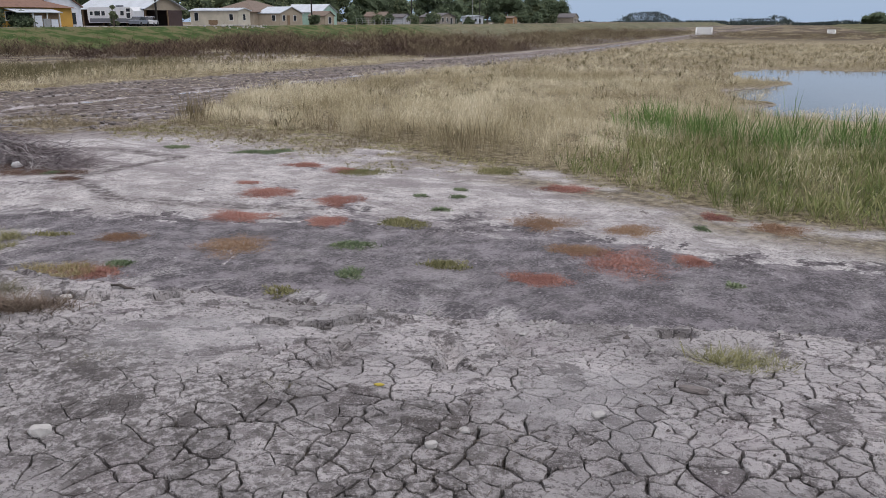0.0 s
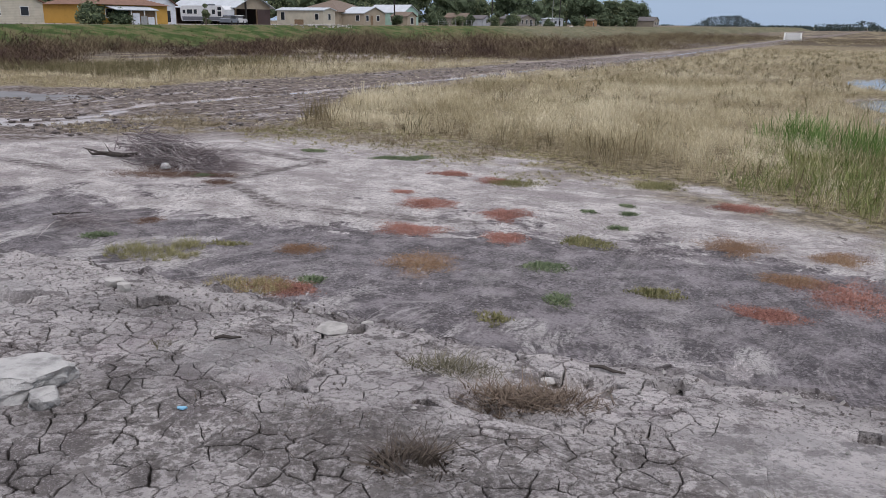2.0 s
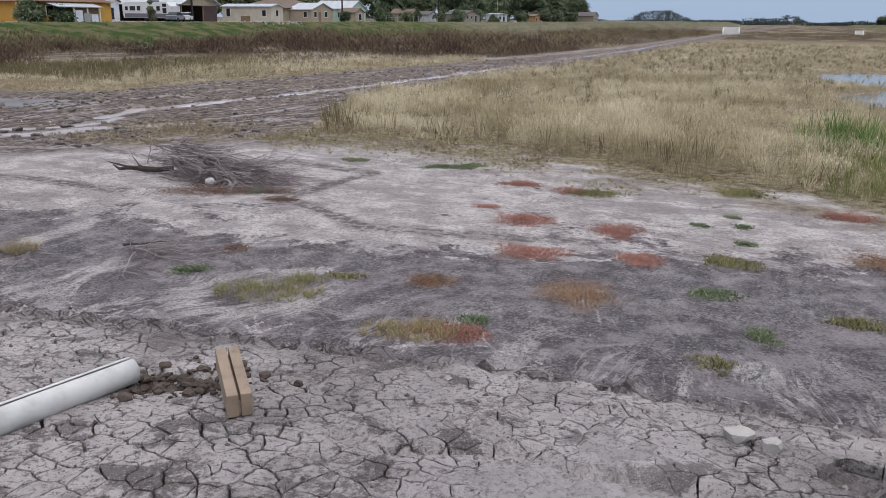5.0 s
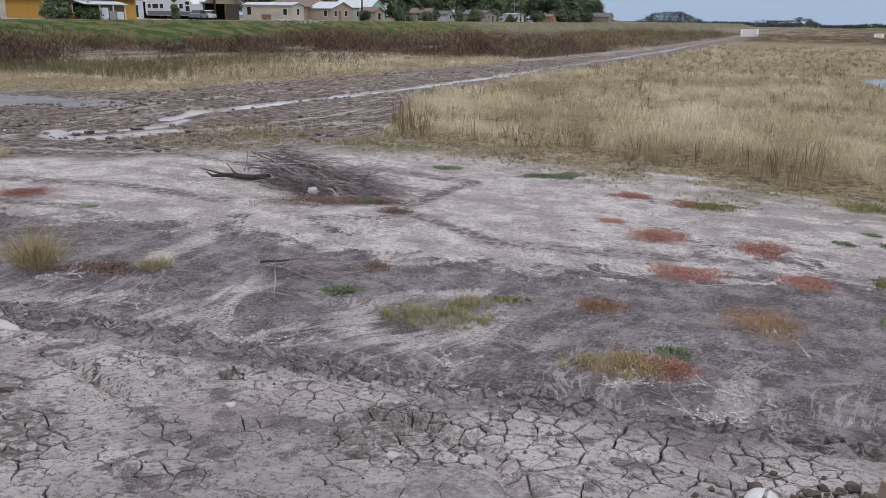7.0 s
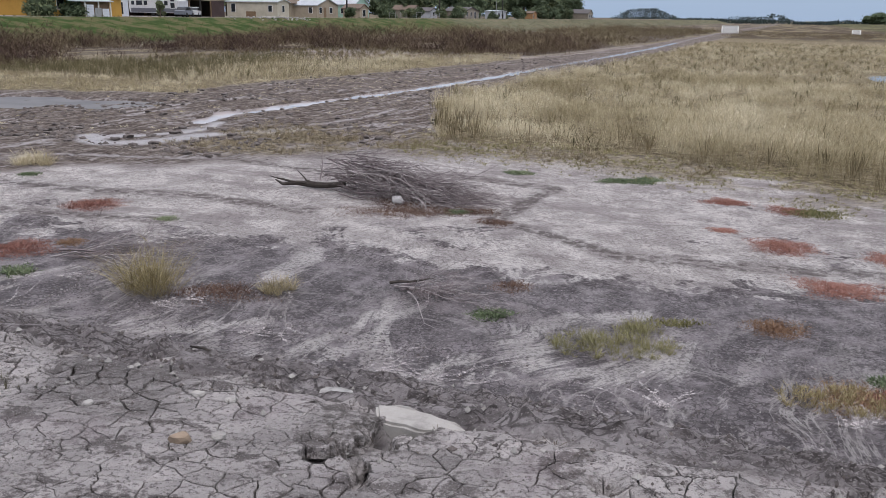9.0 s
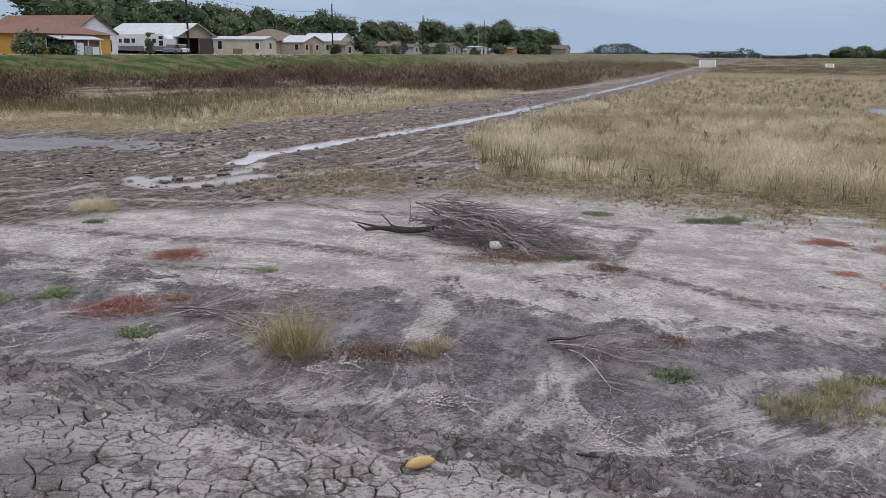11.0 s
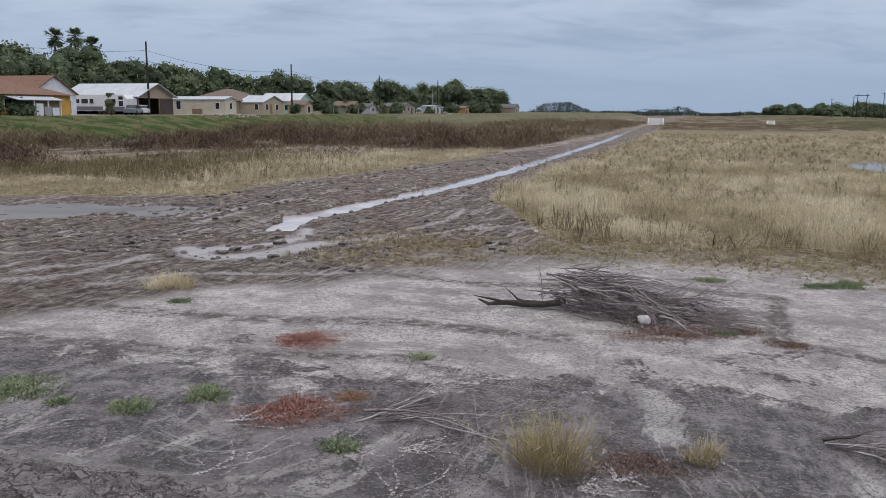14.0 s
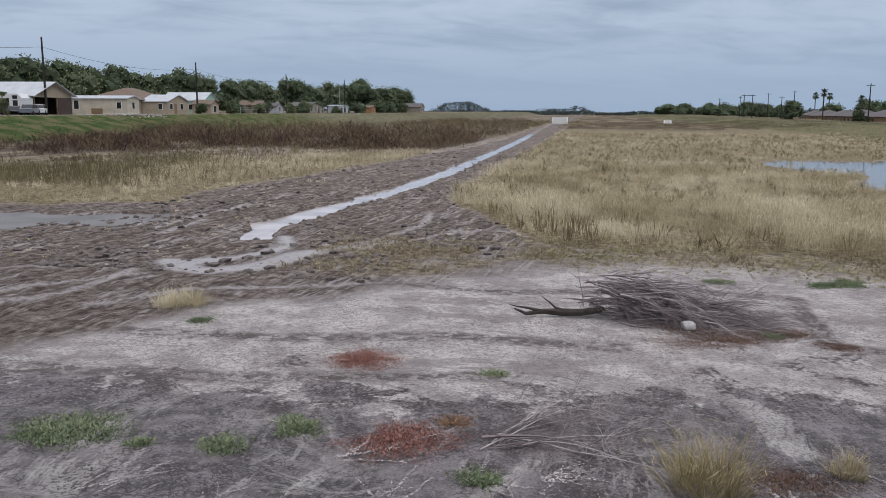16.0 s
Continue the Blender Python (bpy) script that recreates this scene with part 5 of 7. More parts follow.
# ---- low plants on the mud ----
def plant_patch(name, x, y, wide, deep, mat, h, density, label, category, group, seed, lean=0.9, w=0.022, grow_by=1.5):
    """A ragged cushion of small upright shoots, thinning out at its rim."""
    r = np.random.default_rng(seed)
    wide, deep = wide * grow_by, deep * grow_by
    n = int(max(120, min(9500, density * wide * deep)))
    a, q = r.uniform(0, math.tau, n), r.uniform(0, 1, n) ** 0.52
    reach = (0.78 + 0.55 * fbm(np.cos(a) * 1.6 + seed, np.sin(a) * 1.6, 3, seed)) * r.uniform(0.7, 1.2, n)
    px, py = x + q * reach * np.cos(a) * wide / 2, y + q * reach * np.sin(a) * deep / 2
    keep = fbm(px * 5, py * 5, 3, seed + 1) > -0.95 + 1.0 * q * q
    px, py, q = px[keep], py[keep], q[keep]
    z = height(px, py)
    hh = h * r.uniform(0.45, 1.25, len(px)) * (1.15 - 0.5 * q)
    xyz = np.stack([px, py, z], -1)
    me = blade_mesh(name, xyz, hh, w * r.uniform(0.6, 1.4, len(px)), lean * r.uniform(0.1, 1.2, len(px)), mat, seed=seed, simple=h < 0.075)
    me.transform(Matrix.Translation((-x, -y, -at(x, y))))
    ob = new(name, me)
    ob.location = (x, y, at(x, y))
    return tagged(ob, label, category, group)


RED = [(-3.9, 17.9, 1.15, 1.2), (-2.28, 17.1, 0.9, 1.2), (-4.0, 15.55, 1.15, 1.0), (-2.23, 15.2, 0.72, 0.85), (-3.66, 21.43, 0.9, 0.7),
       (2.9, 12.7, 1.5, 1.8), (1.42, 11.73, 0.9, 0.7), (4.11, 12.87, 0.55, 0.7), (2.86, 18.75, 1.1, 0.9), (5.51, 16.06, 0.6, 0.7), (-2.45, 20.81, 0.8, 0.8),
       (-16.75, 19.68, 0.92, 1.0), (-16.72, 16.52, 1.3, 1.1), (-4.6, 18.9, 0.5, 0.4), (-5.2, 11.75, 0.7, 0.6)]
for i, (x, y, a, b) in enumerate(RED):
    plant_patch("red_plant_patch", x, y, a, b, M_RED, 0.044, 5200, "low rust-red succulent cushion on salty mud", "ground plant", "red plant patches", 200 + i, 1.7, 0.033, 1.5)
RUST = [(-3.55, 13.35, 1.1, 1.2), (1.93, 15.35, 1.3, 1.4), (6.42, 15.18, 0.95, 1.0), (3.52, 14.87, 0.95, 0.9), (-5.67, 13.8, 0.7, 0.6), (2.3, 13.4, 1.0, 0.8), (-5.6, 11.8, 0.9, 0.7), (-16.0, 16.9, 0.5, 0.4)]
for i, (x, y, a, b) in enumerate(RUST):
    plant_patch("orange_plant_patch", x, y, a, b, M_RUST, 0.045, 4000, "low orange-brown drying plants on salty mud", "ground plant", "orange plant patches", 230 + i, 1.7, 0.026, 1.55)
LITTER = [(-10.55, 20.75, 2.2, 1.3), (-9.9, 20.9, 1.2, 1.0), (-10.6, 19.75, 2.6, 1.1), (-8.92, 15.29, 0.6, 0.6), (-13.0, 14.7, 1.4, 0.75), (-8.9, 19.0, 0.8, 0.7), (-9.3, 19.9, 1.3, 0.9), (-10.2, 20.3, 2.2, 1.3)]
for i, (x, y, a, b) in enumerate(LITTER):
    plant_patch("brown_litter_patch", x, y, a, b, M_BROWN, 0.05, 1900, "flat reddish-brown dead leaf litter on mud", "leaf litter", "brown litter patches", 250 + i, 1.6)
GREEN = [(-1.58, 13.5, 0.75, 0.6), (-1.43, 11.9, 0.45, 0.6), (0.35, 17.73, 0.44, 0.45), (-0.49, 17.79, 0.32, 0.4), (-0.07, 16.45, 0.41, 0.4), (0.41, 18.56, 0.33, 0.4),
         (-4.87, 23.75, 0.85, 0.8), (4.92, 15.09, 0.34, 0.4), (4.34, 11.52, 0.27, 0.3), (-5.05, 12.2, 0.45, 0.4), (-16.1, 15.32, 0.6, 0.55), (-9.31, 14.07, 0.6, 0.42),
         (-20.46, 17.42, 1.3, 1.0), (-17.86, 17.13, 0.7, 0.75), (-18.72, 16.7, 0.6, 0.65), (-14.97, 18.65, 0.42, 0.38), (-9.59, 19.79, 0.5, 0.45), (-5.47, 23.6, 1.4, 0.8),
         (-7.89, 24.23, 0.8, 0.6), (-19.26, 22.4, 0.42, 0.4), (-19.6, 16.9, 0.4, 0.3)]
for i, (x, y, a, b) in enumerate(GREEN):
    plant_patch("green_weed_patch", x, y, a, b, M_WEED, 0.06, 2400, "small green weed cushion on bare mud", "weed", "green weed patches", 270 + i, 1.7, 0.034, 1.35)
OLIVE = [(0.05, 12.47, 0.8, 0.55), (-2.09, 20.63, 1.0, 0.9), (-0.8, 15.18, 0.95, 0.8), (1.43, 21.0, 1.05, 1.0), (-2.3, 10.97, 0.42, 0.5), (-6.9, 13.9, 0.6, 0.3)]
for i, (x, y, a, b) in enumerate(OLIVE):
    plant_patch("olive_grass_patch", x, y, a, b, M_OLIVE_MAT, 0.08, 900, "thin olive grass patch on salty mud", "grass patch", "olive grass patches", 300 + i, 0.7)
CLUMPS = [("olive_grass_clump", -7.95, 13.05, 1.6, 0.85, M_OLIVE_MAT, 0.20, "yellow-green grass clump ringed by salt"), ("yellow_grass_clump", -5.85, 11.75, 1.25, 0.75, M_GOLD, 0.18, "yellowing grass clump beside orange plants"),
          ("yellow_grass_clump", -13.95, 14.67, 0.72, 0.7, M_GOLD, 0.70, "tall straw-yellow grass clump on dark mud"), ("yellow_grass_clump", -19.69, 23.5, 0.95, 0.7, M_STRAW, 0.40, "dry straw tuft beside the muddy track"),
          ("olive_grass_clump", -7.5, 13.6, 0.6, 0.4, M_OLIVE_MAT, 0.2, "thin olive grass behind the ringed clump"), ("yellow_grass_clump", -12.2, 14.75, 0.45, 0.4, M_STRAW, 0.3, "small thin straw tuft")]
for i, (nm, x, y, a, b, mt, h, lab) in enumerate(CLUMPS):
    r = np.random.default_rng(320 + i)
    k = int(66 * a * b) + 16
    ang, q = r.uniform(0, math.tau, k), np.sqrt(r.uniform(0, 1, k))
    fx, fy = x + q * np.cos(ang) * a * 0.5, y + q * np.sin(ang) * b * 0.5
    me = tuft_mesh(nm, np.stack([fx, fy, height(fx, fy)], -1), h * r.uniform(0.35, 1.3, k) * (1.15 - 0.5 * q), 1.0, 28, 0.0075, mt, 320 + i, 0.55, 0.2)
    me.transform(Matrix.Translation((-x, -y, -at(x, y))))
    ob = new(nm, me)
    ob.location = (x, y, at(x, y))
    tagged(ob, lab, "grass clump", "grass clumps")
TUFTS = [(-2.45, 3.17, 0.26, 0.18, M_DARK_WEED, 0.15, "dark brown dead weed bush on the cracked bank"), (-2.12, 3.72, 0.42, 0.25, M_TWIGGY, 0.15, "dry tan weed tuft on the cracked bank"), (-2.40, 4.09, 0.42, 0.28, M_GREY_WEED, 0.12, "grey-green weed tuft on the cracked bank"), (-3.67, 4.07, 0.22, 0.16, M_GREY_WEED, 0.06, "small dry weed on the cracked bank"),
         (1.20, 3.14, 0.40, 0.26, M_OLIVE_MAT, 0.13, "flat olive weed mat on the bank's edge"), (-1.97, 3.76, 0.34, 0.26, M_TWIGGY, 0.14, "dry tan weed tuft on the bank's edge"), (-12.0, 7.3, 0.36, 0.28, M_GREY_WEED, 0.06, "thin grey weeds on cracked mud"),
         (-0.62, 2.75, 0.3, 0.22, M_GREY_WEED, 0.05, "thin grey weeds on cracked mud"), (-1.35, 3.0, 0.28, 0.2, M_GREY_WEED, 0.06, "thin grey weeds on cracked mud"), (-12.7, 7.9, 0.4, 0.15, M_BROWN, 0.04, "dark red weed debris on the bank")]
for i, (x, y, a, b, mt, h, lab) in enumerate(TUFTS):
    plant_patch("weed_tuft", x, y, a, b, mt, h * 0.5, 7000, lab, "weed", "bank weeds", 340 + i, 2.4, 0.006, 1.3)


def debris_weeds(s, d):
    return patches(*world_xy(s, d), DEBRIS, 62) * 0.9 + 0.02


grow("dead_weed_bits", debris_weeds, (-3, 18, 1.7, 3.3), 60000, 0.030, 0.0035, 2.6, M_DARK_WEED, "thin dead weeds and dark litter strewn on the cracked bank", "dead weeds", 131, 1.2, True, per=6)


# ---- dead wood ----
def at_floor(x):
    return min(-2.05, max(-2.72, -2.28 - 0.0155 * (x + 6)))


def limb(bm, p, way, length, radius, depth, r, droop=0.0, sides=4):
    """A crooked branch and its side twigs."""
    pts, radii = [Vector(p)], [radius]
    n = 5
    way = Vector(way).normalized()
    for k in range(n):
        way = (way + Vector((r.gauss(0, 0.16), r.gauss(0, 0.16), r.gauss(0, 0.10) - droop))).normalized()
        nxt = pts[-1] + way * length / n
        floor = at_floor(nxt.x) + 0.02
        if nxt.z < floor:
            nxt.z = floor
            way.z = abs(way.z) * 0.3
        pts.append(nxt)
        radii.append(max(0.0022, radius * (1 - 0.8 * (k + 1) / n)))
        if depth > 0 and r.random() < 0.75:
            turn = Vector((r.gauss(0, 0.55), r.gauss(0, 0.55), r.gauss(0.05, 0.35)))
            limb(bm, nxt, way + turn, length * r.uniform(0.35, 0.65), radii[-1] * 0.75, depth - 1, r, droop, 3)
    tube(bm, pts, radii, sides, False)


def moved(ob, x, y, z):
    """Sets a part's mesh back to its thing's base."""
    ob.data.transform(Matrix.Translation((-x, -y, -z)))


def build_brush_pile():
    x, y = -11.6, 21.2
    z = at(x, y)
    pile = thing("brush_pile", Matrix.Translation((x, y, z)), "heap of grey leafless branches on a dark log", "brush pile")
    r = random.Random(11)
    bm = bmesh.new()
    line = [(-13.6, 21.94, 0.14), (-13.42, 21.8, 0.07), (-13.1, 21.76, 0.10), (-12.75, 21.66, 0.085), (-12.4, 21.58, 0.10), (-12.0, 21.5, 0.16)]
    tube(bm, [(a, b, at(a, b) + c) for a, b, c in line], [0.015, 0.035, 0.05, 0.07, 0.065, 0.05], 8)
    for a, b, way in ((-13.2, 21.75, (-0.9, 0.2, 0.22)), (-12.9, 21.65, (-0.6, -0.5, 0.15)), (-12.7, 21.6, (-0.5, 0.4, 0.3))):
        limb(bm, (a, b, at(a, b) + 0.12), way, 0.55, 0.03, 0, r)
    moved(part("log", bm, M_LOG, pile, "dark rotten log"), x, y, z)
    for k in range(300):
        bm = bmesh.new()
        q = r.random() ** 0.8
        a = -12.5 + 2.5 * q
        b = 21.55 + r.gauss(0, 0.27) - 0.26 * (a + 12.3)
        dome = (0.34 + 0.66 * math.sin(math.pi * min(1, 0.22 + q) ** 0.8)) * max(0.15, 1 - 1.3 * abs(b - 21.55 + 0.26 * (a + 12.3)))
        way = (1.0, r.gauss(-0.25, 0.5), r.gauss(-0.02, 0.20))
        limb(bm, (a, b, at_floor(a) + 0.03 + dome * r.random() ** 0.6), way, r.uniform(0.6, 1.5), r.uniform(0.014, 0.024) if k % 5 == 0 else r.uniform(0.007, 0.015), 1 if k % 2 else 2, r, 0.09)
        moved(part("branch", bm, M_PALE_TWIG if k % 5 < 1 else M_TWIG, pile, "grey weathered branch"), x, y, z)
    for k in range(16):
        bm = bmesh.new()
        way = (r.gauss(0.2, 0.8), r.gauss(0.3, 0.6), r.uniform(0.1, 0.45))
        limb(bm, (-11.9 + r.gauss(0, 0.3), 21.5 + r.gauss(0, 0.2), at(-12, 21.5) + 0.3), way, r.uniform(0.5, 0.9), 0.015, 1, r, 0.05)
        moved(part("branch", bm, M_TWIG, pile, "grey weathered branch"), x, y, z)
    bx, by = -10.82, 20.5
    bm = bmesh.new()
    lump(bm, (0, 0, 0.07), (0.15, 0.12, 0.10), 5, 3, 0.35)
    ob = part("plastic_bag", bm, M_BAG, None, "", True)
    ob.location = (bx, by, at(bx, by))
    tagged(ob, "crumpled whitish plastic bag beside the brush heap", "plastic bag")


def build_branch(x, y, ex, ey, n, seed, label, size=1.0):
    z = at(x, y)
    ob = thing("dead_branch", Matrix.Translation((x, y, z)), label, "dead branch", "dead branches")
    r = random.Random(seed)
    for k in range(n):
        bm = bmesh.new()
        way = Vector((ex - x, ey - y, 0)).normalized() + Vector((r.gauss(0, 0.5), r.gauss(0, 0.5), r.uniform(0.05, 0.35)))
        bold = k % 4 == 0
        limb(bm, (x + r.gauss(0, 0.12), y + r.gauss(0, 0.12), z + 0.03), way, size * r.uniform(1.2, 2.2) if bold else size * r.uniform(0.6, 1.6), r.uniform(0.009, 0.014) if bold else r.uniform(0.005, 0.008), 2, r, 0.08)
        moved(part("twig", bm, M_PALE_TWIG if bold else M_TWIG, ob, "bleached grey twig"), x, y, z)
    bm = bmesh.new()
    limb(bm, (x - 0.2, y, z + 0.10), (ex - x, ey - y, 0.1), 1.0 * size, 0.022, 0, r)
    moved(part("stem", bm, M_LOG if seed == 22 else M_TWIG, ob, "thick broken stem"), x, y, z)


build_brush_pile()
build_branch(-15.65, 16.2, -13.9, 16.5, 24, 21, "pale leafless branch lying on dark mud", 1.1)
build_branch(-10.5, 15.05, -9.2, 14.4, 20, 22, "dark broken branch with thin grey twigs on mud", 0.75)


# ---- things on the bank ----
def solid(name, x, y, bm, mat, label, category, group="", sink=0.0, rz=0.0, tilt=0.0, smooth=False):
    ob = part(name, bm, mat, None, "", smooth)
    ob.matrix_basis = pose(x, y, at(x, y) - sink, tilt, 0, rz)
    return tagged(ob, label, category, group)


def stone(name, x, y, size, seed, label, mat=None, detail=2, rz=0.0, group="loose stones", category="stone"):
    bm = lump(bmesh.new(), (0, 0, size[2] * 0.55), size, seed, detail, 0.28, 0.6)
    return solid(name, x, y, bm, mat or M_STONE, label, category, group, 0.15 * size[2], rz)


stone("concrete_chunk", -3.98, 3.54, (0.20, 0.165, 0.085), 33, "large rough broken concrete chunk on cracked mud", M_CONCRETE, 4, 12, "broken concrete", "concrete chunk")
stone("concrete_chunk", -3.83, 3.42, (0.075, 0.06, 0.05), 32, "small broken concrete chunk beside the large one", M_CONCRETE, 3, 40, "broken concrete", "concrete chunk")
stone("flat_stone", -3.96, 3.44, (0.05, 0.03, 0.016), 33, "small flat pale stone on cracked mud")
stone("flat_stone", -3.0, 4.47, (0.085, 0.075, 0.035), 34, "flat pale stone at the bank's edge")
stone("pale_stone", -4.34, 4.98, (0.065, 0.05, 0.04), 35, "pale stone lying at the bank's edge")
stone("pale_stone", -4.25, 4.91, (0.04, 0.035, 0.045), 36, "small upright white stone at the bank's edge")
for k, (x, y, q) in enumerate([(-1.98, 4.05, 0.035), (-1.90, 4.02, 0.045), (-1.84, 4.07, 0.03), (-1.80, 4.01, 0.025), (-1.93, 3.96, 0.04)]):
    stone("pale_stone", x, y, (q, q * 0.8, q * 0.7), 40 + k, "pale stones heaped at the mouth of a washout")


def build_shard():
    """Flat three-cornered piece of concrete lying on the mud."""
    bm = bmesh.new()
    outline = [(-0.125, -0.07), (-0.015, -0.08), (0.13, 0.04), (0.08, 0.07), (-0.04, 0.08), (-0.08, 0.04)]
    low = [bm.verts.new((x, y, -0.01)) for x, y in outline]
    top = [bm.verts.new((x * 0.96, y * 0.95, 0.028 + 0.02 * x)) for x, y in outline]
    bm.faces.new(low[::-1]), bm.faces.new(top)
    for i in range(len(low)):
        j = (i + 1) % len(low)
        bm.faces.new((low[i], low[j], top[j], top[i]))
    bmesh.ops.bevel(bm, geom=bm.edges[:], offset=0.006, segments=2, affect="EDGES")
    solid("concrete_shard", -5.51, 4.20, bm, M_CONCRETE, "flat three-cornered concrete shard on cracked mud", "concrete shard", "broken concrete", 0.0, 24)


build_shard()
stone("tan_stone", -11.03, 6.78, (0.045, 0.03, 0.03), 81, "small tan stone on cracked mud", M_LUMBER, 2, 20)
for k, (x, y, q) in enumerate([(-10.90, 6.83, 0.026), (-11.09, 7.23, 0.026), (-10.94, 7.18, 0.024), (-12.17, 7.43, 0.02), (-2.86, 4.67, 0.03), (-1.31, 2.40, 0.034), (-0.04, 2.31, 0.020), (0.53, 2.52, 0.022), (0.07, 2.40, 0.018), (-9.05, 6.42, 0.022), (-9.3, 6.1, 0.018), (-8.9, 5.85, 0.016), (-11.5, 7.1, 0.02), (-7.9, 5.7, 0.024), (-8.6, 6.1, 0.02)]):
    stone("grey_stone", x, y, (q * 1.2, q, q * 0.75), 84 + k, "small pale grey stone on cracked mud")


stone("dark_clod", -9.58, 6.13, (0.075, 0.035, 0.032), 97, "dark charred clod lying on cracked mud", M_DARKCLOD, 3, -8, "loose stones", "clod")
stone("dark_clod", 0.93, 2.76, (0.06, 0.022, 0.02), 98, "flat dark clod at the lip of a rill", M_DARKCLOD, 3, -20, "loose stones", "clod")


def build_slab():
    """Poured concrete lip, half buried in the bank."""
    bm = bmesh.new()
    outline = [(0.0, 0.05), (0.06, -0.07), (0.25, -0.085), (0.40, -0.05), (0.48, -0.01), (0.37, 0.035), (0.25, 0.07), (0.10, 0.09)]
    base = [bm.verts.new((x, y, -0.05)) for x, y in outline]
    top = [bm.verts.new((x * 0.97 + 0.01, y * 0.95, 0.045 - 0.05 * x)) for x, y in outline]
    bm.faces.new(base[::-1]), bm.faces.new(top)
    for i in range(len(base)):
        j = (i + 1) % len(base)
        bm.faces.new((base[i], base[j], top[j], top[i]))
    bmesh.ops.bevel(bm, geom=bm.edges[:], offset=0.012, segments=2, affect="EDGES")
    bmesh.ops.subdivide_edges(bm, edges=bm.edges[:], cuts=2, use_grid_fill=True)
    for v in bm.verts:
        v.co += Vector((0, 0, 0.012 * noise.noise(v.co * 14)))
    solid("concrete_slab", -10.36, 7.17, bm, M_STONE, "thin pale concrete slab half buried in the bank", "concrete slab", "broken concrete", 0.02, -20)


build_slab()
stone("concrete_slab", -10.56, 7.78, (0.11, 0.06, 0.04), 52, "small pale concrete piece on the bank's slope", M_CONCRETE, 3, -10, "broken concrete", "concrete slab")


def build_pipe():
    """Split white drain pipe lying on the ground."""
    a, b = Vector((-6.70, 5.37, 0)), Vector((-7.24, 4.36, 0))
    a.z, b.z = at(a.x, a.y) + 0.075, at(b.x, b.y) + 0.065
    ob = thing("drain_pipe", Matrix.Translation(a), "split white plastic drain pipe lying on cracked mud", "pipe")
    way = (b - a).normalized()
    side = way.cross(Vector((0, 0, 1))).normalized()
    up0 = side.cross(way)
    ro, ri, n, rings = 0.057, 0.052, 22, 14
    bm = bmesh.new()
    grid_o, grid_i = [], []
    for k in range(rings + 1):
        q = k / rings
        gap = 0.10 + 0.30 * max(0, q - 0.35) + 0.02 * math.sin(9 * q)
        row_o, row_i = [], []
        for j in range(n + 1):
            ang = math.radians(98) + gap + (math.tau - 2 * gap) * j / n
            off = math.cos(ang) * side + math.sin(ang) * up0
            p = (b - a) * q
            row_o.append(bm.verts.new(p + off * ro)), row_i.append(bm.verts.new(p + off * ri))
        grid_o.append(row_o), grid_i.append(row_i)
    for k in range(rings):
        for j in range(n):
            bm.faces.new((grid_o[k][j], grid_o[k][j + 1], grid_o[k + 1][j + 1], grid_o[k + 1][j]))
            bm.faces.new((grid_i[k][j], grid_i[k + 1][j], grid_i[k + 1][j + 1], grid_i[k][j + 1]))
        for j in (0, n):
            bm.faces.new((grid_o[k][j], grid_o[k + 1][j], grid_i[k + 1][j], grid_i[k][j]))
    for j in range(n):
        for k in (0, rings):
            bm.faces.new((grid_o[k][j], grid_o[k][j + 1], grid_i[k][j + 1], grid_i[k][j]))
    bmesh.ops.recalc_face_normals(bm, faces=bm.faces[:])
    part("pipe_wall", bm, M_PVC, ob, "split white plastic wall", True)
    bm = bmesh.new()
    for u, v in ((0.0, 0.0), (0.05, 0.012)):
        box(bm, -0.03 + u, 0.02 + u, -0.11, 0.09, v, v + 0.006)
    shard = part("pipe_shard", bm, M_PVC)
    shard.matrix_basis = pose(-6.94, 4.64, at(-6.94, 4.64) + 0.02, 12, 18, 38)
    tagged(shard, "broken curved shard of white pipe on the mud", "pipe shard")


build_pipe()


def build_timber():
    """Short weathered post stub, checked down its middle, set at a lean."""
    ob = thing("timber_post", Matrix.Translation((-6.16, 5.01, at(-6.16, 5.01))), "short split sawn timber post leaning out of a hole", "wooden post")
    w, L = 0.092, 0.40
    m = Matrix.Translation((0.0, 0.0, 0.050)) @ pose(0, 0, 0, 4, 0, 21)
    bm = bmesh.new()
    for u0, u1 in ((-w / 2, -0.004), (0.005, w / 2)):
        box(bm, u0, u1, 0, L, -w / 2, w / 2, 0.004, m)
    part("post_half", bm, M_LUMBER, ob, "weathered tan sawn wood")
    bm = bmesh.new()
    box(bm, -w / 2 + 0.004, w / 2 - 0.004, 0.01, L - 0.01, -w / 2 + 0.003, 0.012, 0.0, m)
    part("post_core", bm, M_LUMBER, ob)


build_timber()
bm = bmesh.new()
for k in range(330):
    r = random.Random(900 + k)
    x, y = -6.50 + r.gauss(0, 0.15), 5.40 + r.gauss(0, 0.10)
    q = 0.006 + 0.026 * r.random() ** 2.2
    lump(bm, (x, y, at(x, y) + q * 0.3), (q, q * 0.9, q * 0.7), 60 + k, 2 if q > 0.018 else 1, 0.6)
tagged(part("dug_soil", bm, make_plain("damp_soil", (0.085, 0.066, 0.054), 0.95, 0.3, 9.0, bump=0.7, local=False)), "dark crumbly soil dug out of a hole", "soil", kind="stuff")


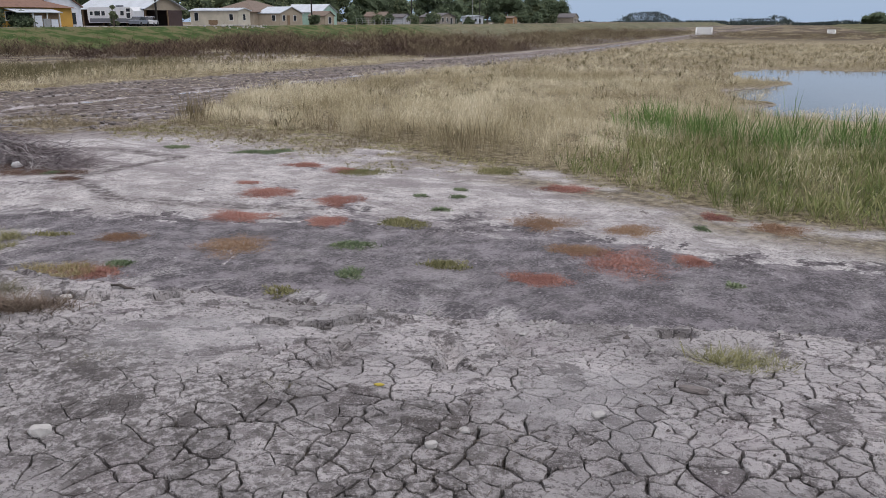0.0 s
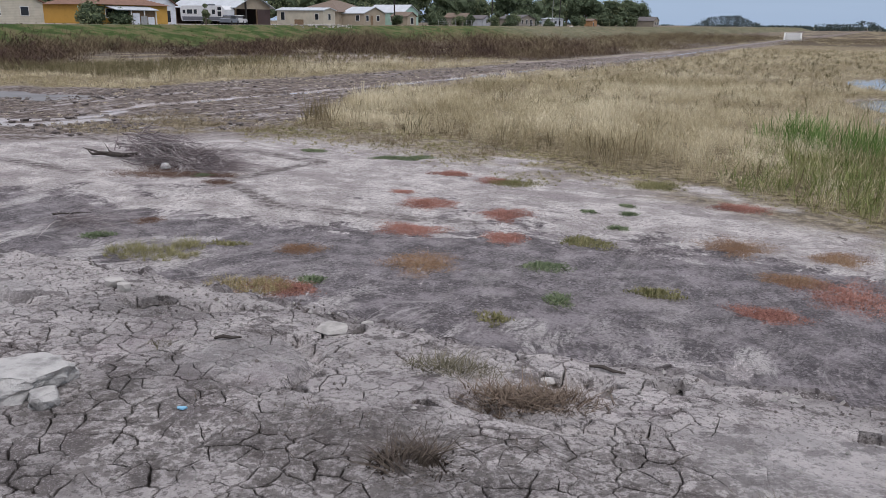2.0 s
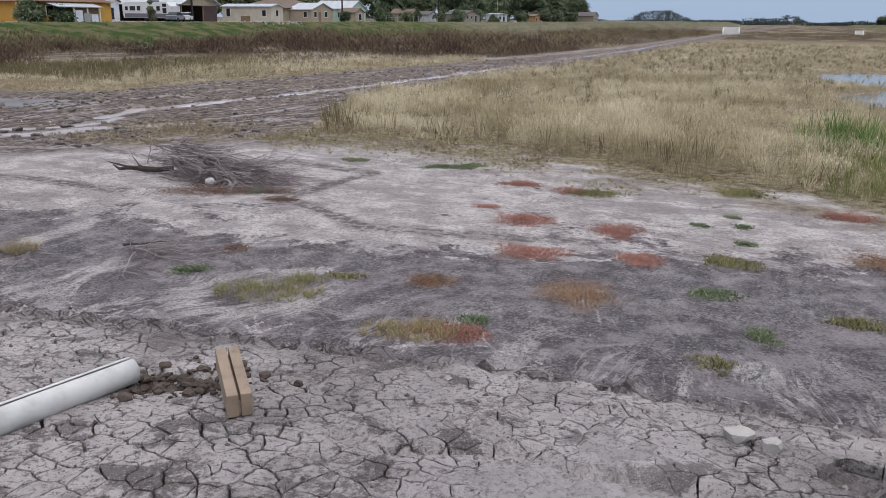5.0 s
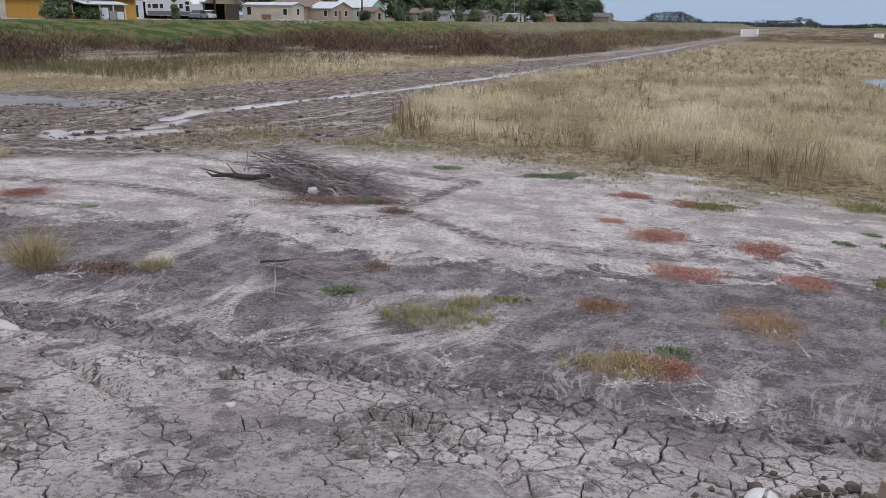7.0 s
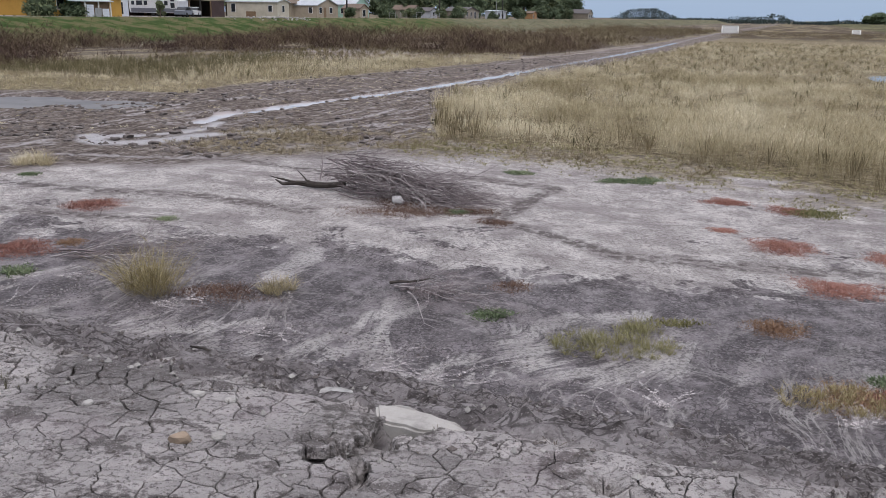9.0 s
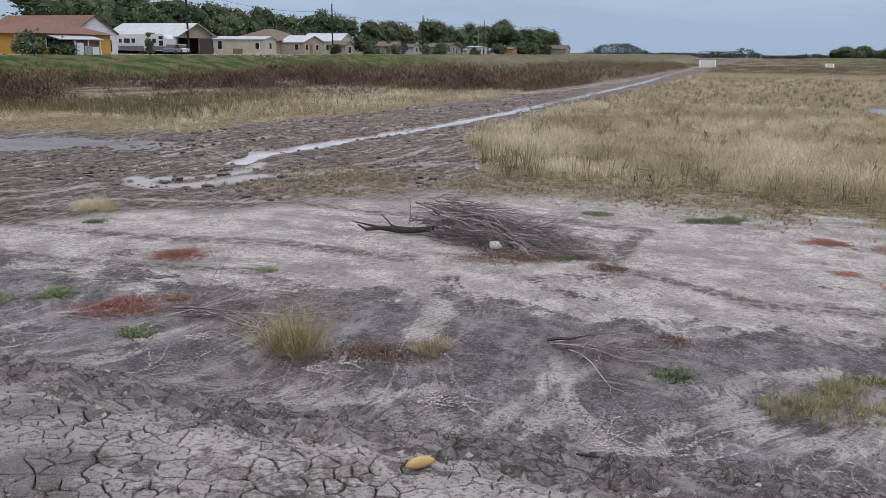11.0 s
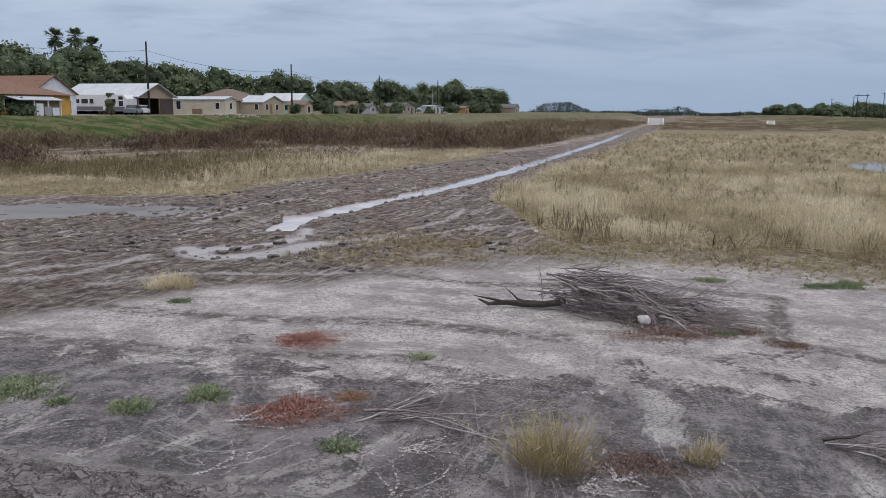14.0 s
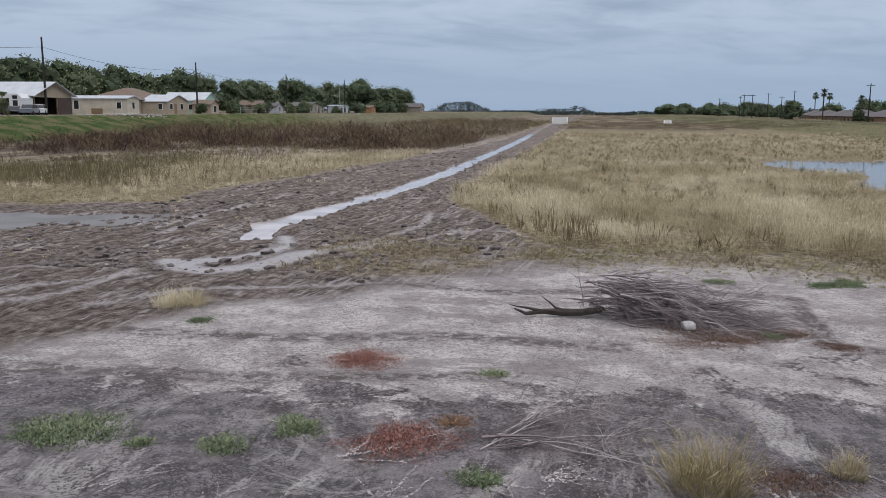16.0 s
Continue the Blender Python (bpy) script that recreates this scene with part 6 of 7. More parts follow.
def build_cob():
    bm = bmesh.new()
    tube(bm, [(-0.060, 0, 0.020), (-0.05, 0, 0.022), (-0.025, 0, 0.025), (0.0, 0, 0.026), (0.03, 0, 0.025), (0.055, 0, 0.021), (0.068, 0, 0.018)], [0.004, 0.013, 0.021, 0.024, 0.021, 0.012, 0.003], 14)
    m = make_plain("yellow_rind", (0.46, 0.31, 0.13), 0.6, 0.1, 20.0, bump=0.3)
    solid("yellow_cob", -12.47, 7.86, bm, m, "yellow oblong cob lying on the bank", "litter", "", 0.0, 25, 0, True)


build_cob()


def build_litter_bits():
    m = make_plain("blue_film", (0.20, 0.42, 0.58), 0.4, 0.1, 20.0)
    bm = bmesh.new()
    lump(bm, (0, 0, 0.008), (0.022, 0.012, 0.007), 71, 2, 0.5)
    solid("blue_wrapper", -3.32, 3.44, bm, m, "crumpled bit of blue plastic film on mud", "litter")
    m = make_plain("dry_yellow_leaf", (0.42, 0.33, 0.06), 0.8, 0.1, 20.0)
    bm = bmesh.new()
    lump(bm, (0, 0, 0.006), (0.022, 0.012, 0.006), 72, 2, 0.4)
    solid("yellow_leaf", -0.24, 2.79, bm, m, "curled dry yellow leaf on cracked mud", "leaf")
    for k, (x, y, q, ang) in enumerate([(-3.42, 4.2, 0.12, 10), (-1.72, 4.15, 0.16, -25), (-9.35, 8.3, 0.22, -20), (-12.05, 9.2, 0.4, 12), (-11.5, 8.8, 0.3, -30), (-7.63, 7.31, 0.30, -10), (-9.15, 7.75, 0.34, -18)]):
        bm = bmesh.new()
        tube(bm, [(-q / 2, 0, 0.012), (-q / 6, 0.01, 0.018), (q / 5, -0.008, 0.016), (q / 2, 0.012, 0.01)], [0.006, 0.009, 0.008, 0.004], 6)
        solid("fallen_stick", x, y, bm, M_LOG if k < 5 else M_PALE_TWIG, "short dark stick lying on the bank" if k < 5 else "pale bleached stick lying on the slope", "stick", "fallen sticks", 0, ang)


build_litter_bits()


def build_gravel():
    """Grit and pebbles strewn over the bank and its slope."""
    r = np.random.default_rng(9)
    bm = bmesh.new()
    bmesh.ops.create_icosphere(bm, subdivisions=1, radius=1.0)
    ico = np.array([v.co[:] for v in bm.verts])
    tri = np.array([[v.index for v in f.verts] for f in bm.faces])
    bm.free()
    full = (ico, tri)
    ico = np.array([(1, 0, 0), (0, 1, 0), (-1, 0, 0), (0, -1, 0), (0.1, 0, 1), (0, 0.1, -1)], float)
    tri = np.array([(0, 1, 4), (1, 2, 4), (2, 3, 4), (3, 0, 4), (1, 0, 5), (2, 1, 5), (3, 2, 5), (0, 3, 5)])
    for name, n, mat, lo, hi, label in (("gravel", 26000, M_STONE, 0.004, 0.019, "pale grit and pebbles on the bank"), ("soil_crumbs", 24000, M_DARKCLOD, 0.004, 0.017, "dark crumbs of dry soil on the bank's slope")):
        s, d = r.uniform(-3.5, 20, n), r.uniform(1.4, 8.0, n)
        c = crest_at(s)
        like = np.where(d < c + 0.3, 0.75, 0.35) if name == "gravel" else np.where(d < c, 0.55, 0.9)
        keep = (r.uniform(size=n) < like) & (r.uniform(size=n) < np.clip(0.55 + 1.1 * fbm(s * 0.9, d * 0.9, 3, 88), 0.05, 1))
        s, d = s[keep], d[keep]
        x, y = world_xy(s, d)
        q = lo + (hi - lo) * r.uniform(0, 1, len(s)) ** 4.0
        q = np.where(d < crest_at(s) - 0.2, 0.55 * q + 0.002, q)
        z = height(x, y) + q * 0.3
        jit = r.uniform(0.6, 1.25, (len(s), len(ico), 1))
        V = ico[None] * jit * (q[:, None] * r.uniform(0.7, 1.3, (len(s), 3)))[:, None] + np.stack([x, y, z], -1)[:, None]
        F = tri[None] + (np.arange(len(s)) * len(ico))[:, None, None]
        tagged(new(name, mesh_np(name, V.reshape(-1, 3), F.reshape(-1, 3), mat)), label, "gravel", kind="stuff")
    ico, tri = full
    n = 8500
    s, d = r.uniform(22, 37, n), 17 + 75 * r.uniform(0, 1, n) ** 1.6
    keep = (r.uniform(size=n) < track_mask(s, d)) & (r.uniform(size=n) < np.clip(0.3 + 1.5 * fbm(s * 0.6, d * 0.4, 3, 89), 0.02, 1)) & ((channel_mask(s, d) < 0.3) | (r.uniform(size=n) < 0.10)) & ((film_mask(s, d) < 0.2) | (r.uniform(size=n) < 0.08))
    s, d = s[keep], d[keep]
    x, y = world_xy(s, d)
    q = 0.022 + 0.11 * r.uniform(0, 1, len(s)) ** 4
    jit = r.uniform(0.55, 1.3, (len(s), len(ico), 1))
    V = ico[None] * jit * (q[:, None] * np.array([1.2, 1.0, 0.7]))[:, None] + np.stack([x, y, height(x, y) + q * 0.2], -1)[:, None]
    F = tri[None] + (np.arange(len(s)) * len(ico))[:, None, None]
    tagged(new("mud_clods", mesh_np("mud_clods", V.reshape(-1, 3), F.reshape(-1, 3), M_DARKCLOD)), "dark churned mud clods along the wheel track", "mud clods", kind="stuff")


build_gravel()

# ---- the street beyond the embankment ----
TURN_DEG = 66.86          # local x runs along d, local y along s


def site(s, d, z=0.65, turn=0.0):
    x, y = world_xy(s, d)
    return pose(x, y, z, 0, 0, TURN_DEG + turn)


M_GLASS = make_plain("dark_window_glass", (0.025, 0.028, 0.032), 0.12, 0.1, 2.0)
M_TRIM = make_plain("white_trim", (0.66, 0.65, 0.62), 0.6, 0.06, 3.0)
M_ROOF_BROWN = make_plain("brown_shingle", (0.17, 0.095, 0.065), 0.9, 0.15, 2.0, bump=0.4)
M_ROOF_TAN = make_plain("tan_shingle", (0.155, 0.115, 0.088), 0.9, 0.15, 2.0, bump=0.4)
M_ROOF_GREY = make_plain("grey_shingle", (0.11, 0.10, 0.098), 0.9, 0.15, 2.0, bump=0.4)
M_ROOF_METAL = make_ribbed("white_metal_roof", (0.43, 0.455, 0.475), 0.3, 1, 0.4, 0.2)
M_WALL_WHITE = make_ribbed("white_siding", (0.62, 0.64, 0.68), 0.2, 2)
M_WALL_CREAM = make_ribbed("cream_siding", (0.50, 0.455, 0.36), 0.2, 2)
M_WALL_TAN = make_plain("tan_stucco", (0.34, 0.285, 0.215), 0.9, 0.08, 1.0)
M_WALL_ORANGE = make_plain("orange_paint", (0.50, 0.285, 0.06), 0.8, 0.08, 1.0)
M_WALL_GREEN = make_ribbed("mint_siding", (0.34, 0.50, 0.42), 0.2, 2)
M_WALL_BROWN = make_ribbed("brown_sheet", (0.065, 0.038, 0.032), 0.25, 0)
M_BOARD = make_plain("old_board", (0.21, 0.14, 0.085), 0.9, 0.2, 4.0)
M_BOARD_ORANGE = make_plain("orange_board", (0.34, 0.19, 0.09), 0.9, 0.15, 2.0)
M_RV = make_plain("trailer_skin", (0.60, 0.60, 0.60), 0.4, 0.05, 2.0)
M_RV_STRIPE = make_plain("grey_stripe", (0.13, 0.135, 0.15), 0.4, 0.05, 2.0)
M_CAR_GREY = make_plain("grey_paint", (0.15, 0.165, 0.19), 0.3, 0.05, 2.0)
M_CAR_WHITE = make_plain("white_paint", (0.62, 0.62, 0.62), 0.3, 0.05, 2.0)
M_TYRE = make_plain("black_rubber", (0.02, 0.02, 0.02), 0.85, 0.1, 5.0)
M_POLE = make_plain("creosoted_pole", (0.032, 0.028, 0.025), 0.9, 0.15, 4.0)
M_METALPOLE = make_plain("galvanised_pole", (0.36, 0.36, 0.35), 0.5, 0.08, 3.0, metal=0.4)


def window(parent, x, z, w, h, wall="front", depth=0.0, name="window"):
    """A framed pane on the front (local -y) or on the side (local -x)."""
    for nm, mat, grow_by, out in (("window_frame", M_TRIM, 0.09, 0.05), ("pane", M_GLASS, 0.0, 0.07)):
        bm = bmesh.new()
        g = grow_by
        if wall == "front":
            box(bm, x - w / 2 - g, x + w / 2 + g, depth - out, depth + 0.03, z - g, z + h + g)
        else:
            box(bm, depth - out, depth + 0.03, x - w / 2 - g, x + w / 2 + g, z - g, z + h + g)
        if nm == "window_frame":
            frame_ob = part(name, bm, mat, parent, "white window frame")
        else:
            part("pane", bm, mat, frame_ob, "dark glass")


def slab_roof(parent, w, length, eave, ridge, mat, over=0.4, thick=0.14, y0=0.0, x0=0.0, label=""):
    """Two pitched planes; the ridge runs along local y."""
    c = x0 + w / 2
    k = (ridge - eave) / (w / 2)
    xo = w / 2 + over
    for sgn in (-1, 1):
        bm = bmesh.new()
        prism(bm, [(c, ridge), (c + sgn * xo, ridge - k * xo), (c + sgn * xo, ridge - k * xo + thick), (c, ridge + thick)], y0 - over, y0 + length + over)
        part("roof_plane", bm, mat, parent, label)


def hip_roof(parent, x0, x1, y0, y1, eave, ridge, mat, over=0.5, label=""):
    bm = bmesh.new()
    x0, x1, y0, y1 = x0 - over, x1 + over, y0 - over, y1 + over
    half = min(x1 - x0, y1 - y0) / 2
    low = [bm.verts.new(p) for p in ((x0, y0, eave), (x1, y0, eave), (x1, y1, eave), (x0, y1, eave))]
    if x1 - x0 > y1 - y0:
        top = [bm.verts.new((x0 + half, (y0 + y1) / 2, ridge)), bm.verts.new((x1 - half, (y0 + y1) / 2, ridge))]
        quads = [(0, 1, 5, 4), (1, 2, 5), (2, 3, 4, 5), (3, 0, 4)]
    else:
        top = [bm.verts.new(((x0 + x1) / 2, y0 + half, ridge)), bm.verts.new(((x0 + x1) / 2, y1 - half, ridge))]
        quads = [(0, 1, 4), (1, 2, 5, 4), (2, 3, 5), (3, 0, 4, 5)]
    vs = low + top
    for q in quads:
        bm.faces.new([vs[i] for i in q])
    bm.faces.new(low[::-1])
    bmesh.ops.recalc_face_normals(bm, faces=bm.faces[:])
    part("roof", bm, mat, parent, label)


def gable_house(name, s, d, w, length, eave, ridge, wall_mat, roof_mat, label, turn=0.0, wins=(), sides=(), z=0.65, group="houses along the embankment", door=None, category="house"):
    ob = thing(name, site(s, d, z, turn), label, category, group)
    bm = bmesh.new()
    prism(bm, [(0, -0.6), (w, -0.6), (w, eave), (w / 2, ridge), (0, eave)], 0, length)
    part("wall", bm, wall_mat, ob)
    slab_roof(ob, w, length, eave, ridge, roof_mat, 0.28)
    for x, zz, a, b in wins:
        window(ob, x, zz, a, b)
    for y, zz, a, b in sides:
        window(ob, y, zz, a, b, "side")
    if door:
        bm = bmesh.new()
        wall, u, a, b, mat = door
        if wall == "front":
            box(bm, u - a / 2, u + a / 2, -0.06, 0.02, 0, b)
        else:
            box(bm, -0.06, 0.02, u - a / 2, u + a / 2, 0, b)
        part("door", bm, mat, ob, "plain door")
    return ob


# orange house with a white gable and an orange garage wing
house = gable_house("house", 101, 88.5, 8.2, 16, 2.9, 5.2, M_WALL_WHITE, M_ROOF_BROWN, "orange and white house with a brown shingle roof", wins=[(6.6, 0.3, 0.9, 1.7)])
bm = bmesh.new()
box(bm, -8.5, 3.4, -3.2, -0.05, -0.6, 2.6)
box(bm, -8.5, -0.05, -0.05, 12, -0.6, 2.6)
part("garage_wall", bm, M_WALL_ORANGE, house, "orange painted wall")
hip_roof(house, -8.5, 3.4, -3.2, 9, 2.6, 4.7, M_ROOF_BROWN, 0.5, "brown shingle roof")
bm = bmesh.new()
box(bm, 0.6, 3.0, -3.27, -3.2, 0, 2.15)
part("garage_door", bm, M_WALL_ORANGE, house, "deep orange garage door")
for u in (-7.2, -5.0):
    window(house, u, 0.9, 1.1, 1.1, depth=-3.2)
gable_house("house", 103, 66, 9, 12, 2.7, 4.4, M_WALL_CREAM, M_ROOF_BROWN, "pale house with a brown roof behind the grass bank", wins=[(2.2, 1.0, 1.1, 1.1), (6.2, 1.0, 1.1, 1.1)], sides=[(3, 1.0, 1.2, 1.1), (8, 1.0, 1.2, 1.1)])

shed = thing("lean_to_shed", site(96.0, 83.2), "patched lean-to shed with a pale sloping roof", "shed")
bm = bmesh.new()
prism(bm, [(0, -0.4), (3.5, -0.4), (3.5, 2.7), (0, 1.9)], 0, 4.6, "x")
part("wall", bm, M_BOARD, shed, "brown board wall")
bm = bmesh.new()
prism(bm, [(-0.5, 1.86), (3.9, 2.86), (3.9, 2.96), (-0.5, 1.96)], -2.6, 5.0, "x")
part("roof", bm, M_ROOF_METAL, shed, "pale sheet roof")
for k, (u, top, mt) in enumerate(((0.2, 1.5, M_WALL_WHITE), (1.5, 1.1, M_METALPOLE), (2.75, 1.0, M_WALL_WHITE))):
    bm = bmesh.new()
    box(bm, u, u + 1.15, -0.5 - 0.05 * k, -0.42 - 0.05 * k, -0.3, top)
    part("panel", bm, mt, shed, "whitish leaning panel")
for u in (0.1, 2.4, 4.5):
    bm = bmesh.new()
    box(bm, u - 0.07, u + 0.07, -0.36, -0.22, -0.4, 2.0)
    part("post", bm, M_TRIM, shed, "pale timber post")


# open barn with a travel trailer under its roof's edge
barn = thing("barn", site(101, 110.2), "open barn with a white metal roof and brown gable", "barn")
bm = bmesh.new()
prism(bm, [(0, 2.6), (9.0, 2.6), (9.0, 3.0), (4.5, 4.9), (0, 3.0)], 0, 0.15)
part("gable", bm, M_WALL_TAN, barn, "tan boarded gable")
bm = bmesh.new()
box(bm, 5.6, 9.0, -0.05, 0.1, -0.5, 2.6)
part("sliding_door", bm, M_WALL_BROWN, barn, "dark brown sheet door")
for nm, q in (("back_wall", (0, 9.0, 13.9, 14.0)), ("side_wall", (8.9, 9.0, 0.1, 13.9))):
    bm = bmesh.new()
    box(bm, *q, -0.5, 3.0)
    part(nm, bm, M_WALL_BROWN, barn, "dark brown sheet wall")
for u in (0.1, 5.5):
    for v in (0.1, 4.7, 9.3, 13.8):
        bm = bmesh.new()
        box(bm, u - 0.09, u + 0.09, v - 0.09, v + 0.09, -0.5, 3.0)
        part("post", bm, M_BOARD, barn)
slab_roof(barn, 9.0, 14.0, 3.0, 4.9, M_ROOF_METAL, 0.7, 0.1, label="white ribbed metal roof")


def build_trailer():
    """A travel trailer, its long side to the basin's near end."""
    ob = thing("travel_trailer", site(101.2, 107.6), "white travel trailer with grey swooshes parked by the barn", "travel trailer")
    bm = bmesh.new()
    prism(bm, [(0.1, 0.55), (9.6, 0.55), (9.8, 1.2), (9.8, 2.7), (9.4, 3.05), (0.5, 3.05), (-0.2, 2.4), (-0.1, 1.0)], 0, 2.4, "x")
    part("body", bm, M_RV, ob)
    for y, a, b, c in ((0.9, 0.8, 0.8, 1.3), (0.9, 0.8, 0.5, 2.3), (2.2, 0.7, 0.7, 1.7), (6.3, 0.7, 0.7, 1.7), (7.6, 1.2, 0.7, 1.7), (8.9, 0.6, 0.6, 1.75)):
        window(ob, y, c, a, b, "side")
    bm = bmesh.new()
    box(bm, -0.03, 0.02, 3.6, 4.3, 0.7, 2.6)
    part("door", bm, M_RV, ob, "white trailer door")
    bm = bmesh.new()
    box(bm, -0.02, 0.02, 0.2, 9.4, 0.62, 1.25)
    part("stripe", bm, M_RV_STRIPE, ob, "grey side stripe")
    bm = bmesh.new()
    box(bm, 0.8, 1.7, 3.4, 4.3, 3.05, 3.35, 0.06)
    part("air_conditioner", bm, M_RV_STRIPE, ob, "dark roof unit")
    for y in (4.1, 5.0):
        for x in (0.12, 2.25):
            bm = bmesh.new()
            tube(bm, [(x - 0.1, y, 0.34), (x + 0.1, y, 0.34)], [0.34, 0.34], 14)
            part("wheel", bm, M_TYRE, ob, "black wheel")


build_trailer()


def build_car(s, d, turn, mat, label, z=0.65, pickup=False):
    ob = thing("car", site(s, d, z, turn), label, "car", "parked cars")
    bm = bmesh.new()
    side = [(-2.2, 0.35), (2.2, 0.35), (2.25, 0.8), (1.4, 0.95), (-1.6, 0.98), (-2.2, 0.9)] if not pickup else [(-2.6, 0.45), (2.6, 0.45), (2.6, 1.05), (-2.6, 1.05)]
    prism(bm, side, -0.85, 0.85)
    part("body", bm, mat, ob)
    bm = bmesh.new()
    cab = [(-1.5, 0.97), (1.2, 0.94), (0.6, 1.42), (-1.0, 1.45)] if not pickup else [(-0.6, 1.05), (1.4, 1.05), (0.9, 1.75), (-0.5, 1.75)]
    prism(bm, cab, -0.72, 0.72)
    part("windows", bm, M_GLASS, ob, "dark glass")
    bm = bmesh.new()
    top = [(-0.98, 1.44), (0.58, 1.41), (0.5, 1.5), (-0.9, 1.52)] if not pickup else [(-0.5, 1.74), (0.9, 1.74), (0.8, 1.84), (-0.45, 1.84)]
    prism(bm, top, -0.7, 0.7)
    part("roof", bm, mat, ob)
    for x in (-1.4, 1.4):
        for y in (-0.8, 0.8):
            bm = bmesh.new()
            tube(bm, [(x, y - 0.1, 0.33), (x, y + 0.1, 0.33)], [0.33, 0.33], 14)
            part("wheel", bm, M_TYRE, ob, "black wheel")


build_car(99.4, 107.0, 20, M_CAR_GREY, "grey car parked before the barn")
build_car(100.4, 110.6, 30, M_CAR_WHITE, "white car parked before the barn")

gable_house("mobile_home", 101, 135.3, 3.9, 11.5, 2.75, 3.2, M_WALL_CREAM, M_ROOF_METAL, "cream mobile home with a pale metal roof", wins=[(1.9, 1.0, 0.7, 1.1)], sides=[(1.6, 1.0, 0.8, 1.1), (10.0, 0.9, 0.9, 1.5)], category="mobile home", door=("side", 6.0, 2.2, 1.0, M_BOARD))
tan_house = gable_house("house", 101, 149.5, 8.6, 5.5, 2.4, 3.7, M_WALL_TAN, M_ROOF_METAL, "tan house with a brown hipped roof and pale front wing", wins=[(1.4, 0.9, 0.9, 1.1), (5.6, 0.9, 1.0, 1.1)], sides=[(1.5, 0.9, 0.8, 1.1)], door=("front", 3.2, 0.9, 2.0, M_BOARD))
bm = bmesh.new()
box(bm, -1.5, 13, 5.5, 17, -0.5, 2.7)
part("rear_wall", bm, M_WALL_TAN, tan_house)
hip_roof(tan_house, -1.5, 13, 5.5, 17, 2.7, 5.2, M_ROOF_TAN, 0.6, "brown shingle roof")
gable_house("storage_shed", 100, 166.0, 4.0, 4.2, 2.0, 2.9, M_WALL_TAN, M_ROOF_TAN, "small tan shed with a brown roof", category="shed", wins=[(2.0, 0.3, 1.2, 1.4)])
gable_house("house", 104, 171.0, 7.0, 10, 2.9, 4.6, M_WALL_GREEN, M_ROOF_METAL, "mint-green house with a white metal roof", wins=[(1.8, 0.9, 1.1, 1.2), (4.8, 0.9, 1.1, 1.2)], sides=[(3, 0.9, 1.0, 1.1)])
M_WALL_DUSK = make_plain("weathered_stucco", (0.27, 0.235, 0.19), 0.9, 0.12, 1.0)
M_WALL_PALE = make_plain("weathered_white_wall", (0.42, 0.43, 0.45), 0.8, 0.12, 1.0)
gable_house("house", 104, 203.0, 4.4, 6, 2.1, 3.2, M_WALL_DUSK, M_ROOF_TAN, "small tan house half hidden by trees", wins=[(2.2, 0.8, 1.0, 1.0)])
gable_house("house", 106, 219.0, 5.0, 7, 1.9, 2.8, M_WALL_PALE, M_ROOF_GREY, "small white house half hidden by trees", wins=[(2.5, 0.7, 1.0, 1.0)])
gable_house("house", 105, 243.0, 13.0, 7, 2.1, 3.3, M_WALL_DUSK, M_ROOF_GREY, "low house with a dark roof among trees", wins=[(2.5, 0.7, 1.2, 1.2), (6.0, 0.7, 1.0, 1.2), (9.5, 0.0, 1.4, 1.9)])
gable_house("mobile_home", 101, 262.0, 9.5, 4, 2.3, 2.6, M_WALL_PALE, M_ROOF_METAL, "white trailer home beside the embankment", category="mobile home", wins=[(2.2, 0.7, 1.8, 1.0), (6.0, 0.3, 1.6, 1.4)])
gable_house("storage_shed", 101, 303.0, 5.6, 4, 2.0, 2.7, M_BOARD_ORANGE, M_ROOF_TAN, "orange-brown shed under trees", category="shed", wins=[(1.6, 0.2, 0.9, 1.2)])
gable_house("house", 101, 394.0, 10.0, 8, 2.6, 4.4, M_WALL_DUSK, M_ROOF_GREY, "far grey-roofed house past the trees", wins=[(3, 0.8, 1.6, 1.2), (7, 0.8, 1.6, 1.2)])


def build_fence(s, d0, d1, step_by, label):
    ob = thing("wire_fence", site(s, d0), label, "fence")
    k = 0.0
    while k <= d1 - d0:
        bm = bmesh.new()
        tube(bm, [(k, 0, -0.4), (k, 0, 1.5)], [0.06, 0.05], 6)
        part("post", bm, M_METALPOLE, ob)
        k += step_by
    for zz in (0.5, 1.0, 1.4):
        bm = bmesh.new()
        box(bm, 0, k - step_by, -0.01, 0.01, zz - 0.015, zz + 0.015)
        part("rail", bm, M_METALPOLE, ob)


build_fence(98.5, 178, 208, 3.0, "pale post-and-rail fence along the embankment")
build_fence(98.5, 226, 244, 3.0, "pale post-and-rail fence along the embankment")
for s, d, w, L in ((-86, 292, 17, 13), (-86, 318, 18, 13), (-88, 345, 18, 13), (-90, 380, 16, 12), (-86, 268, 16, 13), (-95, 420, 16, 12)):
    ob = thing("house", site(s, d, -2.2), "low brick house with a grey hipped roof behind a fence", "house", "houses across the basin")
    bm = bmesh.new()
    box(bm, 0, w, 0, L, -0.5, 2.7)
    part("wall", bm, M_BOARD, ob, "brown brick wall")
    hip_roof(ob, 0, w, 0, L, 2.7, 5.2, M_ROOF_GREY, 0.6, "grey shingle roof")
    for k in (3, 8, 12.5):
        bm = bmesh.new()
        box(bm, k - 0.6, k + 0.6, L, L + 0.06, 0.9, 2.1)
        part("window", bm, M_GLASS, ob, "dark window")
        window(ob, L * 0.3 + 0.3 * k, 0.9, 1.2, 1.2, "side")


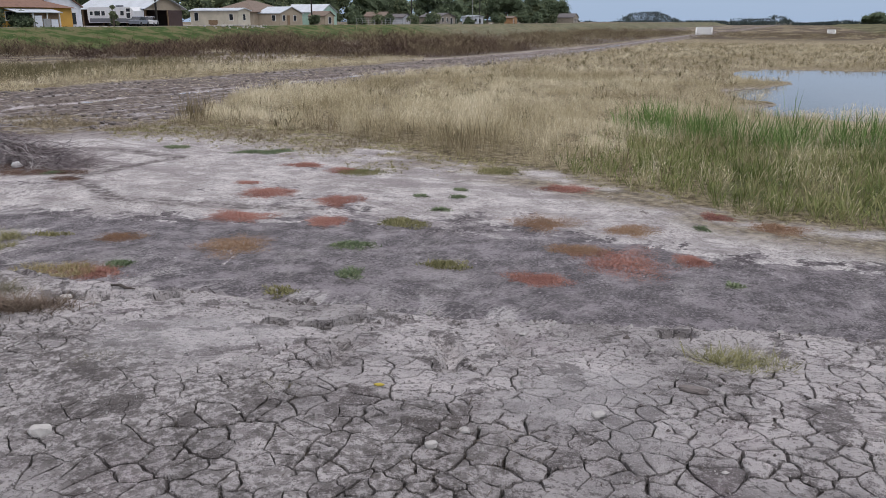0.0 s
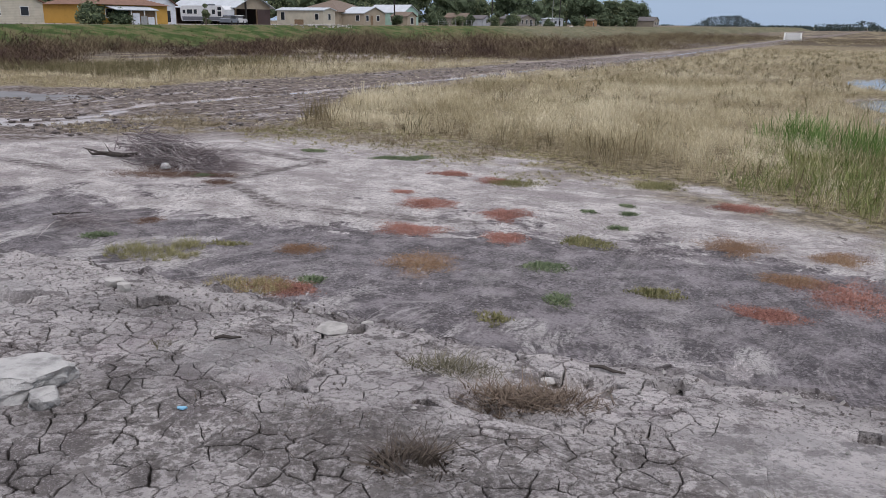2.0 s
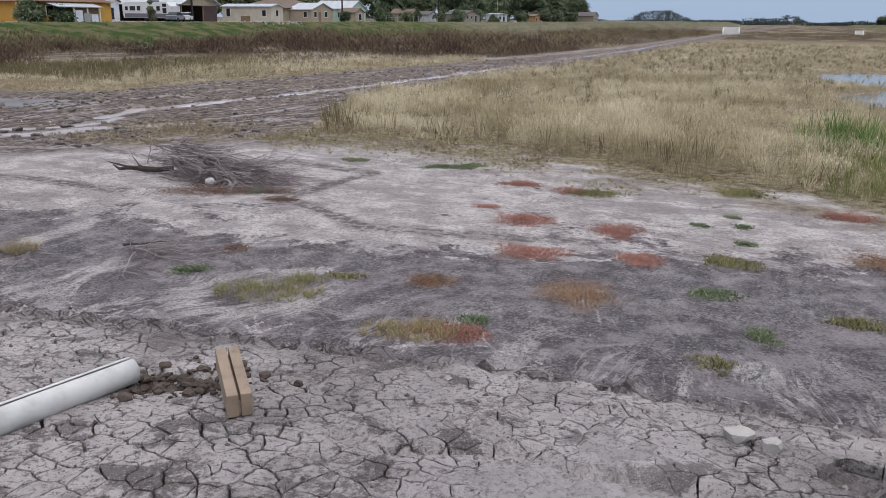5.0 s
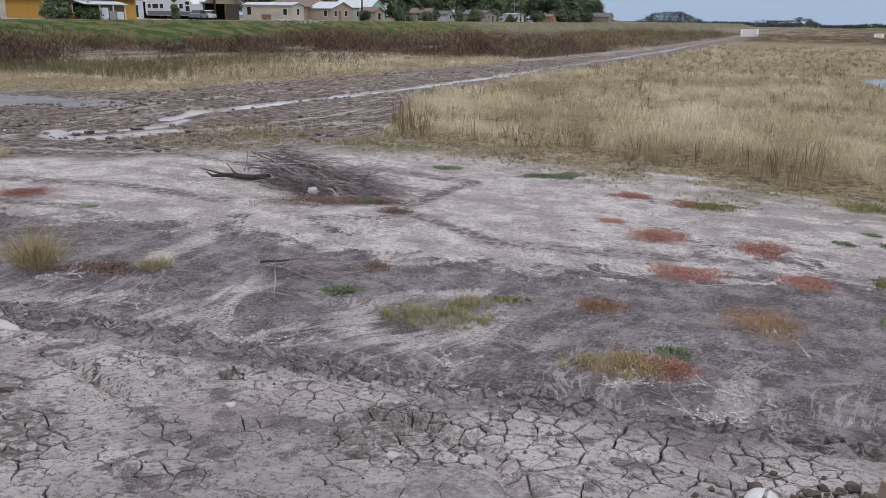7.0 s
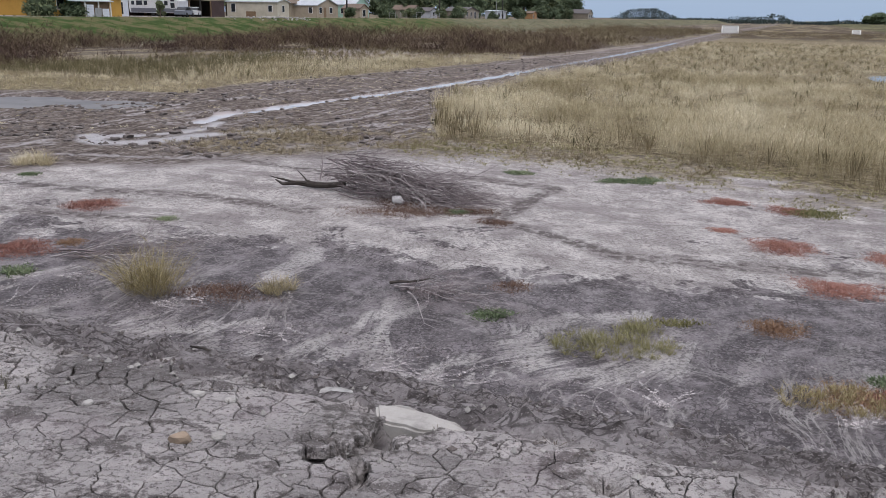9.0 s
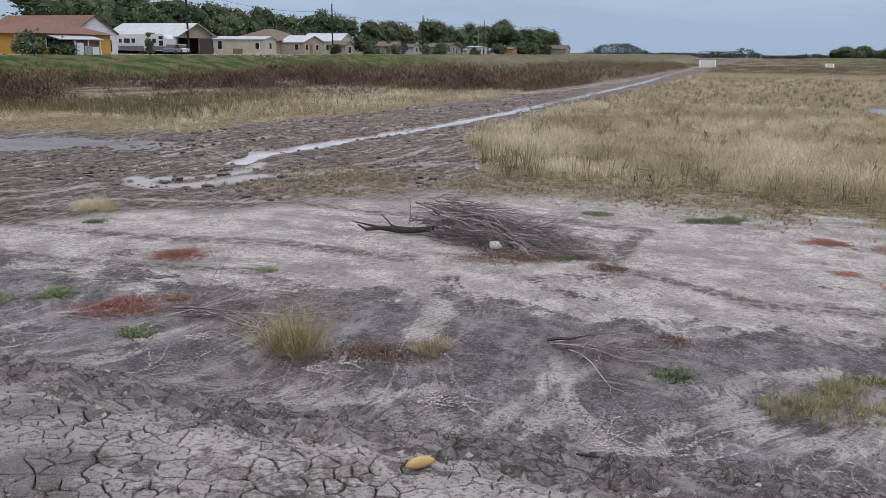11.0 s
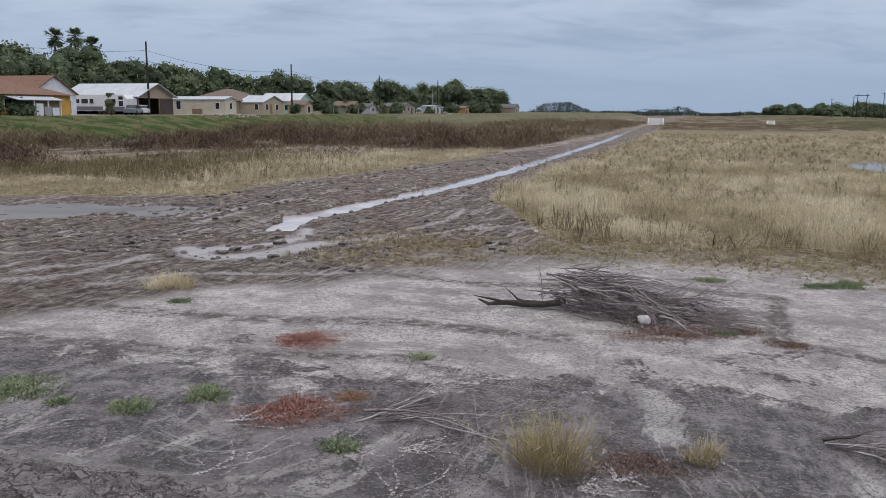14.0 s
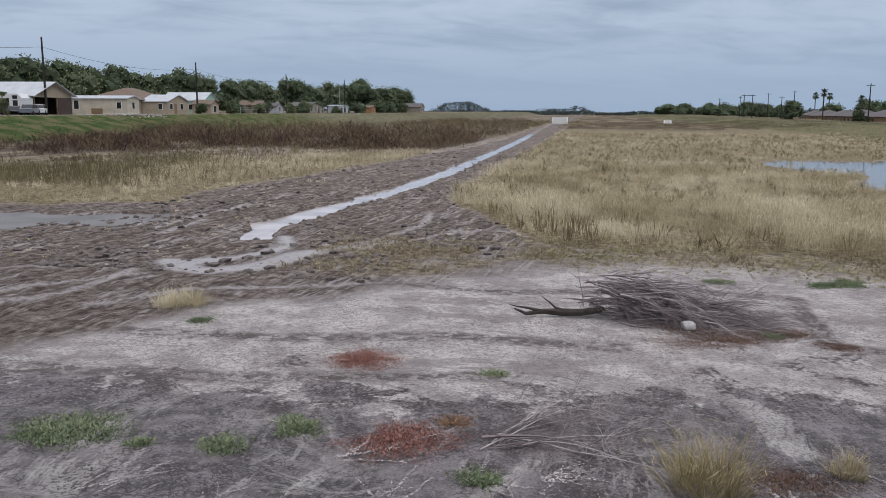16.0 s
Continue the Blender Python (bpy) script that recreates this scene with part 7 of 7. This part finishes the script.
# ---- poles, wires and outlet structures ----
def utility_pole(s, d, h, z, arm=0.0, mat=None, label="dark wooden utility pole", turn=0.0, r=0.16):
    ob = thing("utility_pole", site(s, d, z, turn), label, "utility pole", "utility poles")
    bm = bmesh.new()
    tube(bm, [(0, 0, -0.6), (0, 0, h * 0.5), (0, 0, h)], [r, r * 0.85, r * 0.65], 8)
    part("pole", bm, mat or M_POLE, ob)
    if arm:
        bm = bmesh.new()
        box(bm, -0.06, 0.06, -arm / 2, arm / 2, h - 0.75, h - 0.6)
        part("crossarm", bm, M_POLE, ob, "timber crossarm")
        for k in (-0.45, 0.45, 0.15):
            bm = bmesh.new()
            tube(bm, [(0, k * arm, h - 0.6), (0, k * arm, h - 0.35)], [0.05, 0.04], 6)
            part("insulator", bm, M_METALPOLE, ob, "pale insulator")
    return ob


LEFT_POLES = [(100.6, 112.4, 11.4), (101.0, 162.0, 10.6), (101, 214.0, 10.4), (101, 268, 11.0)]
for s, d, h in LEFT_POLES:
    utility_pole(s, d, h, 0.65, r=0.20)
utility_pole(99, 256, 8.0, 0.65, 0, M_METALPOLE, "slim pale lamp pole", r=0.10)
for s, d, h in ((-69, 287, 12.3), (-69, 340, 12.4), (-69, 387, 12.6), (-69, 441, 12.8), (-69, 411, 10.5), (-69, 520, 12.5), (-69, 600, 12.5)):
    utility_pole(s, d, h, -1.2, 2.6, None, "utility pole with a timber crossarm", 0, 0.22)
hp = thing("twin_pole", site(-66, 478, -1.5), "twin-pole frame with a crossarm", "utility pole", "utility poles")
for k in (-2.2, 2.2):
    bm = bmesh.new()
    tube(bm, [(0, k, -0.5), (0, k, 13.0)], [0.26, 0.18], 8)
    part("pole", bm, M_POLE, hp)
bm = bmesh.new()
box(bm, -0.12, 0.12, -3.6, 3.6, 12.2, 12.5)
part("crossarm", bm, M_POLE, hp, "timber crossarm")


def wire(a, b, sag, r=0.022):
    bm = bmesh.new()
    pts = [Vector(a).lerp(Vector(b), k / 12) - Vector((0, 0, sag * 4 * (k / 12) * (1 - k / 12))) for k in range(13)]
    tube(bm, [p - pts[0] for p in pts], [r] * 13, 4, False)
    ob = part("overhead_wire", bm, M_TYRE)
    ob.location = pts[0]
    tagged(ob, "thin sagging overhead cable between poles", "cable", "overhead cables")


tops = [(*world_xy(s, d), 0.65 + h - 1.4) for s, d, h in [(100.6, 62, 11.4)] + LEFT_POLES]
for a, b in zip(tops[:-1], tops[1:]):
    wire(a, b, 1.3)
    wire((a[0], a[1], a[2] - 1.6), (b[0], b[1], b[2] - 1.6), 1.4)


def build_outlet(s, d, w, h, notch, label):
    ob = thing("outlet_headwall", site(s, d, -2.75), label, "concrete headwall", "outlet headwalls")
    bm = bmesh.new()
    prism(bm, [(-0.4, -0.4), (0.4, -0.4), (0.25, h), (-0.25, h)], -w / 2, w / 2)
    part("wall", bm, M_TRIM, ob, "whitewashed concrete")
    for k in (-1, 1):
        bm = bmesh.new()
        prism(bm, [(-2.2, -0.4), (0, -0.4), (0, h), (-0.6, h), (-2.2, h * notch)], k * w / 2 - 0.15, k * w / 2 + 0.15)
        part("wing_wall", bm, M_TRIM, ob, "whitewashed concrete")


build_outlet(29.8, 288, 4.9, 2.4, 0.35, "white concrete outlet headwall at the channel's end")
build_outlet(-9.0, 319, 2.4, 1.5, 0.2, "small white concrete outlet headwall")
bm = bmesh.new()
x0, y0 = world_xy(95.0, 262.0)
prism(bm, [(-0.9, 0), (0.9, 0), (0.9, 0.16), (0.75, 0.16), (0.7, 0.06), (-0.7, 0.06), (-0.75, 0.16), (-0.9, 0.16)], -8, 0)
ob = part("drain_chute", bm, M_TRIM)
ob.matrix_basis = pose(x0, y0, 0.62, 0, 0, TURN_DEG) @ pose(0, 0, 0, 11)
tagged(ob, "white concrete drain chute down the grass bank", "drain chute")


# ---- trees ----
def build_tree(s, d, h, w, seed, z=0.65, mat=None, label="broad dark-green tree behind the houses", group="trees behind the houses", bush=False, leaf=0.31):
    """Tapered trunk, forked limbs and a crown of many small leaf clumps in uneven masses."""
    r = random.Random(seed)
    ob = thing("bush" if bush else "tree", site(s, d, z, r.uniform(0, 360)), label, "bush" if bush else "tree", group)
    low = 0.05 if bush else 0.14
    bm = bmesh.new()
    tube(bm, [(0, 0, -0.3), (0.1, 0, h * 0.2), (0.05, 0.1, h * 0.45), (0, 0, h * 0.75)], [0.035 * h, 0.028 * h, 0.02 * h, 0.006 * h], 7)
    part("trunk", bm, M_TRUNK, ob)
    masses = []
    for k in range(15 if not bush else 8):
        a, q = r.uniform(0, math.tau), r.uniform(0.2, 0.85)
        zz = h * r.uniform(low + 0.02, 0.84)
        shrink = 1 - 0.5 * max(0, zz / h - 0.5) * 2
        masses.append((math.cos(a) * q * w / 2 * shrink, math.sin(a) * q * w / 2 * shrink, zz, w * r.uniform(0.16, 0.27)))
    masses.append((0, 0, h * 0.84, w * 0.20))
    masses.append((0, 0, h * 0.55, w * 0.30))
    for k, (mx, my, mz, mr) in enumerate(masses[:4]):
        bm = bmesh.new()
        tube(bm, [(0.03, 0.03, h * (0.15 if bush else 0.28)), (mx * 0.5, my * 0.5, mz * 0.75), (mx, my, mz)], [0.014 * h, 0.009 * h, 0.003 * h], 5)
        part("limb", bm, M_TRUNK, ob)
    rr = np.random.default_rng(seed)
    n = 180 if not bush else 120
    cs, sz = [], []
    for mx, my, mz, mr in masses:
        v = rr.normal(size=(n, 3))
        v /= np.linalg.norm(v, axis=1, keepdims=True)
        v *= (mr * rr.uniform(0.62, 1.14, n))[:, None] * np.array([1, 1, 0.85])
        cs.append(v + [mx, my, mz])
        sz.append(leaf * rr.uniform(0.5, 1.4, n))
    P, q = np.concatenate(cs), np.concatenate(sz)
    P[:, 2] = np.maximum(P[:, 2], 0.1 if bush else h * 0.08)
    m = len(P)
    a = rr.normal(size=(m, 3))
    a /= np.linalg.norm(a, axis=1, keepdims=True)
    b = np.cross(a, rr.normal(size=(m, 3)))
    b /= np.linalg.norm(b, axis=1, keepdims=True)
    a, b = a * q[:, None], b * (q * 0.6)[:, None]
    V = np.stack([P - a, P - b * 0.8, P + a, P + b], 1).reshape(-1, 3)
    F = np.arange(4 * m).reshape(-1, 4)
    # solid filler lumps, coloured dark for the shade inside the crown
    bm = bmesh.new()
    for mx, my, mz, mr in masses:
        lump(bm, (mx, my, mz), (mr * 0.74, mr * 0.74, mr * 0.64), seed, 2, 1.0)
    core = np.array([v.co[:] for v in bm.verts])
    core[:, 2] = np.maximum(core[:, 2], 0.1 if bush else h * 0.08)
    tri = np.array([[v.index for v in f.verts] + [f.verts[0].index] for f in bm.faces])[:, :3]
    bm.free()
    inner = new("shaded_crown_core", mesh_np("shaded_crown_core", core, tri, M_CORE))
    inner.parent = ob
    crown = new("crown", mesh_np("crown", V, F, mat or M_LEAF))
    crown.parent = ob
    return ob


LEFT_TREES = [(130, 111.0, 11.5, 9.9), (133, 119.0, 12.4, 9.1), (128, 119.0, 10.5, 9.0), (126, 125.0, 12.0, 11.0), (124, 128.0, 10.6, 6.8), (130, 143.0, 10.7, 8.6), (130, 149.0, 10.7, 8.3),
              (128, 156.0, 10.9, 10.3), (130, 168.0, 9.9, 9.0), (128, 175.0, 10.7, 10.0), (130, 188.0, 9.8, 8.7)]
MORE_TREES = [(125, 193.0, 9.5, 7.2), (125, 201.0, 11.4, 9.5), (128, 218.0, 10.2, 9.5), (122, 222.0, 8.9, 8.5), (120, 230.0, 9.1, 9.8), (120, 243.0, 9.0, 8.4), (118, 263.0, 10.8, 10.4), (118, 282.0, 9.6, 9.4),
              (116, 296.0, 11.3, 10.6), (114, 311.0, 10.4, 9.2), (112, 328.0, 13.5, 13.3), (112, 359.0, 10.9, 12.3), (112, 386.0, 11.6, 13.0), (112, 415.0, 11.0, 10.5), (136, 100, 11, 10), (136, 90, 11, 10)]
for i, (s, d, h, w) in enumerate(LEFT_TREES + MORE_TREES):
    build_tree(s, d, h, w * 1.25, 500 + i, mat=M_LEAF_OLIVE if i % 3 == 1 else M_LEAF, label="broad olive-green tree behind the houses" if i % 3 == 1 else "broad dark-green tree behind the houses")
for i, (s, d, h, w) in enumerate([(106, 192.0, 3.5, 4.4), (107, 205.0, 3.4, 4.4), (104, 206.0, 2.2, 3.1), (103, 222.0, 2.3, 2.7), (110, 266.0, 3.9, 5.5), (99.3, 79.0, 2.6, 5.5), (96.6, 82.0, 2.0, 3.6), (98, 188, 2.2, 3.2), (100, 198, 2.6, 3.4), (99, 211, 2.6, 4.0), (101, 226, 2.8, 4.4), (102, 233, 2.6, 4.0), (100, 255, 2.2, 3.4), (104, 277, 3.6, 5.0), (103, 288, 3.4, 5.0), (103, 296, 3.0, 4.0), (104, 313, 4.0, 6.0), (104, 326, 4.5, 7.0), (104, 345, 4.5, 7.0), (103, 362, 4.0, 6.0), (99.5, 160.5, 2.0, 3.0), (99.0, 101.0, 3.4, 1.5), (103, 184, 3.0, 4.0), (104, 236, 3.5, 5.0)]):
    build_tree(s, d, h, w, 560 + i, mat=M_LEAF_OLIVE if i % 2 else M_LEAF, label="rounded green bush before the houses", group="bushes before the houses", bush=True, leaf=0.2)
RIGHT_TREES = [(-62, 357, 7.4, 9.0), (-85, 780, 9.0, 22), (-85, 684, 9.0, 22), (-90, 616, 9.0, 20), (-85, 532, 7.5, 15), (-105, 407, 8.5, 13), (-108, 383, 7.5, 14), (-70, 300, 3.4, 6.0), (-105, 464, 7, 14), (-90, 580, 8, 16), (-88, 500, 6.5, 12), (-80, 900, 10, 26), (-70, 1000, 10, 28)]
for i, (s, d, h, w) in enumerate(RIGHT_TREES):
    build_tree(s, d, h, w, 600 + i, -1.3, M_LEAF, "dark-green tree across the basin", "trees across the basin", h < 6, 0.4)


def build_palm(s, d, h, seed, z=0.65, label="tall fan palm above the trees"):
    r = random.Random(seed)
    ob = thing("palm_tree", site(s, d, z), label, "palm tree", "palm trees")
    bm = bmesh.new()
    tube(bm, [(0, 0, -0.3), (0.1, 0, h * 0.4), (0, 0.1, h * 0.8), (0, 0, h - 1.6)], [0.30, 0.24, 0.2, 0.2], 8)
    part("trunk", bm, M_TRUNK, ob)
    bm = bmesh.new()
    for k in range(84):
        a = r.uniform(0, math.tau)
        el = r.uniform(-1.1, 1.35)
        L = r.uniform(1.7, 2.45) * (h / 18) ** 0.4
        way = Vector((math.cos(a) * math.cos(el), math.sin(a) * math.cos(el), math.sin(el)))
        c = Vector((0, 0, h - 1.7))
        mid = c + way * L * 0.5
        side = way.cross(Vector((0, 0, 1))).normalized()
        for j in range(7):
            q = (j - 3) / 3
            tip = mid + (way + side * q * 0.9).normalized() * L * 0.6 - Vector((0, 0, 0.12 * abs(q) + 0.15))
            p = [bm.verts.new(mid), bm.verts.new(mid.lerp(tip, 0.55) + side * 0.11), bm.verts.new(tip), bm.verts.new(mid.lerp(tip, 0.55) - side * 0.11)]
            bm.faces.new(p)
        tube(bm, [c, mid], [0.03, 0.02], 4, False)
    part("fronds", bm, M_LEAF, ob, "dark fan fronds")


for i, (s, d, h) in enumerate([(140, 137.0, 16.6), (140, 142.6, 17.0), (140, 147.4, 15.8)]):
    build_palm(s, d, h, 700 + i)
for i, (s, d, h) in enumerate([(-95, 455.0, 13.5), (-95, 440.0, 14.5), (-97, 437.0, 13.0), (-100, 398, 11)]):
    build_palm(s, d, h, 720 + i, -1.3, "fan palm far across the basin")


# ---- the far distance ----
def build_far(name, s0, s1, d, h, label, seed, bumpy=0.35, z=-2.6, dome=False, mat=None):
    """A distant wood seen as a ragged mass of crowns."""
    r = np.random.default_rng(seed)
    n = int(abs(s1 - s0) / (2.0 if not dome else 0.9))
    s = r.uniform(s0, s1, n)
    dd = d + r.uniform(0, 60, n)
    q = (s - s0) / (s1 - s0)
    top = h * (np.sin(q * math.pi) ** 0.8 if dome else 1) * (1 + bumpy * fbm(s * 0.05, dd * 0 + seed, 4, seed))
    k = 26
    S, D = np.repeat(s, k) + r.normal(0, 3.0, n * k), np.repeat(dd, k) + r.normal(0, 3, n * k)
    Zr = np.repeat(np.maximum(top, 1.0), k) * r.uniform(0.0, 1.0, n * k)
    x, y = world_xy(S, D)
    P = np.stack([x, y, z + Zr], -1)
    me = blade_mesh(name, P, r.uniform(1.2, 2.6, n * k), r.uniform(1.2, 2.6, n * k), r.uniform(0.1, 0.9, n * k), mat or M_FAR, seed=seed, simple=True)
    tagged(new(name, me), label, "far trees", kind="stuff")


build_far("wooded_hill", 200, 315, 1500, 21, "dark wooded mound on the horizon", 801, 0.12, dome=True)
build_far("far_woods", 20, 110, 1450, 9.0, "line of trees on the horizon", 802, 0.8)
build_far("far_scrub", -350, 520, 1000, 3.2, "low scrub along the horizon", 803, 0.9)
build_far("far_woods", 330, 900, 1400, 4.5, "line of trees on the horizon", 804, 0.8)
build_far("far_woods", -700, -170, 1100, 8.0, "line of trees on the horizon", 805, 0.8)


def build_rubble():
    r = random.Random(55)
    bm = bmesh.new()
    for k in range(90):
        s, d = r.uniform(89.5, 95), r.gauss(122, 4.5)
        x, y = world_xy(s, d)
        q = r.uniform(0.10, 0.32)
        lump(bm, (x, y, at(x, y) + 0.3 * q), (q, q * 0.8, q * 0.6), 300 + k, 1, 0.5)
    tagged(part("rubble", bm, M_STONE), "scatter of pale rubble on the green embankment", "rubble", kind="stuff")


build_rubble()
